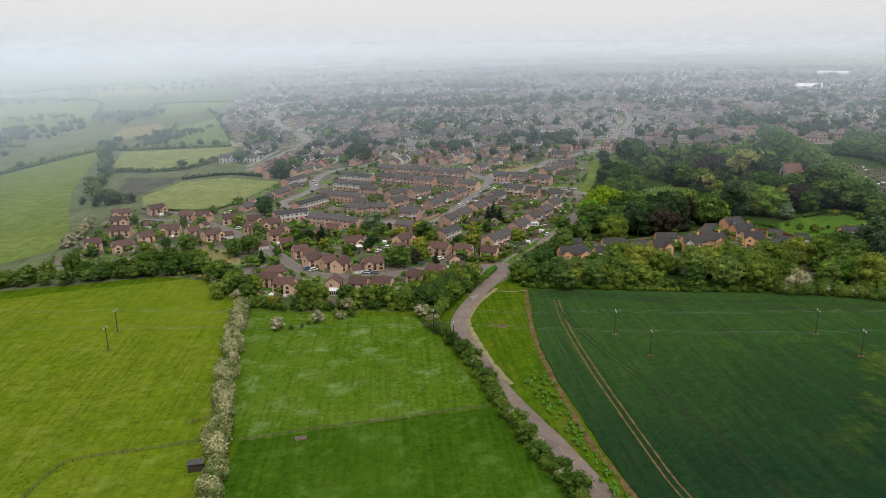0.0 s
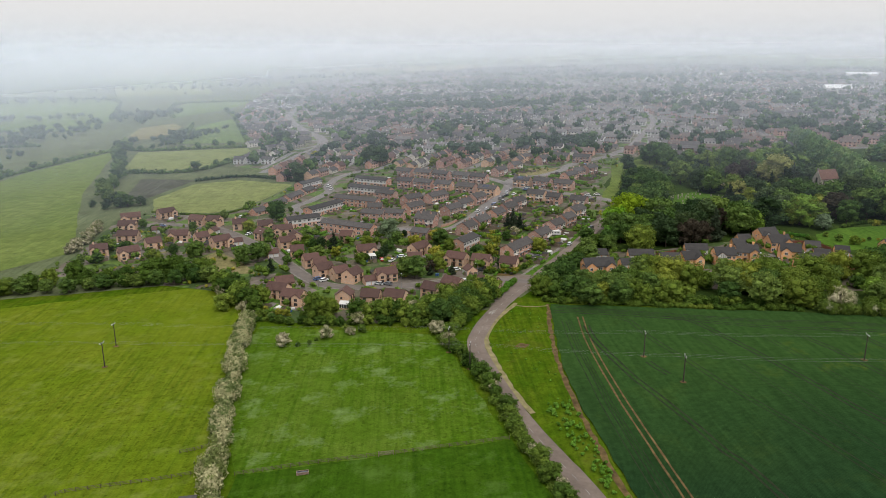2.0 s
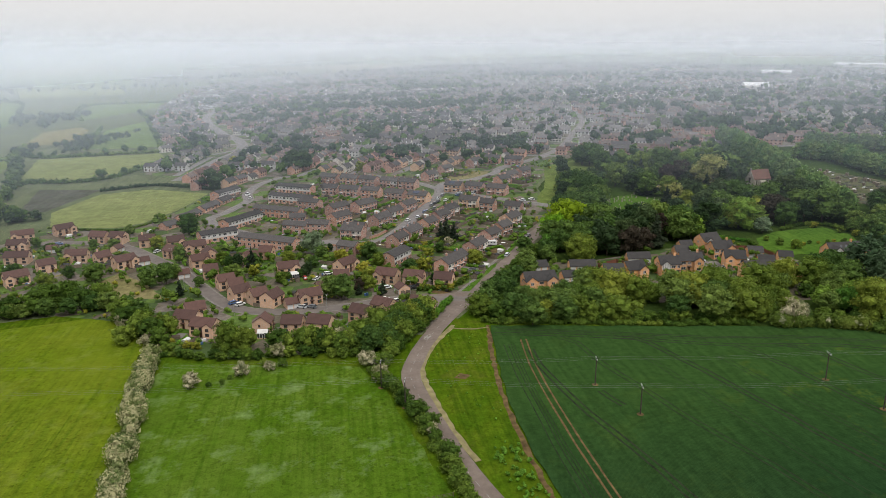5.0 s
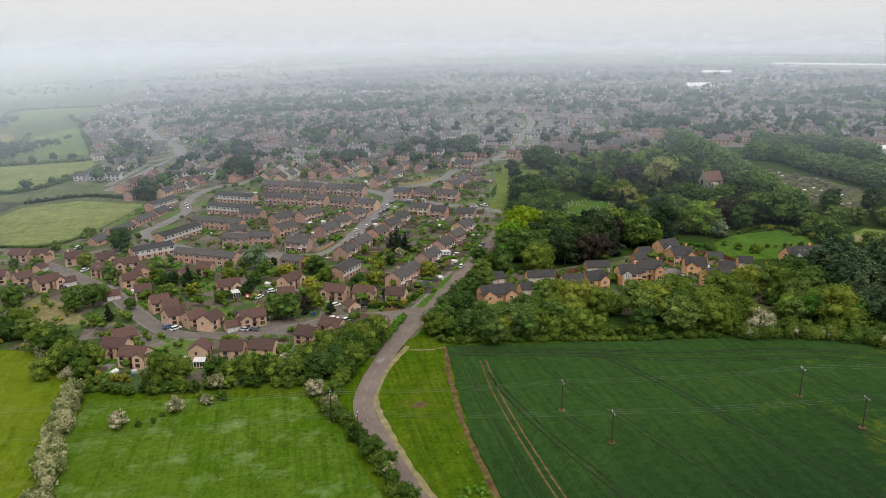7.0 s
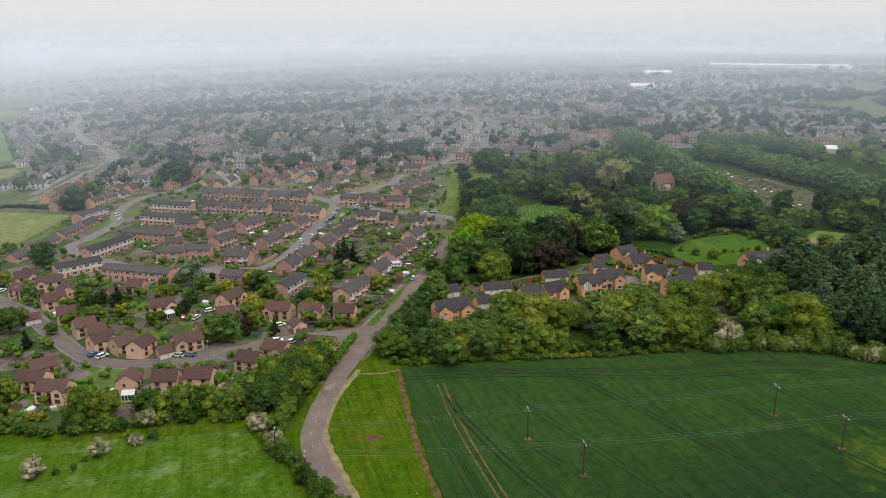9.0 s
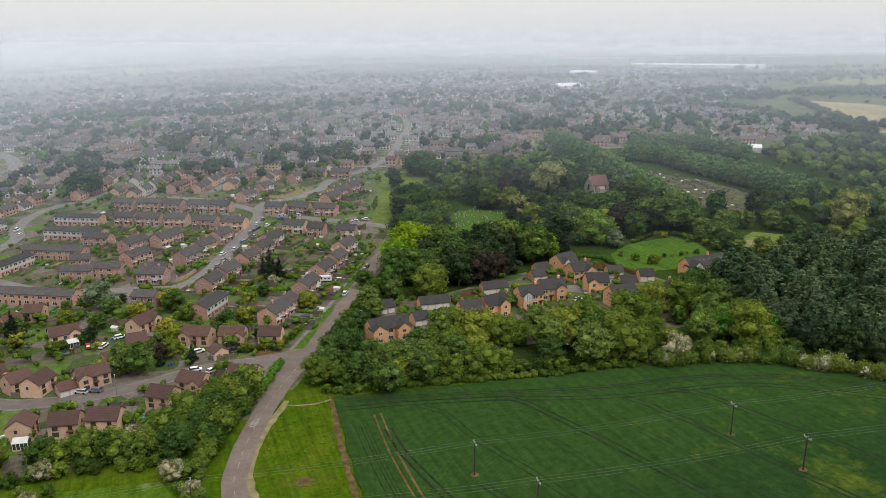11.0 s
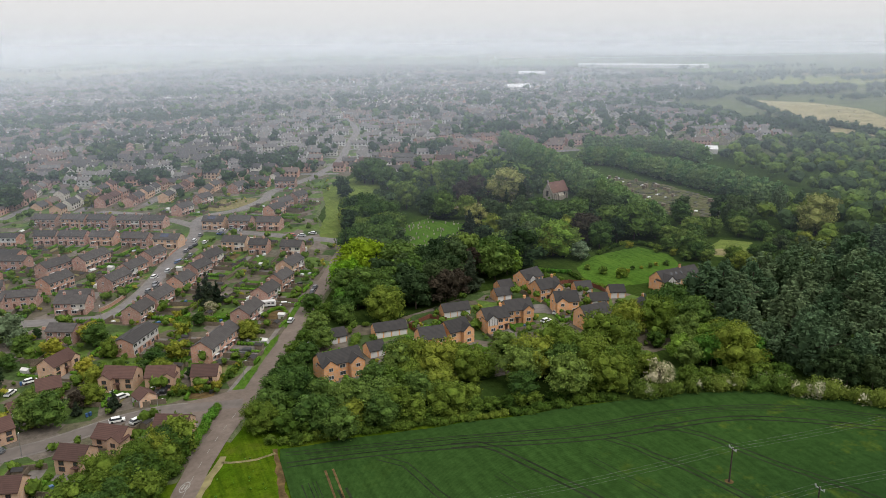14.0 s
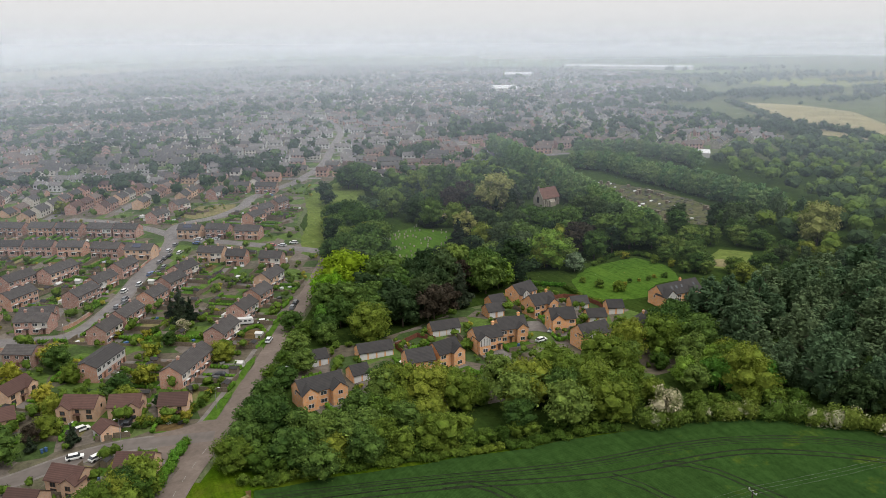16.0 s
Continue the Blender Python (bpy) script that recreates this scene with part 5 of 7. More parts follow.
grow("broad", [(96, 375, 8), (92, 356, 7.5), (90, 341, 7), (70, 317, 8), (75, 325, 8), (82, 333, 7), (66, 309, 9), (84, 293, 9.5), (92, 292, 9), (107, 312, 10), (102, 290, 9.5), (94, 303, 9), (78, 301, 9)], 1.25, "trees of the lane corner")
grow("green", [(98, 366, 6), (86, 348, 5.5), (80, 340, 5), (64, 296, 4), (60, 290, 2.6), (66, 287, 3), (58, 299, 2.4)], 1.2, "trees of the lane corner")
grow("cone", [(64, 417, 10), (60, 409, 9), (24, 329, 5), (15, 332, 5)], 1.2, "village conifers")
along("bush", [(40, 331), (46, 330), (52, 330), (58, 335), (66, 346)], 2.6, 2.2, 1.1, 74, 0.5, "front garden bushes")
hedge([(67.9, 368.2), (75.5, 364.7)], 1.4, 1.5, "clipped", "clipped front garden hedge", 110, 0.35, 81, 0.12)
hedge([(73.6, 378.1), (86.1, 385.2), (87.2, 374)], 1.4, 1.4, "clipped", "clipped hedge round a front garden", 110, 0.35, 82, 0.12)
hedge([(52, 392), (62, 384)], 1.8, 2.0, "hedge", "uneven back garden hedge", 90, 0.4, 83, 0.3)
hedge([(50, 396), (64, 412)], 2.0, 2.2, "hedge", "uneven back garden hedge", 90, 0.4, 84, 0.3)
grow("cone", [(24.8, 331.4, 6.5)], 1.0)
grow("gold", [(49.2, 377, 5.5), (40, 401.5, 3.2), (49.7, 395.5, 3.4), (41.6, 332, 3.0), (48, 330, 3.2), (53, 328.4, 3.0)], 1.0)
grow("gold", [(-46.3, 291.0, 2.6), (-43.1, 289.2, 2.8)], 1.1)
hedge([(-60.6, 284.5), (-54.2, 284.9), (-46.8, 285.1)], 1.6, 1.8, "hedge", "dark garden hedge at the paddock corner", 110, 0.35, 85, 0.2)
grow("haw", [(62.2, 396, 4.5)], 1.0)
grow("gold", [(26, 631, 8), (-82, 704, 8)], 1.1)
grow("copper", [(33, 634, 7)], 1.0)
grow("gold", [(44, 331, 2.6), (55, 333, 2.4), (61, 340, 2.2)], 1.1)
along("green", [(66, 291), (92, 284), (122, 276.5), (152, 269.5)], 4.6, 3.8, 1.2, 75, 0.9, "bushes below the wooded strip")


# ---- houses ----
def box(bm, x0, x1, y0, y1, z0, z1):
    v = [bm.verts.new(p) for p in ((x0, y0, z0), (x1, y0, z0), (x1, y1, z0), (x0, y1, z0), (x0, y0, z1), (x1, y0, z1), (x1, y1, z1), (x0, y1, z1))]
    for f in ((3, 2, 1, 0), (4, 5, 6, 7), (0, 1, 5, 4), (1, 2, 6, 5), (2, 3, 7, 6), (3, 0, 4, 7)):
        bm.faces.new([v[i] for i in f])


def prism(bm, x0, x1, profile, turned=False):
    """A solid with the profile (rows of y, z, counter-clockwise seen from +x) drawn out along x, or along y when turned."""
    at = (lambda x, y, z: (y, x, z)) if turned else (lambda x, y, z: (x, y, z))
    a = [bm.verts.new(at(x0, y, z)) for y, z in profile]
    b = [bm.verts.new(at(x1, y, z)) for y, z in profile]
    n = len(profile)
    faces = [list(reversed(a)), b] + [[a[i], a[(i + 1) % n], b[(i + 1) % n], b[i]] for i in range(n)]
    for f in faces:
        bm.faces.new(list(reversed(f)) if turned else f)


def slab_roof(bm, x0, x1, w, he, hr, over=0.35, thick=0.16, turned=False, mid=0.0):
    """Two sloping slabs that meet in a ridge."""
    drop = over * (hr - he) / w
    for s in (-1, 1):
        prof = [(mid + s * (w + over), he - drop), (mid, hr), (mid, hr + thick), (mid + s * (w + over), he - drop + thick)]
        if s < 0:
            prof = [prof[0], prof[1], prof[2], prof[3]]
        else:
            prof = list(reversed(prof))
        prism(bm, x0, x1, prof, turned)


SHARED = {}


def shared_window(w, h, frame_key, recess=0.05):
    """A frame with a bar, and its pane: meshes that all such windows share. They face -y."""
    key = (w, h, frame_key)
    if key not in SHARED:
        bm = bmesh.new()
        t = 0.09
        box(bm, -w / 2, w / 2, -0.05, 0.02, 0, t)
        box(bm, -w / 2, w / 2, -0.05, 0.02, h - t, h)
        for x in (-w / 2, w / 2 - t) + ((-t / 2,) if w > 0.9 else ()):
            box(bm, x, x + t, -0.046, 0.02, t, h - t)
        a = bpy.data.meshes.new("window")
        bm.to_mesh(a)
        bm.free()
        a.materials.append(M[frame_key])
        bm = bmesh.new()
        box(bm, -w / 2 + 0.04, w / 2 - 0.04, -0.02, 0.015, 0.04, h - 0.04)
        b = bpy.data.meshes.new("pane")
        bm.to_mesh(b)
        bm.free()
        b.materials.append(M["glass"])
        SHARED[key] = (a, b)
    return SHARED[key]


def add_window(thing, x, y, z, rz, w, h, frame_key):
    a, b = shared_window(w, h, frame_key)
    f = new("window", a)
    f.parent = thing
    f.matrix_basis = pose(x, y, z, 0, 0, rz)
    p = new("pane", b)
    p.parent = f


def add_box(thing, name, material, x0, x1, y0, y1, z0, z1, label=""):
    bm = bmesh.new()
    box(bm, x0, x1, y0, y1, z0, z1)
    return part(name, bm, M[material], thing, label)


HOUSES = []
GARDENS = []


def house(name, label, category, x, y, length, ang, wide=7.0, eaves=4.9, ridge=7.1, wall="buff", roof="roofbrown", frame_key="brownframe", gables=(), chimneys=(), unit=3.6, group="", front_clad=None, floors=2, garage_door=False, porch=True, timbered=False):
    """A house with its ridge along local x. gables: rows of x, width, projection, front (-1 or 1). The front faces -y."""
    th = empty(name, x, y, ang)
    tagged(th, label, category, group)
    HOUSES.append((x, y, max(length, wide) / 2))
    if floors == 2:
        GARDENS.append((x, y, length, wide, ang, name))
    L, W = length / 2, wide / 2
    bm = bmesh.new()
    prism(bm, -L, L, [(-W, -0.9), (W, -0.9), (W, eaves), (0, ridge - 0.03), (-W, eaves)])
    for gx, gw, gp, side in gables:
        gr = eaves + (ridge - eaves) * min(1.0, gw / wide * 1.05)
        lo, hi = (-W - gp, 0.0) if side < 0 else (0.0, W + gp)
        prism(bm, lo, hi, [(gx - gw / 2, -0.9), (gx + gw / 2, -0.9), (gx + gw / 2, eaves), (gx, gr - 0.03), (gx - gw / 2, eaves)], True)
    part("wall", bm, M[wall], th)
    bm = bmesh.new()
    slab_roof(bm, -L - 0.2, L + 0.2, W, eaves, ridge)
    for gx, gw, gp, side in gables:
        gr = eaves + (ridge - eaves) * min(1.0, gw / wide * 1.05)
        lo, hi = (-W - gp - 0.2, 0.0) if side < 0 else (0.0, W + gp + 0.2)
        slab_roof(bm, lo, hi, gw / 2, eaves + 0.02, gr + 0.02, 0.3, 0.16, True, gx)
    rf = part("roof", bm, M[roof], th)
    for cx, cy in chimneys:
        bm = bmesh.new()
        top = ridge + 1.0
        base = ridge - abs(cy) / W * (ridge - eaves) - 0.5
        box(bm, cx - 0.42, cx + 0.42, cy - 0.3, cy + 0.3, base, top)
        box(bm, cx - 0.5, cx + 0.5, cy - 0.38, cy + 0.38, top - 0.12, top + 0.02)
        for px in (-0.2, 0.2):
            box(bm, cx + px - 0.1, cx + px + 0.1, cy - 0.1, cy + 0.1, top + 0.02, top + 0.35)
        part("chimney", bm, M[wall if wall != "clad" else "red"], rf)
    n = max(1, round(length / unit))
    step = length / n
    taken = [(gx, gw, gp, side) for gx, gw, gp, side in gables]
    for side, rz in ((-1, 0), (1, 180)):
        for i in range(n):
            wx = -L + step * (i + 0.5)
            skip = False
            for gx, gw, gp, gs in taken:
                if gs == side and abs(wx - gx) < gw / 2 + 0.7:
                    skip = True
            if skip:
                continue
            yy = side * (W + 0.012)
            if floors == 2 and (side < 0 or (i % 2 == 0 and y < 380)):
                add_window(th, wx, yy, eaves - 1.75, rz, (1.9 if frame_key == "white" else 1.4) if i % 2 == 0 else 1.15, 1.2, frame_key)
            if garage_door and side < 0:
                g = add_box(th, "garage_door", "white", wx - 1.15, wx + 1.15, -W - 0.05, -W + 0.02, 0.0, 2.1, "white panelled garage door")
            elif side < 0 and i % 2 == 1:
                add_box(th, "door", "door", wx - 0.46, wx + 0.46, yy - 0.03, yy + 0.05, 0.0, 2.05)
                if porch:
                    add_box(th, "porch_roof", roof, wx - 0.9, wx + 0.9, yy - 0.9, yy + 0.05, 2.3, 2.44)
            elif side < 0:
                add_window(th, wx, yy, 0.85, rz, 2.0 if frame_key == "white" else 1.7, 1.3, frame_key)
    for gx, gw, gp, side in gables:
        yy = side * (W + gp + 0.012)
        if floors == 2:
            add_window(th, gx, yy, eaves - 1.6, 0 if side < 0 else 180, 1.4, 1.2, frame_key)
        add_window(th, gx, yy, 0.85, 0 if side < 0 else 180, 1.7, 1.25, frame_key)
    if floors == 2:
        add_window(th, L + 0.012, 0.6, eaves - 1.6, 90, 0.8, 1.0, frame_key)
        add_window(th, -L - 0.012, 0.6, eaves - 1.6, -90, 0.8, 1.0, frame_key)
    for gx, gw, gp, side in gables if timbered else ():
        yy = side * (W + gp)
        bm = bmesh.new()
        prism(bm, yy - 0.05, yy + 0.0, [(gx - gw / 2 + 0.1, eaves - 2.0), (gx + gw / 2 - 0.1, eaves - 2.0), (gx + gw / 2 - 0.1, eaves), (gx, eaves + (ridge - eaves) * min(1.0, gw / wide * 1.05) - 0.15), (gx - gw / 2 + 0.1, eaves)], True)
        panel = part("gable_panel", bm, M["clad"], th, "white rendered gable panel")
        for bx in (-0.38, -0.13, 0.13, 0.38):
            add_box(panel, "beam", "darktimber", gx + bx * gw - 0.09, gx + bx * gw + 0.09, yy - 0.075, yy - 0.04, eaves - 2.0, eaves + (0.9 - 2.0 * abs(bx)))
    if front_clad:
        panel = add_box(th, "cladding", front_clad, -L + 0.15, L - 0.15, -W - 0.008, -W + 0.02, 2.35, 4.85)
    return th


def face_south(ang):
    """Turns a ridge line's angle so that the front looks south, towards the fields."""
    a = ang % 180
    return a if a < 90 else a - 180


LAB_BUFF = "buff brick house with a dark brown tiled roof"
near = [(-76, 413, 7.2, 145), (-66, 419, 11.2, 21), (-59, 392, 9.1, 25), (-51, 373, 7, 12), (-42, 356, 7.8, 24), (-37, 349, 6.6, 19), (-34, 339, 8.5, 35), (-26, 333, 7.4, 34), (-20, 329, 8.6, 60)]
near += [(-5, 327, 9.7, 20), (-16, 368, 10, 14), (-28, 398, 7, 165), (-35, 390, 6, 27), (10, 367, 10.6, 48), (8, 349, 7, 3), (28, 346, 10.3, 150), (39, 340, 9.1, 158), (51, 334, 8.2, 158)]
low_row = [(-50, 313, 9.5, 158), (-42, 303, 10, 158), (-21, 301, 6.5, 80), (-10, 298, 8.0, 168), (0, 296, 9.0, 160), (15, 303, 8, 145), (24, 308.5, 9, 140), (38.5, 306.5, 9.5, 152), (-60, 309, 8.5, 160), (-49, 322, 8, 20)]
west = [(-169, 471, 12, 24), (-150, 480, 11, 42), (-123, 455, 10, 163), (-112, 451, 9, 163), (-94, 439, 8.5, 9), (-163, 449, 10.5, 4), (-153, 423, 12.0, 1), (-133, 404, 8.4, 34), (-123, 418, 10.9, 2), (-109, 411, 7.5, 38), (-96, 401, 10.7, 41), (-140, 387, 10.8, 35)]
west += [(-78, 432, 9, 20), (-56, 402, 8, 110), (-158, 395, 9, 20)]
hr = random.Random(77)
for x, y, L, a in near + low_row + west:
    a = face_south(a)
    L = max(L, 6.6)
    if L > 8 and hr.random() < 0.75:
        s = hr.choice((-1, 1))
        g = ((s * (L / 2 - 1.9), 3.8, hr.choice((0.9, 1.6)), -1),)
        lab = "gabled two-storey " + LAB_BUFF
    else:
        g, lab = (), LAB_BUFF
    ch = ((hr.choice((-1, 1)) * L * 0.28, 0.0),) if hr.random() < 0.06 else ()
    house("house", lab, "house", x, y, L * 0.95, a, 6.5, 4.3, 6.6, "buff", "roofbrown", "brownframe", g, ch, group="buff brick houses of the village")
for x, y, a in [(-64, 377, 20), (-12, 324.5, 20), (33, 331.5, 110), (-88, 404, 25), (-108, 432, 70), (-143, 441, 10), (0, 343, 20)]:
    house("garage", "low buff brick garage with a brown tiled roof", "garage", x, y, 5.4, face_south(a), 5.2, 2.3, 4.0, "buff", "roofbrown", "white", (), (), floors=1, garage_door=True, unit=2.7, porch=False, group="garages of the village")

LAB_OR = "orange brick house with a charcoal roof"
def on_roof(th, name, material, x, up, w, h, W, he, hr, label="", thick=0.09):
    """A flat panel lying on the south slope, up its share of the way to the ridge."""
    tilt = math.degrees(math.atan2(hr - he, W))
    bm = bmesh.new()
    box(bm, -w / 2, w / 2, -h / 2, h / 2, 0.02, 0.02 + thick)
    o = part(name, bm, M[material], th, label)
    o.matrix_basis = pose(x, -W * (1 - up), he + (hr - he) * up + 0.19, tilt, 0, 0)
    return o


for x, y, L, a, g in [(88.5, 321, 13.5, 5, ((-4.4, 4.6, 1.4, -1), (4.2, 4.6, 2.2, -1))), (121, 323, 8.6, -6, ()), (130.7, 324.5, 8.8, 10, ((2.2, 4.4, 1.6, -1),)), (147.4, 327.5, 9.2, -3, ((-2.4, 4.0, 1.4, -1),)), (158.6, 330, 9.8, -8, ((2.6, 4, 1.2, -1),)), (180.6, 357, 9.8, 14, ((-2.6, 4, 1.4, -1),)), (179.8, 343.5, 9.8, 4, ((2.7, 4.2, 1.4, -1),)), (178, 328, 8.8, -18, ((-2.1, 4, 1.0, -1),)), (178.6, 312, 11, 0, ((-3.2, 4.2, 1.6, -1),))]:
    house("estate_house", LAB_OR + (" and front gables" if g else ""), "house", x, y, L, face_south(a), 7.4, 5.0, 7.8, "orange", "roofdark", "white", g, ((L * 0.3, 0.0),) if round(x) % 3 == 0 else (), group="orange brick estate", timbered=(x, y) in ((147.4, 327.5), (180.6, 357), (178.6, 312)), unit=2.6)
for x, y, L, a in [(95.7, 345.5, 6.0, 2), (113.8, 341.5, 11.5, -5), (103.3, 328.5, 5.6, 4), (141.7, 346, 10.4, -6), (164.6, 351, 6.4, -4), (170.2, 358.5, 6.2, 0), (195.4, 341, 6.6, -15), (192.7, 327.5, 6.8, -20), (204, 331, 6.0, -20)]:
    house("estate_garage", "low orange brick garage block with a charcoal roof", "garage", x, y, L, face_south(a), 5.8, 2.5, 4.6, "orange", "roofdark", "white", (), (), floors=1, garage_door=True, unit=2.8, porch=False, group="garages of the orange brick estate")
villa = house("garden_house", "long orange brick house with a dark roof and white-framed gable", "house", 231, 328, 20, 2, 7.6, 4.2, 7.4, "orange", "roofdark", "white", ((-7.5, 5.4, 2.0, -1), (4.5, 3.4, 0.6, -1)), ((2, 0),), timbered=True)
for x in (-4.0, -1.6, 1.2, 7.4):
    on_roof(villa, "rooflight", "glass", x, 0.5, 0.9, 1.3, 3.8, 4.2, 7.4, "pale glazed rooflight", 0.06)
house("garden_house", "brick cottage with a dark roof", "house", 199, 311, 11, 31, 7, 3.6, 6.4, "orange", "roofdark", "white", (), ((2, 0),), floors=1)

LAB_T = "red-brown brick terrace with a grey-brown tiled roof"
terr = [(58, 358, 20.0, 53), (73, 380, 12.8, 53), (37, 403, 10.5, 55), (45, 415, 13.4, 55), (56, 431, 10.5, 52), (65, 446, 11.3, 46), (72, 460, 12.3, 47), (31, 449, 13.6, 51), (39, 463, 12.8, 50), (49, 479, 12.5, 52), (23, 489, 16.6, 47), (7, 485, 14.1, 43), (8, 460, 13.6, 46), (15, 425, 12.0, 156)]
terr += [(3, 547, 11.4, 155), (16, 538, 14.4, 150), (30, 528, 12.8, 151), (45, 515, 14.0, 146), (59, 503, 13.5, 146), (2, 590, 14.5, 146), (17, 580, 14.5, 146), (30, 570, 14, 143), (45, 559, 14, 146), (57, 550, 13, 146)]
terr += [(86, 528, 12, 148), (99, 521, 12.3, 146), (112, 509, 13.0, 146), (88, 479, 12, 146), (97, 467, 8.9, 150), (110, 455, 10.1, 147), (102, 429, 13, 48), (84, 398, 11, 49), (93, 411, 11, 49), (75, 575, 12, 45), (90, 596, 10.4, 35), (130, 554, 14, 40), (134, 630, 13.0, 155), (149, 618, 14, 151), (117, 622, 13, 47), (143, 566, 12, 42), (122, 540, 12, 40)]
xr = random.Random(55)
for i, (x, y, L, a) in enumerate(terr):
    buff = i in (18, 24, 27, 30)
    row = house("terrace", LAB_T if not buff else "buff brick terrace with a grey-brown tiled roof", "terraced houses", x, y, L, face_south(a), 7.4, 5.0, 7.3, "buff" if buff else ("red" if i % 4 else "redbright"), "roofgrey", "white", (), ((-L * 0.25, 0.0), (L * 0.25, 0.0)), 3.0, "terraces of the town edge")
    if i in (24, 18):
        for u in (-4.0, -2.9, -1.8, -0.7):
            on_roof(row, "solar_panel", "solar", u + 1.2, 0.56, 1.0, 2.4, 3.7, 5.0, 7.3, "blue-black solar panel")
    for j in range(max(1, round(L / 6))):
        if xr.random() < 0.30:
            w = min(5.0, L / 2 - 0.4)
            u = xr.choice((-1, 1)) * (L / 2 - w / 2 - 0.15)
            if not any(c.name.startswith("painted_front") for c in row.children):
                add_box(row, "painted_front", xr.choice(("render", "clad", "buff")), u - w / 2, u + w / 2, -3.708, -3.66, 2.55, 4.75, "pale painted upper front")
        add_box(row, "canopy", "white", -L / 2 + 6 * j + 1.6, min(L / 2 - 0.3, -L / 2 + 6 * j + 4.4), -4.55, -3.71, 2.3, 2.42, "flat white porch canopy")
        if xr.random() < 0.55:
            u, d = -L / 2 + 6 * j + xr.uniform(1.5, 4.5), xr.uniform(1.6, 2.8)
            add_box(row, "extension", xr.choice(("clad", "clad", "render", "red")), u - 1.3, u + 1.3, 3.7, 3.7 + d, -0.5, 2.4, "low flat-roofed back extension")
LAB_W = "long terrace with white cladding and a dark shallow roof"
for x, y, L, a in [(-58, 441, 20.3, 29), (-49, 473, 30, 56), (-22, 525, 34, 148), (34, 375, 16, 55), (-22, 560, 28, 150), (-70, 560, 24, 60)]:
    house("clad_terrace", LAB_W, "terraced houses", x, y, L, face_south(a), 7.6, 5.0, 6.5, "redbright", "roofdark", "white", (), (), 2.8, "clad terraces", floors=2, porch=False, front_clad="clad")
for x, y, L, a in [(-29, 489, 32, 151), (-29, 419, 34, 150), (-16, 465, 9, 177), (-4, 445, 13.3, 165), (16, 433, 12, 165), (-16, 446, 14, 160), (12, 395, 10, 150), (-10, 505, 14, 150)]:
    house("terrace", "long brick terrace with a flat-pitched grey roof", "terraced houses", x, y, L, face_south(a), 7.2, 4.9, 6.7, "redbright" if L > 20 else "red", "roofgrey", "white", (), (), 3.2, "terraces of the town edge", porch=False)
for x, y, L, a in [(-84, 500, 20, 69), (-76, 523, 20, 69), (-91, 478, 9.9, 54), (-69, 541, 14, 69)]:
    house("bungalow_row", "low brick bungalow row with a dark roof", "bungalows", x, y, L, face_south(a), 7, 2.5, 4.6, "redbright", "roofgrey", "white", (), (), 4.0, "bungalow rows", floors=1, porch=False)


def brick_wall(pts, h, label):
    """A low garden wall with a coping, straight from point to point."""
    th = empty("garden_wall", *pts[0])
    tagged(th, label, "wall", "garden walls")
    inv = th.matrix_basis.inverted()
    for (ax, ay), (bx, by) in zip(pts, pts[1:]):
        run = math.hypot(bx - ax, by - ay)
        n = max(1, round(run / 4))
        for i in range(n):
            x, y = ax + (bx - ax) * (i + 0.5) / n, ay + (by - ay) * (i + 0.5) / n
            turn = math.degrees(math.atan2(by - ay, bx - ax))
            for name, material, w, lo, hi in (("brickwork", "redbright", 0.115, -0.4, h), ("coping", "stone", 0.15, h, h + 0.08)):
                o = add_box(th, name, material, -run / n / 2, run / n / 2, -w, w, lo, hi)
                o.matrix_basis = inv @ pose(x, y, height(x, y), 0, 0, turn)


brick_wall([(23.5, 419.5), (28, 423.5), (34, 433)], 1.6, "red brick garden wall along the street")
brick_wall([(56.6, 484.5), (62.6, 497), (68.6, 511)], 1.3, "red brick garden wall along the street")
brick_wall([(4, 410.8), (10.2, 408.4), (9.6, 398.6)], 1.3, "red brick wall round a corner plot")
for x, y in [(-151, 698), (-138, 694.5), (-124, 690), (-78, 676), (-64, 673), (-50, 671), (-36, 669)]:
    house("town_house", "white-fronted semi-detached house with a grey roof", "house", x, y, 10.5, -14 if x < -100 else -8, 7.2, 4.8, 7.0, "clad", "roofgrey", "brownframe", (), (), 3.4, "houses of the town", porch=False)


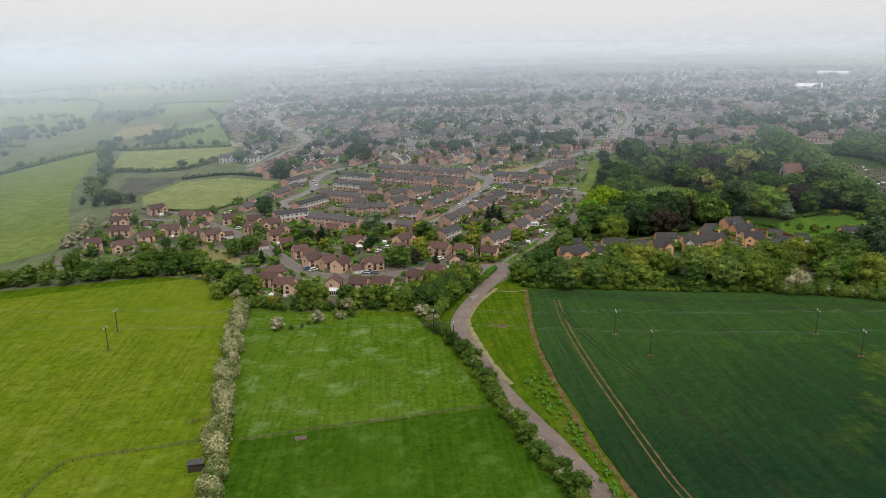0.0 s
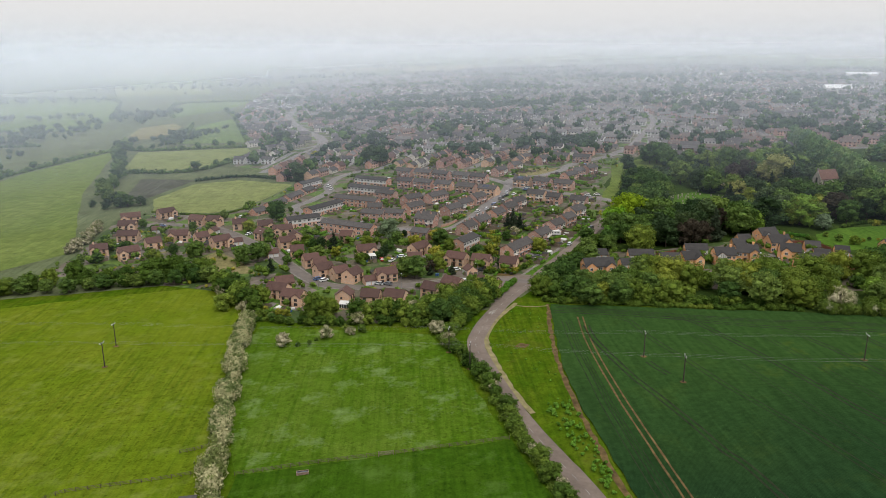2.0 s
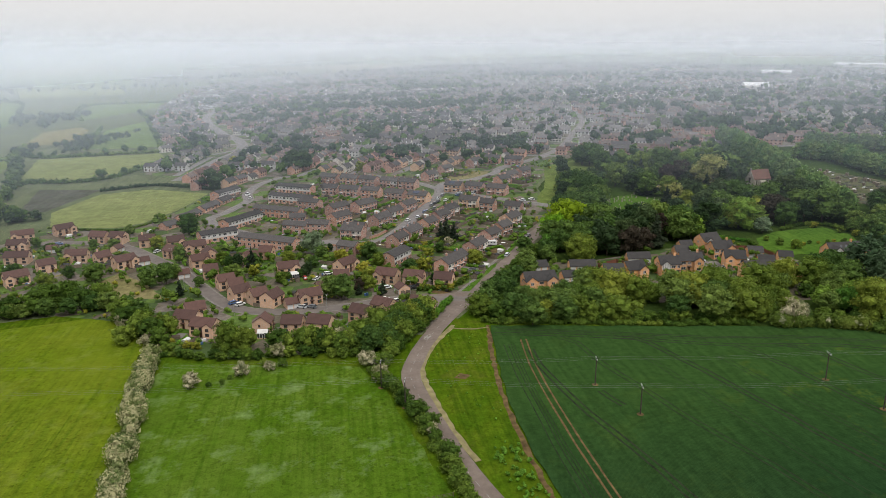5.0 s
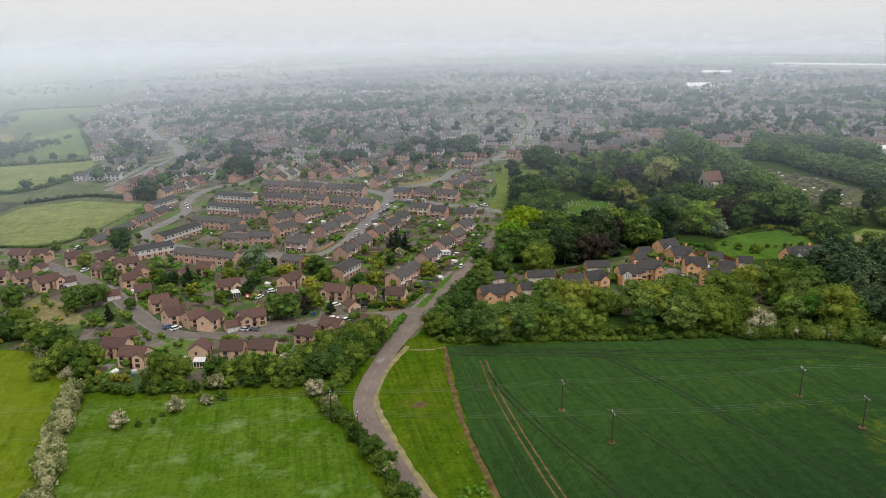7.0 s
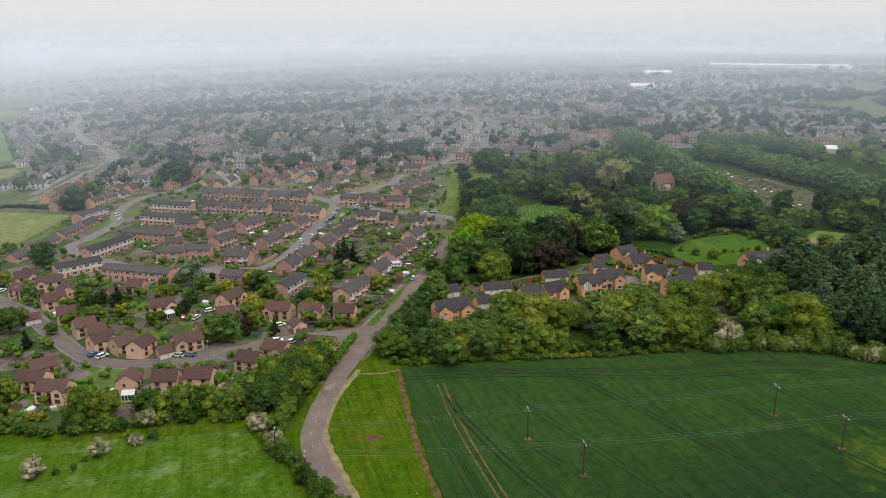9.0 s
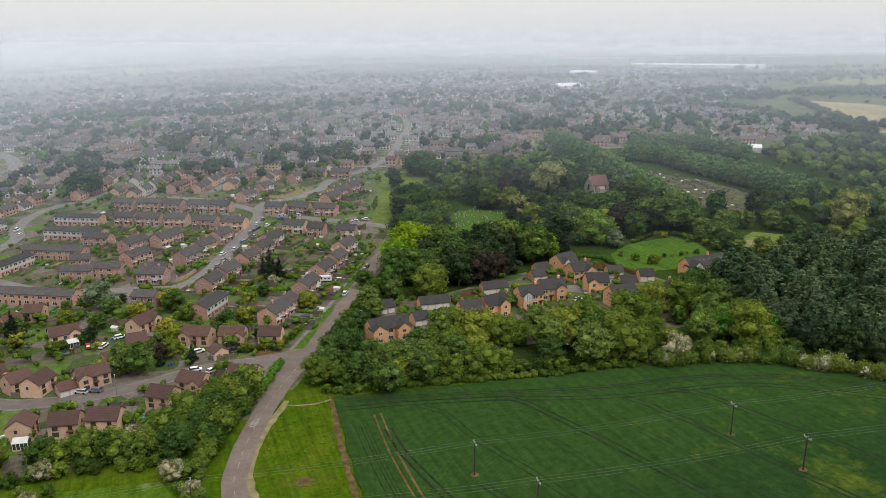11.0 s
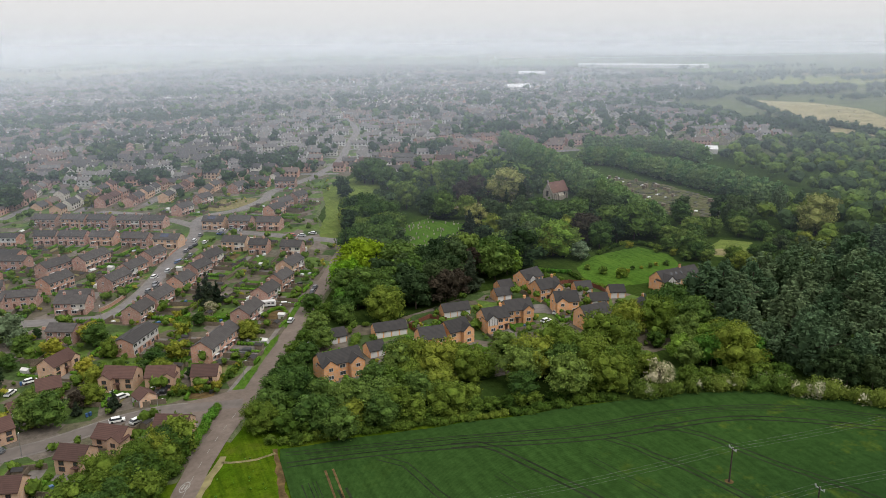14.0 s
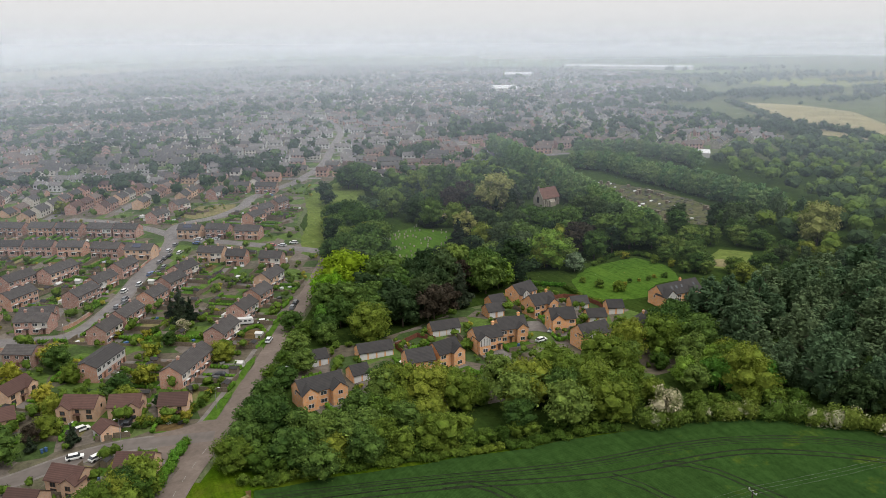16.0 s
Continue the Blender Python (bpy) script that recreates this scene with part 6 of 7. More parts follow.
# ---- church ----
def church():
    th = empty("church", 281, 484, 12)
    tagged(th, "small pale stone church with a steep red tiled roof", "church")
    bm = bmesh.new()
    prism(bm, -7, 7, [(-3.6, -0.9), (3.6, -0.9), (3.6, 5.2), (0, 10.4), (-3.6, 5.2)])
    part("wall", bm, M["stone"], th)
    for x in (-6.2, -2.6, 2.6, 6.2):
        for s in (-1, 1):
            add_box(th, "buttress", "stone", x - 0.35, x + 0.35, min(s * 3.58, s * 4.3), max(s * 3.58, s * 4.3), -0.9, 3.6)
    bm = bmesh.new()
    prism(bm, -2.2, 2.2, [(-5.6, -0.9), (-3.58, -0.9), (-3.58, 4.2), (-5.6, 2.8)])
    part("porch", bm, M["stone"], th)
    bm = bmesh.new()
    slab_roof(bm, -6.7, 7.2, 3.6, 5.2, 10.45, 0.4, 0.18)
    part("roof", bm, M["roofred"], th)
    bm = bmesh.new()
    box(bm, -7.05, -6.65, -0.5, 0.5, 9.8, 11.8)
    box(bm, -7.0, -6.7, -0.75, 0.75, 10.9, 11.1)
    part("bellcote", bm, M["stone"], th)
    for x in (-4.2, 0, 4.2):
        add_window(th, x, -3.62, 1.6, 0, 0.8, 2.4, "brownframe")
    add_window(th, -7.02, 0, 2.2, -90, 1.7, 3.4, "brownframe")


church()

# ---- lane and street furniture ----
def tube_data(pts, r, n=6):
    verts, faces = [], []
    for i, q in enumerate(pts):
        d = (Vector(pts[min(i + 1, len(pts) - 1)]) - Vector(pts[max(i - 1, 0)])).normalized()
        u = d.orthogonal().normalized()
        w = d.cross(u)
        for k in range(n):
            t = 2 * math.pi * k / n
            verts.append(tuple(Vector(q) + (u * math.cos(t) + w * math.sin(t)) * (r[i] if isinstance(r, list) else r)))
        if i:
            b = n * i
            for k in range(n):
                faces.append((b - n + k, b - n + (k + 1) % n, b + (k + 1) % n, b + k))
    k = len(verts)
    faces += [tuple(range(n - 1, -1, -1)), tuple(range(k - n, k))]
    return verts, faces


def power_pole(x, y, turn, h=9.0):
    th = empty("power_pole", x, y, turn)
    tagged(th, "dark wooden power pole with a steel crossarm", "power pole", "power poles")
    v, f = tube_data([(0, 0, -0.8), (0, 0, h * 0.5), (0, 0, h)], [0.19, 0.165, 0.13], 8)
    mesh_object("pole", v, f, M["darktimber"], th)
    bm = bmesh.new()
    box(bm, -0.07, 0.07, -1.25, 1.25, h - 0.45, h - 0.3)
    part("crossarm", bm, M["steel"], th, "galvanised steel crossarm")
    for s in (-1.1, 0, 1.1):
        v, f = tube_data([(0, s, h - 0.3), (0, s, h + 0.05), (0, s, h + 0.12)], [0.09, 0.12, 0.05], 6)
        mesh_object("insulator", v, f, M["white"], th)
    bm = bmesh.new()
    bmesh.ops.create_circle(bm, cap_ends=True, radius=1.0, segments=10)
    bmesh.ops.translate(bm, verts=bm.verts, vec=(0, 0, 0.4 if x > 60 else 0.12))
    part("bare_patch", bm, M["soil"], th, "bare soil at the foot")
    return (x, y, height(x, y) + h + 0.1)


LINES = [[(-235, 292), (-168, 280), (-101, 267), (19, 245.5), (82, 233), (148.5, 221.6), (215, 210), (282, 198)], [(-233, 275), (-165, 262), (-98, 249), (25, 231.5), (88, 213.5), (152.4, 202.5), (217, 191), (283, 180)]]
for row in LINES:
    tops = [power_pole(x, y, -10) for x, y in row]
    for a, b in zip(tops, tops[1:]):
        verts, faces = [], []
        for s in (-1.1, 0, 1.1):
            pts = []
            for i in range(9):
                t = i / 8
                q = Vector(a).lerp(Vector(b), t)
                pts.append((q.x + s * 0.17, q.y + s, q.z - 4 * 0.9 * t * (1 - t)))
            v, f = tube_data(pts, 0.010, 4)
            k = len(verts)
            verts += v
            faces += [tuple(k + i for i in q) for q in f]
        ob = mesh_object("power_line", verts, faces, M["wire"])
        tagged(ob, "three thin sagging wires between power poles", "power line", "power lines")


def street_lamp(x, y, turn):
    th = empty("street_lamp", x, y, turn)
    tagged(th, "slim grey street lamp", "street lamp", "street lamps")
    v, f = tube_data([(0, 0, -0.3), (0, 0, 2), (0, 0, 6.0), (0.3, 0, 6.25), (0.9, 0, 6.3)], [0.1, 0.07, 0.05, 0.045, 0.04], 7)
    mesh_object("post", v, f, M["steel"], th)
    bm = bmesh.new()
    box(bm, 0.8, 1.4, -0.12, 0.12, 6.22, 6.34)
    part("lamp_head", bm, M["white"], th, "pale lamp head")


for x, y, a in [(33, 289, 200), (61.5, 331, 10), (36, 327, 200), (2, 316, 90), (-34, 320, 90), (-60, 358, 200), (84, 334, 150), (46, 432, 20), (62, 470, 20), (24, 408, 90), (-75, 408, 200)]:
    street_lamp(x, y, a)


def post_rail(pts, label):
    th = empty("fence", pts[0][0], pts[0][1])
    tagged(th, label, "fence")
    inv = th.matrix_basis.inverted()
    line = smooth_line(pts, 2.4)
    bm = bmesh.new()
    box(bm, -0.06, 0.06, -0.06, 0.06, -0.3, 1.25)
    me = bpy.data.meshes.new("post")
    bm.to_mesh(me)
    bm.free()
    me.materials.append(M["fencewood"])
    for q in line:
        o = new("post", me)
        o.parent = th
        o.matrix_basis = inv @ pose(q.x, q.y, height(q.x, q.y))
    for z in (0.45, 0.8, 1.12):
        v, f = tube_data([tuple(inv @ Vector((q.x, q.y, height(q.x, q.y) + z))) for q in line], 0.045, 4)
        mesh_object("rail", v, f, M["fencewood"], th)


post_rail([(-38, 177.5), (-20, 180.5), (-3, 182.6)], "weathered timber post and rail fence across the paddock")
post_rail([(2, 183), (16, 185), (32, 187)], "weathered timber post and rail fence across the paddock")
post_rail([(-92, 120), (-88, 140), (-85, 158), (-83.5, 168), (-80, 173.5), (-70, 175.5), (-56, 177.5), (-45, 180)], "weathered timber post and rail fence round the pasture corner")
post_rail([(-55, 189.5), (-51.5, 190.5), (-48, 192)], "short timber fence beside the hawthorn hedge")


def field_gate(x, y, turn):
    th = empty("field_gate", x, y, turn)
    tagged(th, "pale timber field gate in the paddock fence", "gate")
    for s in (-1.9, 1.9):
        add_box(th, "post", "timber", s - 0.09, s + 0.09, -0.09, 0.09, -0.3, 1.4)
    for z in (0.25, 0.5, 0.75, 1.0, 1.2):
        add_box(th, "rail", "timber", -1.8, 1.8, -0.03, 0.03, z, z + 0.09)


field_gate(-0.5, 182.8, 8)


def shelter(x, y, turn, L, W, h, label):
    th = empty("field_shelter", x, y, turn)
    tagged(th, label, "shelter")
    bm = bmesh.new()
    prism(bm, -L / 2, L / 2, [(-W / 2, -0.3), (W / 2, -0.3), (W / 2, h * 0.85), (-W / 2, h * 0.95)])
    part("body", bm, M["darktimber"], th)
    bm = bmesh.new()
    prism(bm, -L / 2 - 0.2, L / 2 + 0.2, [(-W / 2 - 0.3, h * 0.96), (W / 2 + 0.2, h * 0.86), (W / 2 + 0.2, h * 0.91), (-W / 2 - 0.3, h * 1.01)])
    part("roof", bm, M["roofgrey"], th, "weathered sheet roof")


shelter(-46, 165.5, 8, 3.8, 2.8, 2.3, "small dark timber field shelter with a grey roof")


def trough(x, y, turn):
    th = empty("water_trough", x, y, turn)
    tagged(th, "brown water trough in the paddock", "trough")
    bm = bmesh.new()
    for b in ((-1.5, 1.5, -0.55, -0.45), (-1.5, 1.5, 0.45, 0.55), (-1.5, -1.4, -0.45, 0.45), (1.4, 1.5, -0.45, 0.45)):
        box(bm, *b, 0, 0.75)
    box(bm, -1.4, 1.4, -0.45, 0.45, 0, 0.12)
    part("tank", bm, M["rust"], th)
    bm = bmesh.new()
    box(bm, -1.39, 1.39, -0.44, 0.44, 0.5, 0.6)
    part("water", bm, M["glass"], th, "still water")


trough(-21, 176.6, 8)


# ---- vehicles ----
def paint(name, col):
    k = Nodes(name)
    return k.done(k.value(col, k.ramp(k.noise(0.8, 2), 0.3, 0.7, 0.92, 1.05)), 0.3, spec=0.5)


CARS = {}
for key, col in (("white", (0.52, 0.52, 0.51)), ("silver", (0.42, 0.43, 0.44)), ("black", (0.018, 0.018, 0.02)), ("blue", (0.035, 0.08, 0.19)), ("red", (0.26, 0.025, 0.02)), ("grey", (0.11, 0.115, 0.125))):
    M["car_" + key] = paint("car_paint_" + key, col)


def car_meshes():
    bm = bmesh.new()
    low = [(-0.88, 0.28), (0.88, 0.28), (0.9, 0.7), (0.82, 0.95), (-0.82, 0.95), (-0.9, 0.7)]
    prism(bm, -2.1, 2.1, low)
    for v in bm.verts:
        if abs(v.co.x) > 2 and v.co.z > 0.8:
            v.co.z -= 0.16
        if abs(v.co.x) > 2:
            v.co.y *= 0.9
    box(bm, -1.45, 0.75, -0.62, 0.62, 1.38, 1.46)
    body = bm
    bm = bmesh.new()
    v = [bm.verts.new(p) for p in ((-1.95, -0.8, 0.93), (1.25, -0.8, 0.93), (1.25, 0.8, 0.93), (-1.95, 0.8, 0.93), (-1.5, -0.64, 1.4), (0.75, -0.64, 1.4), (0.75, 0.64, 1.4), (-1.5, 0.64, 1.4))]
    for f in ((4, 5, 6, 7), (0, 1, 5, 4), (1, 2, 6, 5), (2, 3, 7, 6), (3, 0, 4, 7)):
        bm.faces.new([v[i] for i in f])
    cabin = bm
    wheel_v, wheel_f = tube_data([(0, -0.1, 0), (0, 0.1, 0)], 0.32, 12)
    return body, cabin, wheel_v, wheel_f


def car(key, label, name="car", scale=1.0, tall=1.0):
    body, cabin, wv, wf = car_meshes()
    for bm in (body, cabin):
        bmesh.ops.scale(bm, vec=(scale, 1, tall), verts=bm.verts)
    th = new(name)
    tagged(th, label, "car" if name == "car" else "van", "parked vehicles")
    part("body", body, M["car_" + key], th)
    part("cabin_glass", cabin, M["glass"], th, "dark tinted glass")
    for sx in (-1.3, 1.3):
        for sy in (-0.82, 0.82):
            w = mesh_object("wheel", wv, wf, M["rubber"], th)
            w.matrix_basis = pose(sx * scale, sy, 0.32)
    for sy in (-0.62, 0.62):
        add_box(th, "headlight", "white", 2.03 * scale, 2.1 * scale, sy - 0.16, sy + 0.16, 0.62 * tall, 0.76 * tall)
    return th


for key in ("white", "silver", "black", "blue", "red", "grey"):
    CARS[key] = car(key, f"{key} hatchback car parked on tarmac")
CARS["van"] = car("white", "white van parked on tarmac", "van", 1.15, 1.45)
USED = set()


def park(key, x, y, turn):
    z = height(x, y) + 0.24
    m = pose(x, y, z, 0, 0, turn)
    if key not in USED:
        CARS[key].matrix_basis = m
        USED.add(key)
    else:
        copy_thing(CARS[key], m)


for key, x, y, a in [("van", 20, 341, 30), ("white", 27, 337, 20), ("white", 25, 322.5, 0), ("white", 30, 319.5, 30), ("black", 36.6, 334, 60), ("black", 38.8, 335.2, 60), ("black", 66.2, 351.5, 150), ("grey", 43.9, 427.4, 58), ("grey", 46.5, 442.4, 62), ("blue", 60.2, 471.6, 64), ("grey", 65.2, 488, 64), ("black", 70.8, 497, 64), ("silver", 71.6, 505.7, 64), ("white", 75.8, 499.2, 60), ("silver", 85, 529.5, 145), ("grey", 93.1, 517.7, 145), ("white", 128.8, 485.4, 140), ("silver", 122.5, 484, 140), ("white", 13.6, 402, 20), ("black", 64.5, 349, 160), ("silver", 86.5, 370, 60), ("white", 47, 453, 60), ("silver", 53.5, 459, 62), ("blue", 59, 471, 62), ("silver", 63.5, 472, 62), ("grey", 66, 479, 65), ("black", 68, 493, 66), ("grey", 46, 438, 60), ("grey", 43, 434, 58), ("white", 12, 398, 20), ("silver", 9, 399, 20), ("grey", 102.5, 396.5, 60), ("black", 105, 401, 60), ("white", -33, 331, 40), ("blue", -36, 333.5, 40), ("silver", -8, 322, 150), ("grey", -4, 321, 150), ("white", -3, 357, 60), ("white", 2, 363, 20), ("white", -54, 480, 60), ("white", -52, 548, 80), ("van", -55, 560, 70), ("white", -40, 368, 20), ("red", -92, 446, 10), ("white", -86, 424, 60), ("silver", -84, 430, 60), ("white", 152, 446, 140), ("red", -8, 359, 100), ("blue", -12, 500, 60), ("silver", -6, 506, 60), ("silver", 168, 338, 5), ("white", 174, 327, 30), ("white", 187, 333, 80), ("white", 166, 322, 10), ("blue", -145, 456, 10), ("grey", -120, 440, 80), ("white", -150, 415, 10), ("silver", 96, 515, 140), ("white", 88, 520, 145), ("red", 118, 487, 140), ("white", -100, 470, 60), ("blue", 86, 512, 140), ("grey", 76, 515, 62), ("white", -18, 452, 60), ("silver", -12, 455, 60)]:
    park(key, x, y, a)


def caravan(x, y, turn):
    th = empty("caravan", x, y, turn, height(x, y) + 0.1)
    tagged(th, "white touring caravan parked in a front garden", "caravan")
    bm = bmesh.new()
    prism(bm, -1.1, 1.1, [(-2.9, 0.5), (2.9, 0.5), (3.1, 1.3), (2.6, 2.45), (-2.5, 2.55), (-3.0, 1.5)], True)
    part("body", bm, M["white"], th)
    for yy in (-1.5, 0.2, 1.7):
        for s in (-1, 1):
            bm = bmesh.new()
            box(bm, yy - 0.45, yy + 0.45, s * 1.11 - 0.02, s * 1.11 + 0.02, 1.35, 1.95)
            part("window", bm, M["glass"], th)
    wv, wf = tube_data([(0, -1.12, 0.34), (0, -0.9, 0.34)], 0.33, 12)
    mesh_object("wheel", wv, wf, M["rubber"], th)
    wv, wf = tube_data([(0, 0.9, 0.34), (0, 1.12, 0.34)], 0.33, 12)
    mesh_object("wheel", wv, wf, M["rubber"], th)
    v, f = tube_data([(3.0, 0, 0.5), (4.2, 0, 0.5)], 0.06, 6)
    mesh_object("drawbar", v, f, M["steel"], th)


caravan(83, 390.5, -12)
park("white", 89, 388, -14)


def conservatory(x, y, turn):
    th = empty("conservatory", x, y, turn)
    tagged(th, "white framed glass conservatory behind a brick house", "conservatory")
    add_box(th, "plinth", "buff", -1.9, 1.9, -1.5, 1.5, -0.6, 0.5)
    add_box(th, "glazing", "glass", -1.85, 1.85, -1.45, 1.45, 0.5, 2.2)
    for px in (-1.85, -0.95, 0.0, 0.95, 1.85):
        add_box(th, "mullion", "white", px - 0.07, px + 0.07, -1.52, -1.42, 0.5, 2.25)
    for sy in (-1.5, 1.4):
        add_box(th, "rail", "white", -1.95, 1.95, sy, sy + 0.1, 2.2, 2.35)
    bm = bmesh.new()
    slab_roof(bm, -1.95, 1.95, 1.5, 2.3, 3.3, 0.1, 0.08)
    part("roof", bm, M["clad"], th, "pale translucent sheet roof")


conservatory(-20.5, 294.5, -10)
conservatory(104, 316, 0)
conservatory(-13, 362, 14)


def wheelie_bin(x, y, turn):
    th = empty("wheelie_bin", x, y, turn, height(x, y) + 0.2)
    tagged(th, "blue plastic wheelie bin on the pavement", "bin", "wheelie bins")
    bm = bmesh.new()
    prism(bm, -0.3, 0.3, [(-0.28, 0), (0.28, 0), (0.36, 1.0), (-0.36, 1.0)])
    part("body", bm, M["car_blue"], th)
    bm = bmesh.new()
    prism(bm, -0.33, 0.33, [(-0.4, 1.0), (0.38, 1.0), (0.34, 1.08), (-0.4, 1.1)])
    part("lid", bm, M["car_blue"], th)


wheelie_bin(17.5, 330.0, 20)
wheelie_bin(18.4, 330.4, 35)
wheelie_bin(-0.5, 362.5, 10)


# ---- the town beyond ----
def near_any(x, y, rows, extra):
    return any((x - a) ** 2 + (y - b) ** 2 < (r + extra) ** 2 for a, b, r in rows)


def road_distance(x, y):
    best = 1e9
    for line, _ in ROADS.values():
        for (ax, ay), (bx, by) in zip(line, line[1:]):
            dx, dy = bx - ax, by - ay
            t = max(0, min(1, ((x - ax) * dx + (y - ay) * dy) / (dx * dx + dy * dy)))
            best = min(best, math.hypot(x - ax - t * dx, y - ay - t * dy))
    return best


def town_plots():
    """Streets in patches that each run their own way: rows of x, y, angle, length, patch."""
    rng = random.Random(9)
    seeds = [(rng.uniform(-350, 1350), rng.uniform(560, 2700), rng.gauss(150, 22) if rng.random() < 0.66 else rng.gauss(52, 22), rng.random()) for _ in range(150)]
    plots, streets = [], ([], [])
    for i, (sx, sy, ang, kind) in enumerate(seeds):
        ca, sa = math.cos(radians(ang)), math.sin(radians(ang))
        row = -200
        while row < 200:
            u = -215.0
            while u < 215:
                ends = [(sx + ca * q - sa * row, sy + sa * q + ca * row) for q in (u, u + 14)]
                if all((x - sx) ** 2 + (y - sy) ** 2 < 60000 and inside(x, y, TOWN) and min((x - a) ** 2 + (y - b) ** 2 for a, b, *_ in seeds) > (x - sx) ** 2 + (y - sy) ** 2 - 1 for x, y in ends):
                    k = len(streets[0])
                    for (x, y), s in ((ends[0], -1), (ends[1], -1), (ends[1], 1), (ends[0], 1)):
                        a, b = x - sa * 3.2 * s, y + ca * 3.2 * s
                        streets[0].append((a, b, height(a, b) + 0.20))
                    streets[1].append((k, k + 1, k + 2, k + 3))
                u += 14
            for off in (-9.5, 9.5):
                u = -220.0
                while u < 220:
                    L = rng.uniform(7.5, 13) if kind < 0.8 else rng.uniform(12, 18)
                    u += L / 2 + rng.uniform(1.5, 5)
                    x, y = sx + ca * u - sa * (row + off), sy + sa * u + ca * (row + off)
                    u += L / 2
                    d = (x - sx) ** 2 + (y - sy) ** 2
                    if d > 62000 or not inside(x, y, TOWN):
                        continue
                    if any((x - a) ** 2 + (y - b) ** 2 < d for a, b, *_ in seeds):
                        continue
                    if rng.random() < 0.07 or near_any(x, y, HOUSES[-400:], L / 2 + 1) or road_distance(x, y) < (11.5 if x < 0 else 7.5):
                        continue
                    plots.append((x, y, ang + rng.uniform(-3, 3), L, kind))
            row += rng.uniform(36, 42)
    tagged(mesh_object("town_streets", *streets, M["tarmac"]), "grey streets between the rows of town houses", "road", "", "structure")
    return plots


PLOTS = town_plots()


def far_house_data(rows, wall_faces, roof_faces, glass_faces, rng):
    """Joined far houses: walls with gables, roof slabs, chimneys, and window panels standing 3 cm proud."""
    for x, y, ang, L, kind in rows:
        W, he = 3.5, rng.choice((4.6, 4.7, 4.8, 2.6))
        hr = he + rng.uniform(2.0, 2.6)
        z = height(x, y)
        ca, sa = math.cos(radians(ang)), math.sin(radians(ang))

        def put(out, pts, quads):
            k = len(out[0])
            out[0].extend((x + ca * a - sa * b, y + sa * a + ca * b, z + c) for a, b, c in pts)
            out[1].extend(tuple(k + i for i in q) for q in quads)
        h = L / 2
        put(wall_faces, [(-h, -W, -1), (-h, W, -1), (-h, W, he), (-h, 0, hr), (-h, -W, he), (h, -W, -1), (h, W, -1), (h, W, he), (h, 0, hr), (h, -W, he)], [(0, 4, 3, 2, 1), (5, 6, 7, 8, 9), (0, 5, 9, 4), (1, 2, 7, 6)])
        o, e = W + 0.35, he - 0.2
        h2 = h + 0.2
        put(roof_faces, [(-h2, -o, e), (h2, -o, e), (h2, 0, hr + 0.1), (-h2, 0, hr + 0.1), (-h2, o, e), (h2, o, e), (-h2, -o, e - 0.12), (h2, -o, e - 0.12), (-h2, o, e - 0.12), (h2, o, e - 0.12)], [(0, 1, 2, 3), (3, 2, 5, 4), (6, 7, 1, 0), (4, 5, 9, 8)])
        if rng.random() < 0.7:
            cx = rng.uniform(-0.3, 0.3) * L
            c = [(cx + i * 0.4, j * 0.3, k) for k in (hr - 0.4, hr + 1.0) for i, j in ((-1, -1), (1, -1), (1, 1), (-1, 1))]
            put(wall_faces, c, [(0, 1, 5, 4), (1, 2, 6, 5), (2, 3, 7, 6), (3, 0, 4, 7), (4, 5, 6, 7)])
        n = max(2, round(L / 3.2)) if y < 1500 else 0
        for i in range(n):
            wx = -h + L * (i + 0.5) / n
            for zz in ((0.9, he - 1.6) if he > 3 else (0.9,)):
                for s in (-1, 1):
                    yy = s * (W + 0.03)
                    q = [(wx - 0.65, yy, zz), (wx + 0.65, yy, zz), (wx + 0.65, yy, zz + 1.15), (wx - 0.65, yy, zz + 1.15)]
                    put(glass_faces, q, [(0, 1, 2, 3) if s < 0 else (3, 2, 1, 0)])


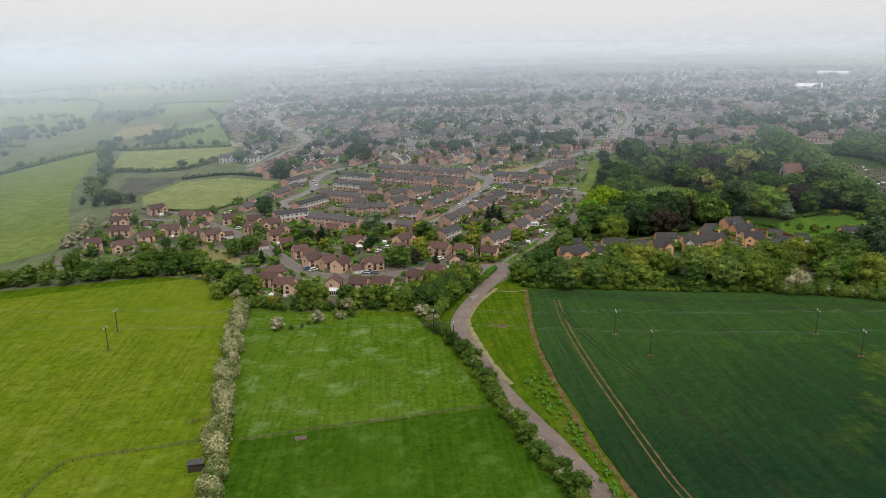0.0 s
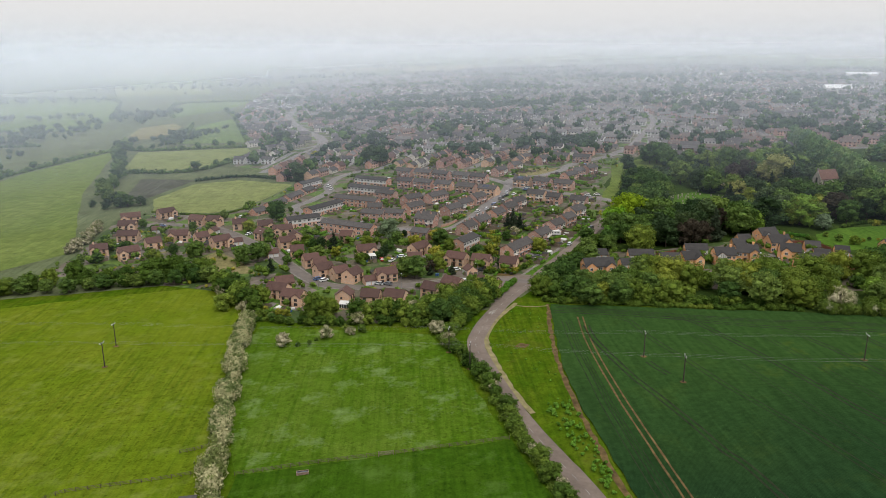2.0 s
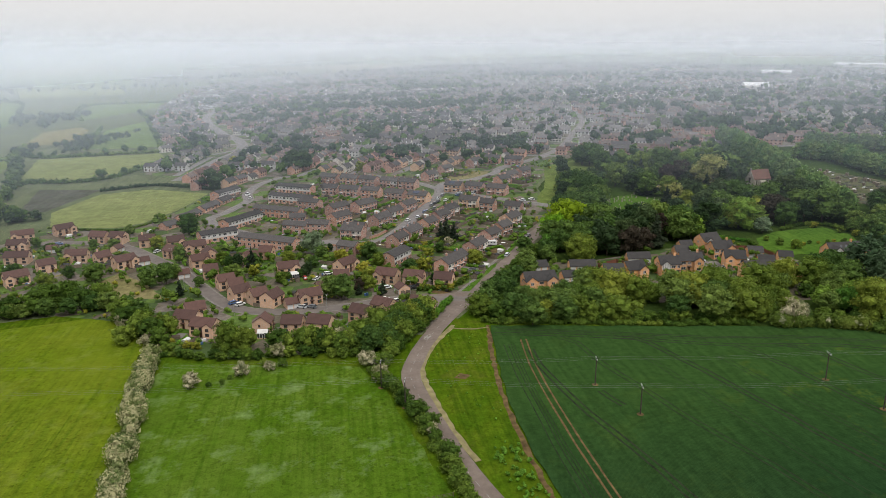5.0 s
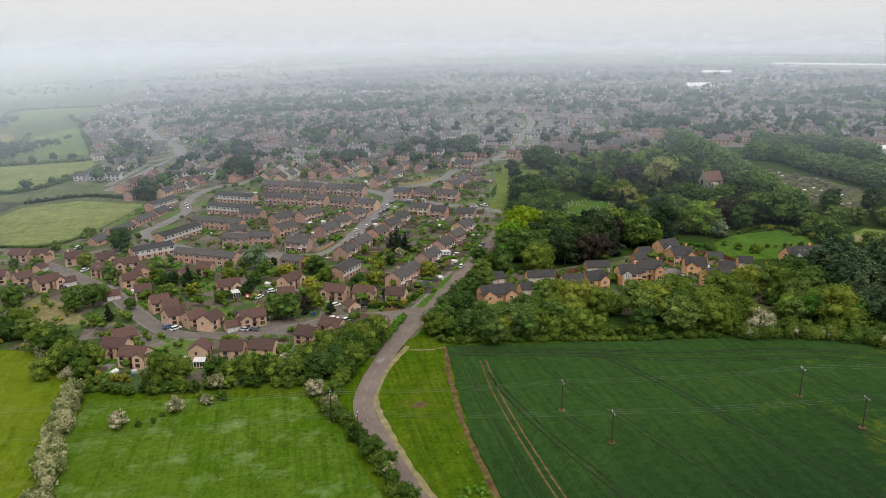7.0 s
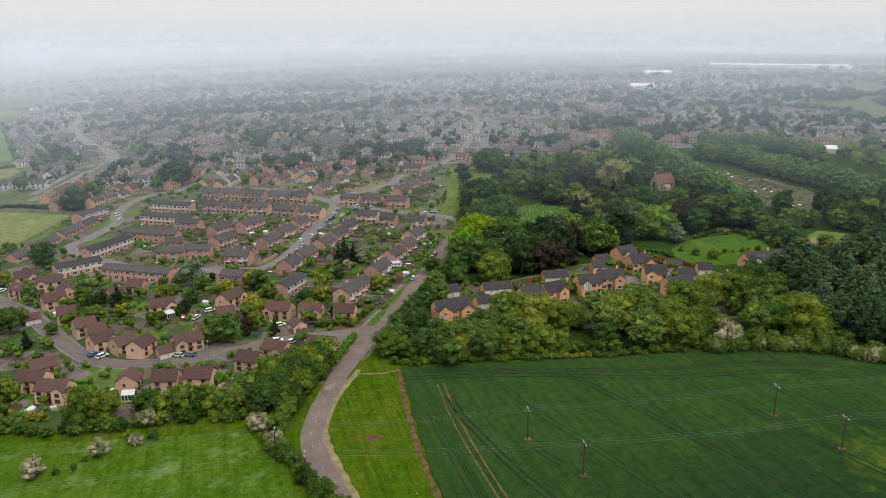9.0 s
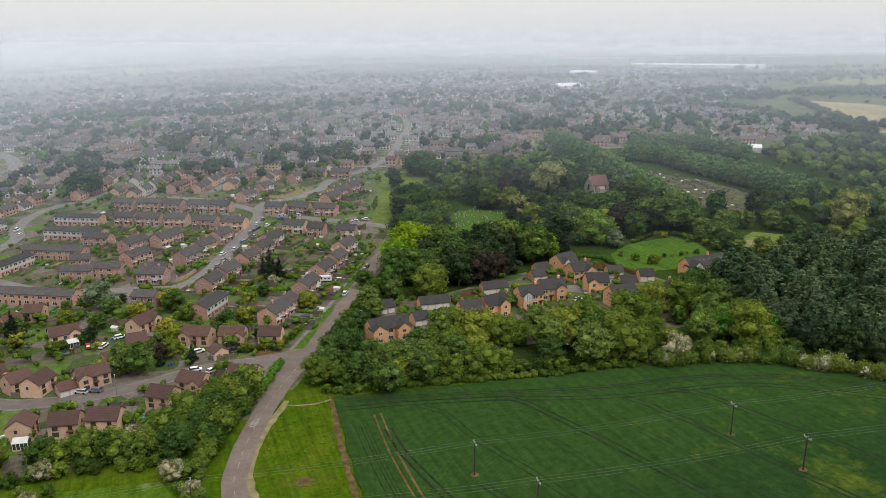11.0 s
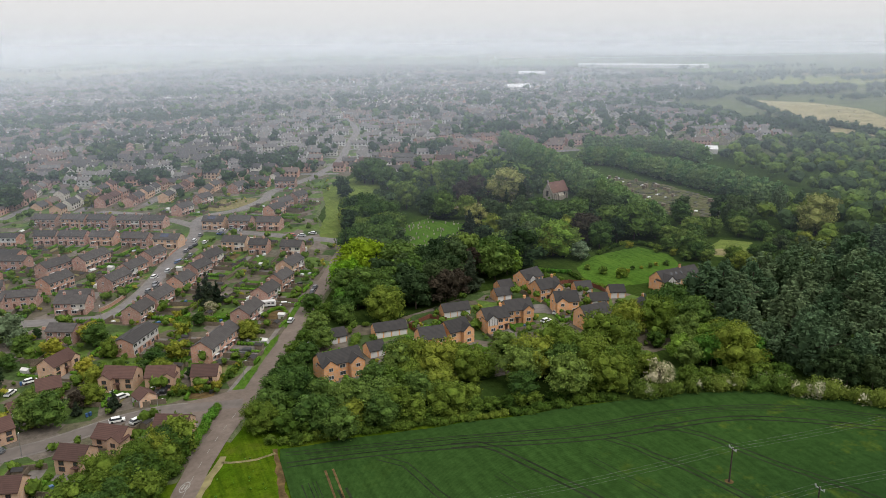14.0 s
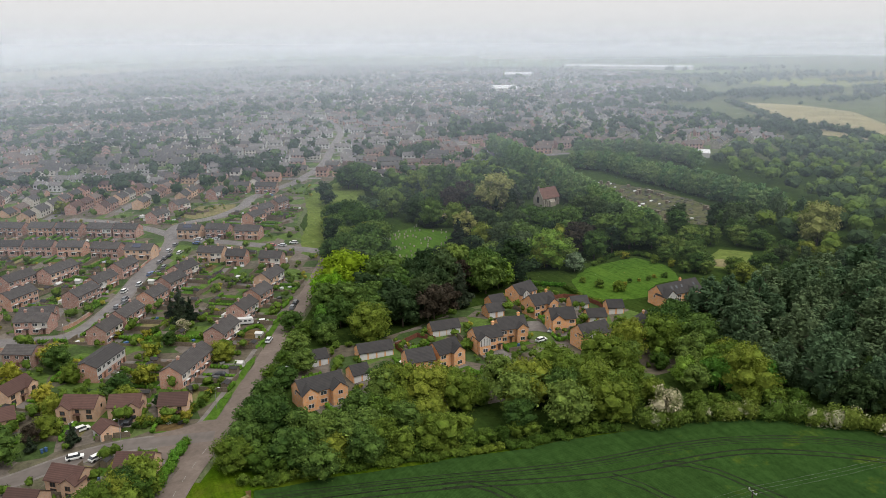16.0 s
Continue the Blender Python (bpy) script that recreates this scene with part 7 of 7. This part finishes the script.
def build_town():
    rng = random.Random(12)
    PLOTS.sort(key=lambda p: (p[0] - 30) ** 2 + (p[1] - 80) ** 2)
    looks = [("red", "roofpale"), ("render", "roofgrey"), ("stone", "roofpale"), ("red", "roofrust"), ("clad", "roofpale"), ("stone", "roofgrey"), ("render", "roofpale")]
    # the nearest stand singly
    for p in PLOTS[:80]:
        wall, roof = rng.choice((("red", "roofgrey"), ("redbright", "roofbrown"), ("redbright", "roofrust"), ("buff", "roofgrey"), ("red", "roofbrown"), ("render", "roofgrey")))
        a, b, c = ([], []), ([], []), ([], [])
        th = empty("town_house", p[0], p[1], 0)
        inv = th.matrix_basis.inverted()
        far_house_data([p], a, b, c, rng)
        for n, data, m in (("wall", a, wall), ("roof", b, roof), ("glazing", c, "glass")):
            mesh_object(n, [tuple(inv @ Vector(q)) for q in data[0]], data[1], M[m], th)
        what = {"red": "red-brown brick", "redbright": "terracotta brick", "render": "cream rendered", "buff": "buff brick", "clad": "white clad"}[wall]
        tagged(th, f"{what} town house with a {'red' if roof == 'roofred' else 'brown' if roof in ('roofbrown', 'roofrust') else 'grey'} tiled roof", "house", "houses of the town")
    rest = {}
    for p in PLOTS[80:]:
        look_no = int(p[4] * 97) % 7 if rng.random() < 0.6 else rng.randrange(7)
        rest.setdefault(look_no, []).append(p)
    for i, rows in rest.items():
        wall, roof = looks[i]
        a, b, c = ([], []), ([], []), ([], [])
        far_house_data(rows, a, b, c, rng)
        th = new("distant_houses")
        tagged(th, "distant close-packed houses of the town", "houses", "distant town", "stuff")
        mesh_object("walls", *a, M[wall], th)
        mesh_object("roofs", *b, M[roof], th)
        mesh_object("panes", *c, M["glass"], th)


build_town()

# garden and street trees of the town
tr = random.Random(15)
spots, dark_spots, bright = [], [], []
while len(spots) < 2300:
    x, y = tr.uniform(-320, 1300), tr.uniform(590, 2600)
    if tr.random() > (900 / y) ** 1.0 or not inside(x, y, TOWN) or road_distance(x, y) < (9.5 if x < 0 else 6):
        continue
    r = tr.random()
    h = tr.uniform(4.5, 8.5) if r < 0.7 else tr.uniform(8, 14)
    (dark_spots if tr.random() < 0.5 else spots).append((x, y, h))
    if tr.random() < 0.03:
        bright.append((x, y + 3, 4.5))
joined_trees("town_trees", spots, "leaf", "scattered green garden trees between the town houses", 9, 0.7, 16, lumps_each=2)
joined_trees("dark_town_trees", dark_spots, "leafdark", "scattered dark garden trees between the town houses", 9, 0.7, 17, lumps_each=2)
joined_trees("golden_town_trees", bright, "leafyellow", "scattered golden garden trees in the town", 24, 0.5, 18)
groves = []
for cx, cy, rx, ry, n, h in [(795, 994, 50, 16, 40, 11), (851, 1012, 60, 16, 40, 11), (830, 900, 40, 14, 30, 11), (946, 900, 60, 16, 45, 12), (1040, 880, 60, 22, 50, 14), (1128, 835, 60, 20, 40, 12), (985, 780, 70, 14, 30, 9), (1200, 1330, 150, 30, 60, 12), (1350, 1260, 150, 30, 60, 12), (1560, 1230, 160, 30, 60, 12), (1250, 900, 120, 24, 50, 11), (1700, 1600, 240, 40, 60, 13), (1400, 1050, 90, 20, 40, 11), (44, 812, 8, 6, 6, 12), (112, 689, 8, 4, 5, 12), (150, 662, 25, 5, 10, 11), (207, 604, 6, 10, 8, 14), (80, 1172, 60, 25, 40, 12), (142, 1114, 60, 20, 40, 12), (-76, 1077, 70, 20, 40, 12), (-5, 1161, 60, 20, 40, 12), (213, 1511, 90, 40, 60, 14), (462, 1849, 150, 50, 60, 14), (-33, 761, 20, 8, 12, 10), (136, 742, 12, 8, 10, 11), (-24, 658, 10, 8, 10, 13), (-60, 1250, 90, 70, 60, 11), (60, 1350, 120, 60, 60, 12), (250, 1150, 100, 50, 50, 12), (430, 1250, 90, 60, 45, 12), (560, 1000, 70, 60, 40, 12), (380, 760, 40, 40, 24, 13), (420, 690, 40, 30, 20, 13), (640, 880, 110, 30, 60, 11), (560, 720, 70, 40, 50, 11), (620, 640, 50, 60, 40, 11), (820, 920, 80, 40, 50, 11), (960, 900, 80, 60, 50, 12), (150, 1000, 50, 30, 20, 11), (-200, 1450, 80, 80, 40, 12), (-480, 1000, 60, 160, 60, 11), (-440, 760, 70, 60, 40, 10), (-520, 640, 120, 40, 50, 9), (-700, 1250, 160, 60, 50, 11), (-260, 930, 30, 90, 30, 9), (-290, 880, 40, 30, 24, 10), (-420, 1250, 50, 90, 40, 11), (-900, 1700, 260, 90, 60, 12), (700, 1500, 200, 90, 60, 13), (0, 1800, 250, 80, 60, 13), (300, 2100, 300, 90, 60, 14), (1000, 1300, 150, 70, 50, 13), (1200, 1150, 200, 60, 50, 12), (-600, 2100, 400, 100, 70, 13), (560, 520, 60, 40, 40, 10), (-300, 2500, 350, 70, 60, 14), (400, 2450, 400, 60, 80, 14), (150, 1650, 120, 50, 40, 13), (560, 1750, 160, 60, 50, 13), (1100, 1900, 260, 70, 60, 14), (1500, 1300, 250, 80, 60, 13), (-1100, 2300, 400, 80, 60, 14), (100, 880, 60, 30, 24, 10), (420, 960, 60, 30, 24, 11), (-20, 980, 60, 30, 24, 10), (-1300, 1500, 300, 60, 50, 12), (800, 2900, 500, 60, 60, 15), (-100, 3000, 500, 60, 60, 15)]:
    for _ in range(n):
        groves.append((cx + tr.gauss(0, rx * 0.5), cy + tr.gauss(0, ry * 0.5), h * tr.uniform(0.7, 1.2)))
for belt in ([(660, 850), (684, 773), (652, 688), (646, 627), (630, 590), (618, 560)], [(646, 845), (672, 770), (640, 690), (636, 625), (640, 570)]):
    for q in smooth_line(belt, 5.5):
        groves.append((q.x + tr.uniform(-4, 4), q.y + tr.uniform(-4, 4), tr.uniform(8, 12)))
for _ in range(34):
    cx, cy = tr.uniform(-200, 600), tr.uniform(690, 1450)
    if inside(cx, cy, TOWN) and road_distance(cx, cy) > 22:
        for _ in range(tr.randrange(5, 16)):
            groves.append((cx + tr.gauss(0, 12), cy + tr.gauss(0, 7), tr.uniform(7, 13)))
joined_trees("distant_woods", groves, "leafdark", "distant dark woods and tree belts", 16, 0.55, 19, lumps_each=2)
hedgerow = []
for line in FAR_HEDGES:
    for q in smooth_line(line, 16):
        if tr.random() < 0.5:
            hedgerow.append((q.x, q.y, tr.uniform(4, 10)))
joined_trees("hedgerow_trees", hedgerow, "leaf", "scattered hedgerow trees between far fields", 70, 0.3, 20)
# garden fences, hedges and sheds behind the rows
fence_v, fence_f, garden_lumps, shed_spots = [], [], [], []
gd = random.Random(41)


def fence_strip(ax, ay, bx, by, h):
    k = len(fence_v)
    dx, dy = bx - ax, by - ay
    n = math.hypot(dx, dy)
    ox, oy = -dy / n * 0.05, dx / n * 0.05
    for x, y in ((ax + ox, ay + oy), (bx + ox, by + oy), (bx - ox, by - oy), (ax - ox, ay - oy)):
        fence_v.append((x, y, height(x, y) - 0.1))
        fence_v.append((x, y, height(x, y) + h))
    for i in range(4):
        a, b = k + 2 * i, k + 2 * ((i + 1) % 4)
        fence_f.append((a, b, b + 1, a + 1))
    fence_f.append((k + 1, k + 3, k + 5, k + 7))


PATCHES = {"lawn": ([], []), "paving": ([], []), "soil": ([], []), "tan": ([], []), "undergrowth": ([], [])}
pots = {"white": [], "rust": [], "car_blue": [], "car_black": []}
TONES = [0]


def patch(key, x, y, ca, sa, u0, u1, v0, v1):
    """One plot of lawn, paving or soil beside a house."""
    TONES[0] += 1
    verts, faces = PATCHES[key]
    k = len(verts)
    for u, v in ((u0, v0), (u1, v0), (u1, v1), (u0, v1)):
        a, b = x + ca * u - sa * v, y + sa * u + ca * v
        verts.append((a, b, height(a, b) + 0.115 + 0.004 * (TONES[0] % 12)))
    faces.append((k, k + 1, k + 2, k + 3))


for x, y, L, W, ang, what in GARDENS:
    a = radians(ang)
    ca, sa = math.cos(a), math.sin(a)
    others = [q for q in HOUSES if (q[0] - x) ** 2 + (q[1] - y) ** 2 > 1]
    n = max(1, round(L / (5.5 if what != "estate_house" else 9)))
    for side in (-1, 1):
        reach = gd.uniform(12, 16) if what == "terrace" else gd.uniform(7, 11)
        for i in range(n):
            u0, u1 = -L / 2 + L * i / n, -L / 2 + L * (i + 1) / n
            depth, base = 3.0, W / 2 + 0.1
            while depth < reach:
                mids = [(x + ca * u - sa * side * (base + depth), y + sa * u + ca * side * (base + depth)) for u in (u0, u1)]
                if any(road_distance(*q) < 4.2 or near_any(*q, others, -1.2) or not (inside(*q, VILLAGE) or inside(*q, ESTATE)) for q in mids):
                    break
                depth += 1.0
            depth -= 1.0
            if depth < 2.5:
                continue
            lo, hi = base, base + depth
            cutv = lo + min(depth * 0.5, gd.uniform(2.0, 4.0))
            span = lambda p, q: (p, q) if side > 0 else (-q, -p)
            patch("paving" if gd.random() < 0.75 else "lawn", x, y, ca, sa, u0 + 0.15, u1 - 0.15, *span(lo, cutv))
            key = gd.choice(("lawn", "lawn", "lawn", "lawn", "tan", "soil", "paving", "undergrowth"))
            split = gd.uniform(0.55, 1.0) if depth > 6 else 1.0
            far = cutv + (hi - cutv) * split
            patch(key, x, y, ca, sa, u0 + 0.15, u1 - 0.15, *span(cutv, far))
            if split < 0.9:
                patch(gd.choice(("soil", "undergrowth", "tan", "lawn")), x, y, ca, sa, u0 + 0.15, u1 - 0.15, *span(far, hi))
            place = lambda u, v: (x + ca * u - sa * side * v, y + sa * u + ca * side * v)
            p, q = place(u0, lo + (0.0 if side > 0 else 1.0)), place(u0, hi)
            if gd.random() < 0.62:
                fence_strip(*p, *q, gd.choice((1.0, 1.6, 1.8)))
            else:
                garden_lumps.append((p, q, gd.uniform(1.0, 2.0)))
            if gd.random() < 0.75:
                p, q = place(u0, hi), place(u1, hi)
                if gd.random() < 0.5:
                    fence_strip(*p, *q, 1.7)
                else:
                    garden_lumps.append((p, q, gd.uniform(1.1, 2.1)))
            if depth > 7 and gd.random() < 0.6:
                shed_spots.append((*place(gd.uniform(u0 + 1.5, u1 - 1.5), hi - 1.8), ang + gd.choice((0, 90))))
            for _ in range(gd.randrange(0, 3)):
                pots[gd.choice(("white", "white", "rust", "car_blue", "car_black"))].append(place(gd.uniform(u0 + 0.8, u1 - 0.8), gd.uniform(lo + 0.8, hi - 0.8)))
for key, what in (("lawn", "mown green back lawns"), ("paving", "pale paved patios and drives"), ("soil", "bare brown vegetable plots"), ("tan", "worn dry grass plots"), ("undergrowth", "overgrown planted borders")):
    tagged(mesh_object("garden_plots", *PATCHES[key], M[key]), what + " behind the houses", "garden", "", "structure")
tagged(mesh_object("garden_fences", fence_v, fence_f, M["timber"]), "weathered timber panel fences between the gardens", "fences", "", "stuff")
hv, hf = [], []
hs, hrng = np.random.RandomState(42), random.Random(42)
for (ax, ay), (bx, by), h in garden_lumps:
    n = max(2, round(math.hypot(bx - ax, by - ay) / 1.2))
    lumps = []
    for i in range(n):
        t = (i + 0.5) / n
        x, y = ax + (bx - ax) * t, ay + (by - ay) * t
        lumps.append((x, y, height(x, y) + h * 0.45, 0.7, 0.7, h * 0.55))
    v, q = leaf_cards(hs, [p[:3] for p in lumps], [p[3:] for p in lumps], n * 16, 0.5)
    k = len(hv)
    hv += v.tolist()
    hf += (q + k).tolist()
    for p in lumps:
        cv, cf = ico_core(p[:3], [r * 0.92 for r in p[3:]], hrng, 0.1)
        k = len(hv)
        hv += cv
        hf += [tuple(k + i for i in t) for t in cf]
tagged(mesh_object("garden_hedges", hv, hf, M["clipped"]), "clipped green hedges between the gardens", "hedges", "", "stuff")
for i, (x, y, a) in enumerate(shed_spots[:120]):
    th = empty("garden_shed", x, y, a)
    tagged(th, ("brown timber garden shed with a felt roof", "pale grey garden shed with a sheet roof")[i % 6 == 0], "shed", "garden sheds")
    bm = bmesh.new()
    prism(bm, -1.3, 1.3, [(-1, -0.2), (1, -0.2), (1, 1.8), (0, 2.3), (-1, 1.8)])
    part("body", bm, M["timber" if i % 6 else "clad"], th)
    bm = bmesh.new()
    slab_roof(bm, -1.45, 1.45, 1.0, 1.8, 2.32, 0.15, 0.06)
    part("roof", bm, M["roofdark" if i % 6 else "clad"], th)
# garden trees of the village
vt = random.Random(81)
count = 0
while count < 60:
    x, y = vt.uniform(-165, 80), vt.uniform(322, 470)
    if not inside(x, y, VILLAGE_GREEN) or near_any(x, y, HOUSES, 0.8) or road_distance(x, y) < 5.0:
        continue
    plant(vt.choice(("broad", "broad", "green", "willow", "dark", "gold")), x, y, vt.uniform(3.8, 7.0), 1.05, vt.randrange(10**6), "village garden trees")
    count += 1
# garden shrubs round the near houses
shrubs, gold = [], []
while len(shrubs) < 1300:
    x, y = tr.uniform(-180, 200), tr.uniform(285, 440) if len(shrubs) < 900 else tr.uniform(430, 640)
    if not (inside(x, y, VILLAGE) or inside(x, y, ESTATE)) or near_any(x, y, HOUSES, -0.5) or road_distance(x, y) < 5.5:
        continue
    shrubs.append((x, y, tr.uniform(1.2, 3.6) if tr.random() < 0.8 else tr.uniform(3.5, 6)))
    if tr.random() < 0.12:
        gold.append((x + 2, y + 1, tr.uniform(1.5, 3)))
joined_trees("garden_shrubs", shrubs, "hedge", "green shrubs and small trees in the gardens", 24, 0.42, 23, "shrubs", 2)
joined_trees("golden_shrubs", gold, "leafyellow", "golden yellow shrubs in the gardens", 60, 0.3, 24, "shrubs")


# ---- far works halls ----
def hall(name, label, x, y, turn, L, W, h, pitch):
    th = empty(name, x, y, turn)
    tagged(th, label, "warehouse")
    bm = bmesh.new()
    box(bm, -L / 2, L / 2, -W / 2, W / 2, -6, h)
    part("wall", bm, M["clad"], th)
    bm = bmesh.new()
    n = max(1, round(W / 60))
    for i in range(n):
        a = -W / 2 + W * i / n
        b = a + W / n
        prism(bm, -L / 2 - 0.5, L / 2 + 0.5, [(a, h + 0.01), (b, h + 0.01), ((a + b) / 2, h + pitch)])
    part("roof", bm, M["white"], th, "pale sheet roof")


hall("warehouse", "huge white distribution warehouse far off", 1505, 1835, -57, 368, 70, 8, 3)
hall("works_hall", "white arched works hall far off", 715, 1230, -15, 40, 22, 6, 5)
hall("works_hall", "pale works hall far off", 975, 1590, -35, 60, 40, 9, 3)
hall("works_hall", "pale sheet-roofed hall among trees", 470, 560, -40, 30, 16, 4, 2)


# ---- graves and allotments ----
def block_field(name, spots, material, label, category, size):
    verts, faces = [], []
    rng = random.Random(name)
    for x, y in spots:
        z = height(x, y)
        w, d, h = (s * rng.uniform(0.7, 1.3) for s in size)
        a = rng.uniform(-0.2, 0.2) + 0.5
        ca, sa = math.cos(a), math.sin(a)
        k = len(verts)
        for c in (0, h):
            for i, j in ((-1, -1), (1, -1), (1, 1), (-1, 1)):
                verts.append((x + ca * i * w / 2 - sa * j * d / 2, y + sa * i * w / 2 + ca * j * d / 2, z + c))
        faces += [tuple(k + i for i in q) for q in ((4, 5, 6, 7), (0, 1, 5, 4), (1, 2, 6, 5), (2, 3, 7, 6), (3, 0, 4, 7))]
    tagged(mesh_object(name, verts, faces, M[material]), label, category, "", "stuff")


for key, what in (("white", "white garden tables, boxes and frames"), ("rust", "brown planters and water butts"), ("car_blue", "blue covers and paddling pools"), ("car_black", "black bins and compost boxes")):
    block_field("garden_clutter", pots[key], key, what + " in the gardens", "garden clutter", (1.3, 0.9, 0.8))
gr = random.Random(31)
stones = []
for poly in ([(154, 428), (165, 470), (194, 482), (206, 457), (177, 423)], [(215, 505), (255, 500), (262, 470), (240, 462), (216, 470)]):
    xs, ys = [p[0] for p in poly], [p[1] for p in poly]
    for _ in range(130):
        x, y = gr.uniform(min(xs), max(xs)), gr.uniform(min(ys), max(ys))
        if inside(x, y, poly):
            stones.append((round(x / 2.5) * 2.5, y))
block_field("headstones", stones, "stone", "weathered grey headstones on the cemetery grass", "headstones", (0.8, 0.25, 1.1))
beds, sheds, frames = [], [], []
for _ in range(400):
    x, y = gr.uniform(305, 368), gr.uniform(395, 522)
    if inside(x, y, ALLOT):
        (beds if gr.random() < 0.75 else sheds if gr.random() < 0.6 else frames).append((x, y))
block_field("allotment_beds", beds, "scrub", "brown dug allotment beds", "garden beds", (5, 1.8, 0.3))
block_field("allotment_sheds", sheds, "timber", "small timber allotment sheds", "sheds", (2.2, 1.8, 2.1))
block_field("cold_frames", frames, "white", "pale cold frames and plastic sheeting", "cold frames", (2.5, 1.4, 0.5))


# ---- patchwork of far fields out to the hills ----
ff = random.Random(91)
far_rows, edge_spots = [], []
KEEP_FIELDS = [[(-1010, 1900), (-690, 1770), (-290, 1540), (-290, 1210), (-160, 860), (-140, 650), (-60, 600), (-60, 300), (-420, 290), (-460, 900), (-620, 900), (-580, 1080)]]
for ring in range(9):
    r0 = 560 * 1.27**ring
    r1 = r0 * 1.22
    n = 15
    for i in range(n):
        a0 = radians(-58 + 108 * (i + ff.uniform(-0.12, 0.12)) / n)
        a1 = radians(-58 + 108 * (i + 0.93 + ff.uniform(-0.1, 0.1)) / n)
        quad = []
        for r, a in ((r0, a0), (r0, a1), (r1, a1), (r1, a0)):
            r *= ff.uniform(0.95, 1.05)
            quad.append((20 + r * math.sin(a), 60 + r * math.cos(a)))
        mid = (sum(q[0] for q in quad) / 4, sum(q[1] for q in quad) / 4)
        tests = quad + [mid]
        if any(inside(*q, TOWN) or inside(*q, VILLAGE) or inside(*q, WOODFLOOR) or any(inside(*q, p) for p in KEEP_FIELDS) for q in tests) or r1 > 4500:
            continue
        if mid[0] > -200 and mid[1] < 1000:
            continue
        quad = [q for q in reversed(quad)]
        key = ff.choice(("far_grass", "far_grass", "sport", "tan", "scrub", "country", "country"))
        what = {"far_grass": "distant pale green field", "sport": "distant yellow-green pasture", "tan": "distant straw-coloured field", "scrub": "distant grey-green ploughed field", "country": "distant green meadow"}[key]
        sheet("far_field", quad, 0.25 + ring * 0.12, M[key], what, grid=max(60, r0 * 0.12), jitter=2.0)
        for j in range(4):
            a, b = Vector(quad[j]), Vector(quad[(j + 1) % 4])
            k = int((b - a).length / (9 + r0 * 0.006))
            if ff.random() < 0.75:
                for m in range(k):
                    if ff.random() < 0.8:
                        q = a.lerp(b, m / k)
                        edge_spots.append((q.x + ff.uniform(-2, 2), q.y + ff.uniform(-2, 2), ff.uniform(3, 6) if ff.random() < 0.85 else ff.uniform(8, 13)))
joined_trees("far_hedges", edge_spots, "leafdark", "far hedges and hedgerow trees between the fields", 6, 0.7, 92, "hedges", 1)


def hay_bale(x, y, turn):
    th = empty("hay_bale", x, y, turn)
    tagged(th, "round straw bale lying on the cut field", "hay bale", "hay bales on the cut field")
    v, f = tube_data([(0, -0.65, 0.7), (0, -0.6, 0.7), (0, 0.6, 0.7), (0, 0.65, 0.7)], [0.66, 0.72, 0.72, 0.66], 12)
    mesh_object("roll", v, f, M["dry"], th)


for _ in range(40):
    x, y = ff.uniform(656, 884), ff.uniform(500, 849)
    if inside(x, y, [(828, 844), (861, 849), (884, 780), (860, 690), (770, 590), (670, 500), (654, 550), (656, 601), (703, 664)]):
        hay_bale(x, y, ff.uniform(0, 180))


def panel_fence(pts, label):
    """Close-boarded panels between posts."""
    th = empty("garden_fence", *pts[0])
    tagged(th, label, "fence")
    inv = th.matrix_basis.inverted()
    for (ax, ay), (bx, by) in zip(pts, pts[1:]):
        n = max(1, round(math.hypot(bx - ax, by - ay) / 1.9))
        turn = math.degrees(math.atan2(by - ay, bx - ax))
        for i in range(n):
            x, y = ax + (bx - ax) * (i + 0.5) / n, ay + (by - ay) * (i + 0.5) / n
            o = add_box(th, "fence_panel", "redtimber", -0.92, 0.92, -0.03, 0.03, -0.2, 1.7)
            o.matrix_basis = inv @ pose(x, y, height(x, y), 0, 0, turn)
            o = add_box(th, "post", "redtimber", -0.06, 0.06, -0.06, 0.06, -0.2, 1.85)
            o.matrix_basis = inv @ pose(ax + (bx - ax) * i / n, ay + (by - ay) * i / n, height(x, y), 0, 0, turn)


M["redtimber"] = plain("red_brown_stained_timber", (0.20, 0.075, 0.045), 0.85, 0.25, 2.0)
panel_fence([(189, 353), (197, 352), (202, 347), (203, 338), (201, 330)], "red-brown stained close-boarded fence round the estate gardens")
panel_fence([(122, 333), (122, 343), (132, 347), (136, 341)], "red-brown stained close-boarded fence behind the estate houses")
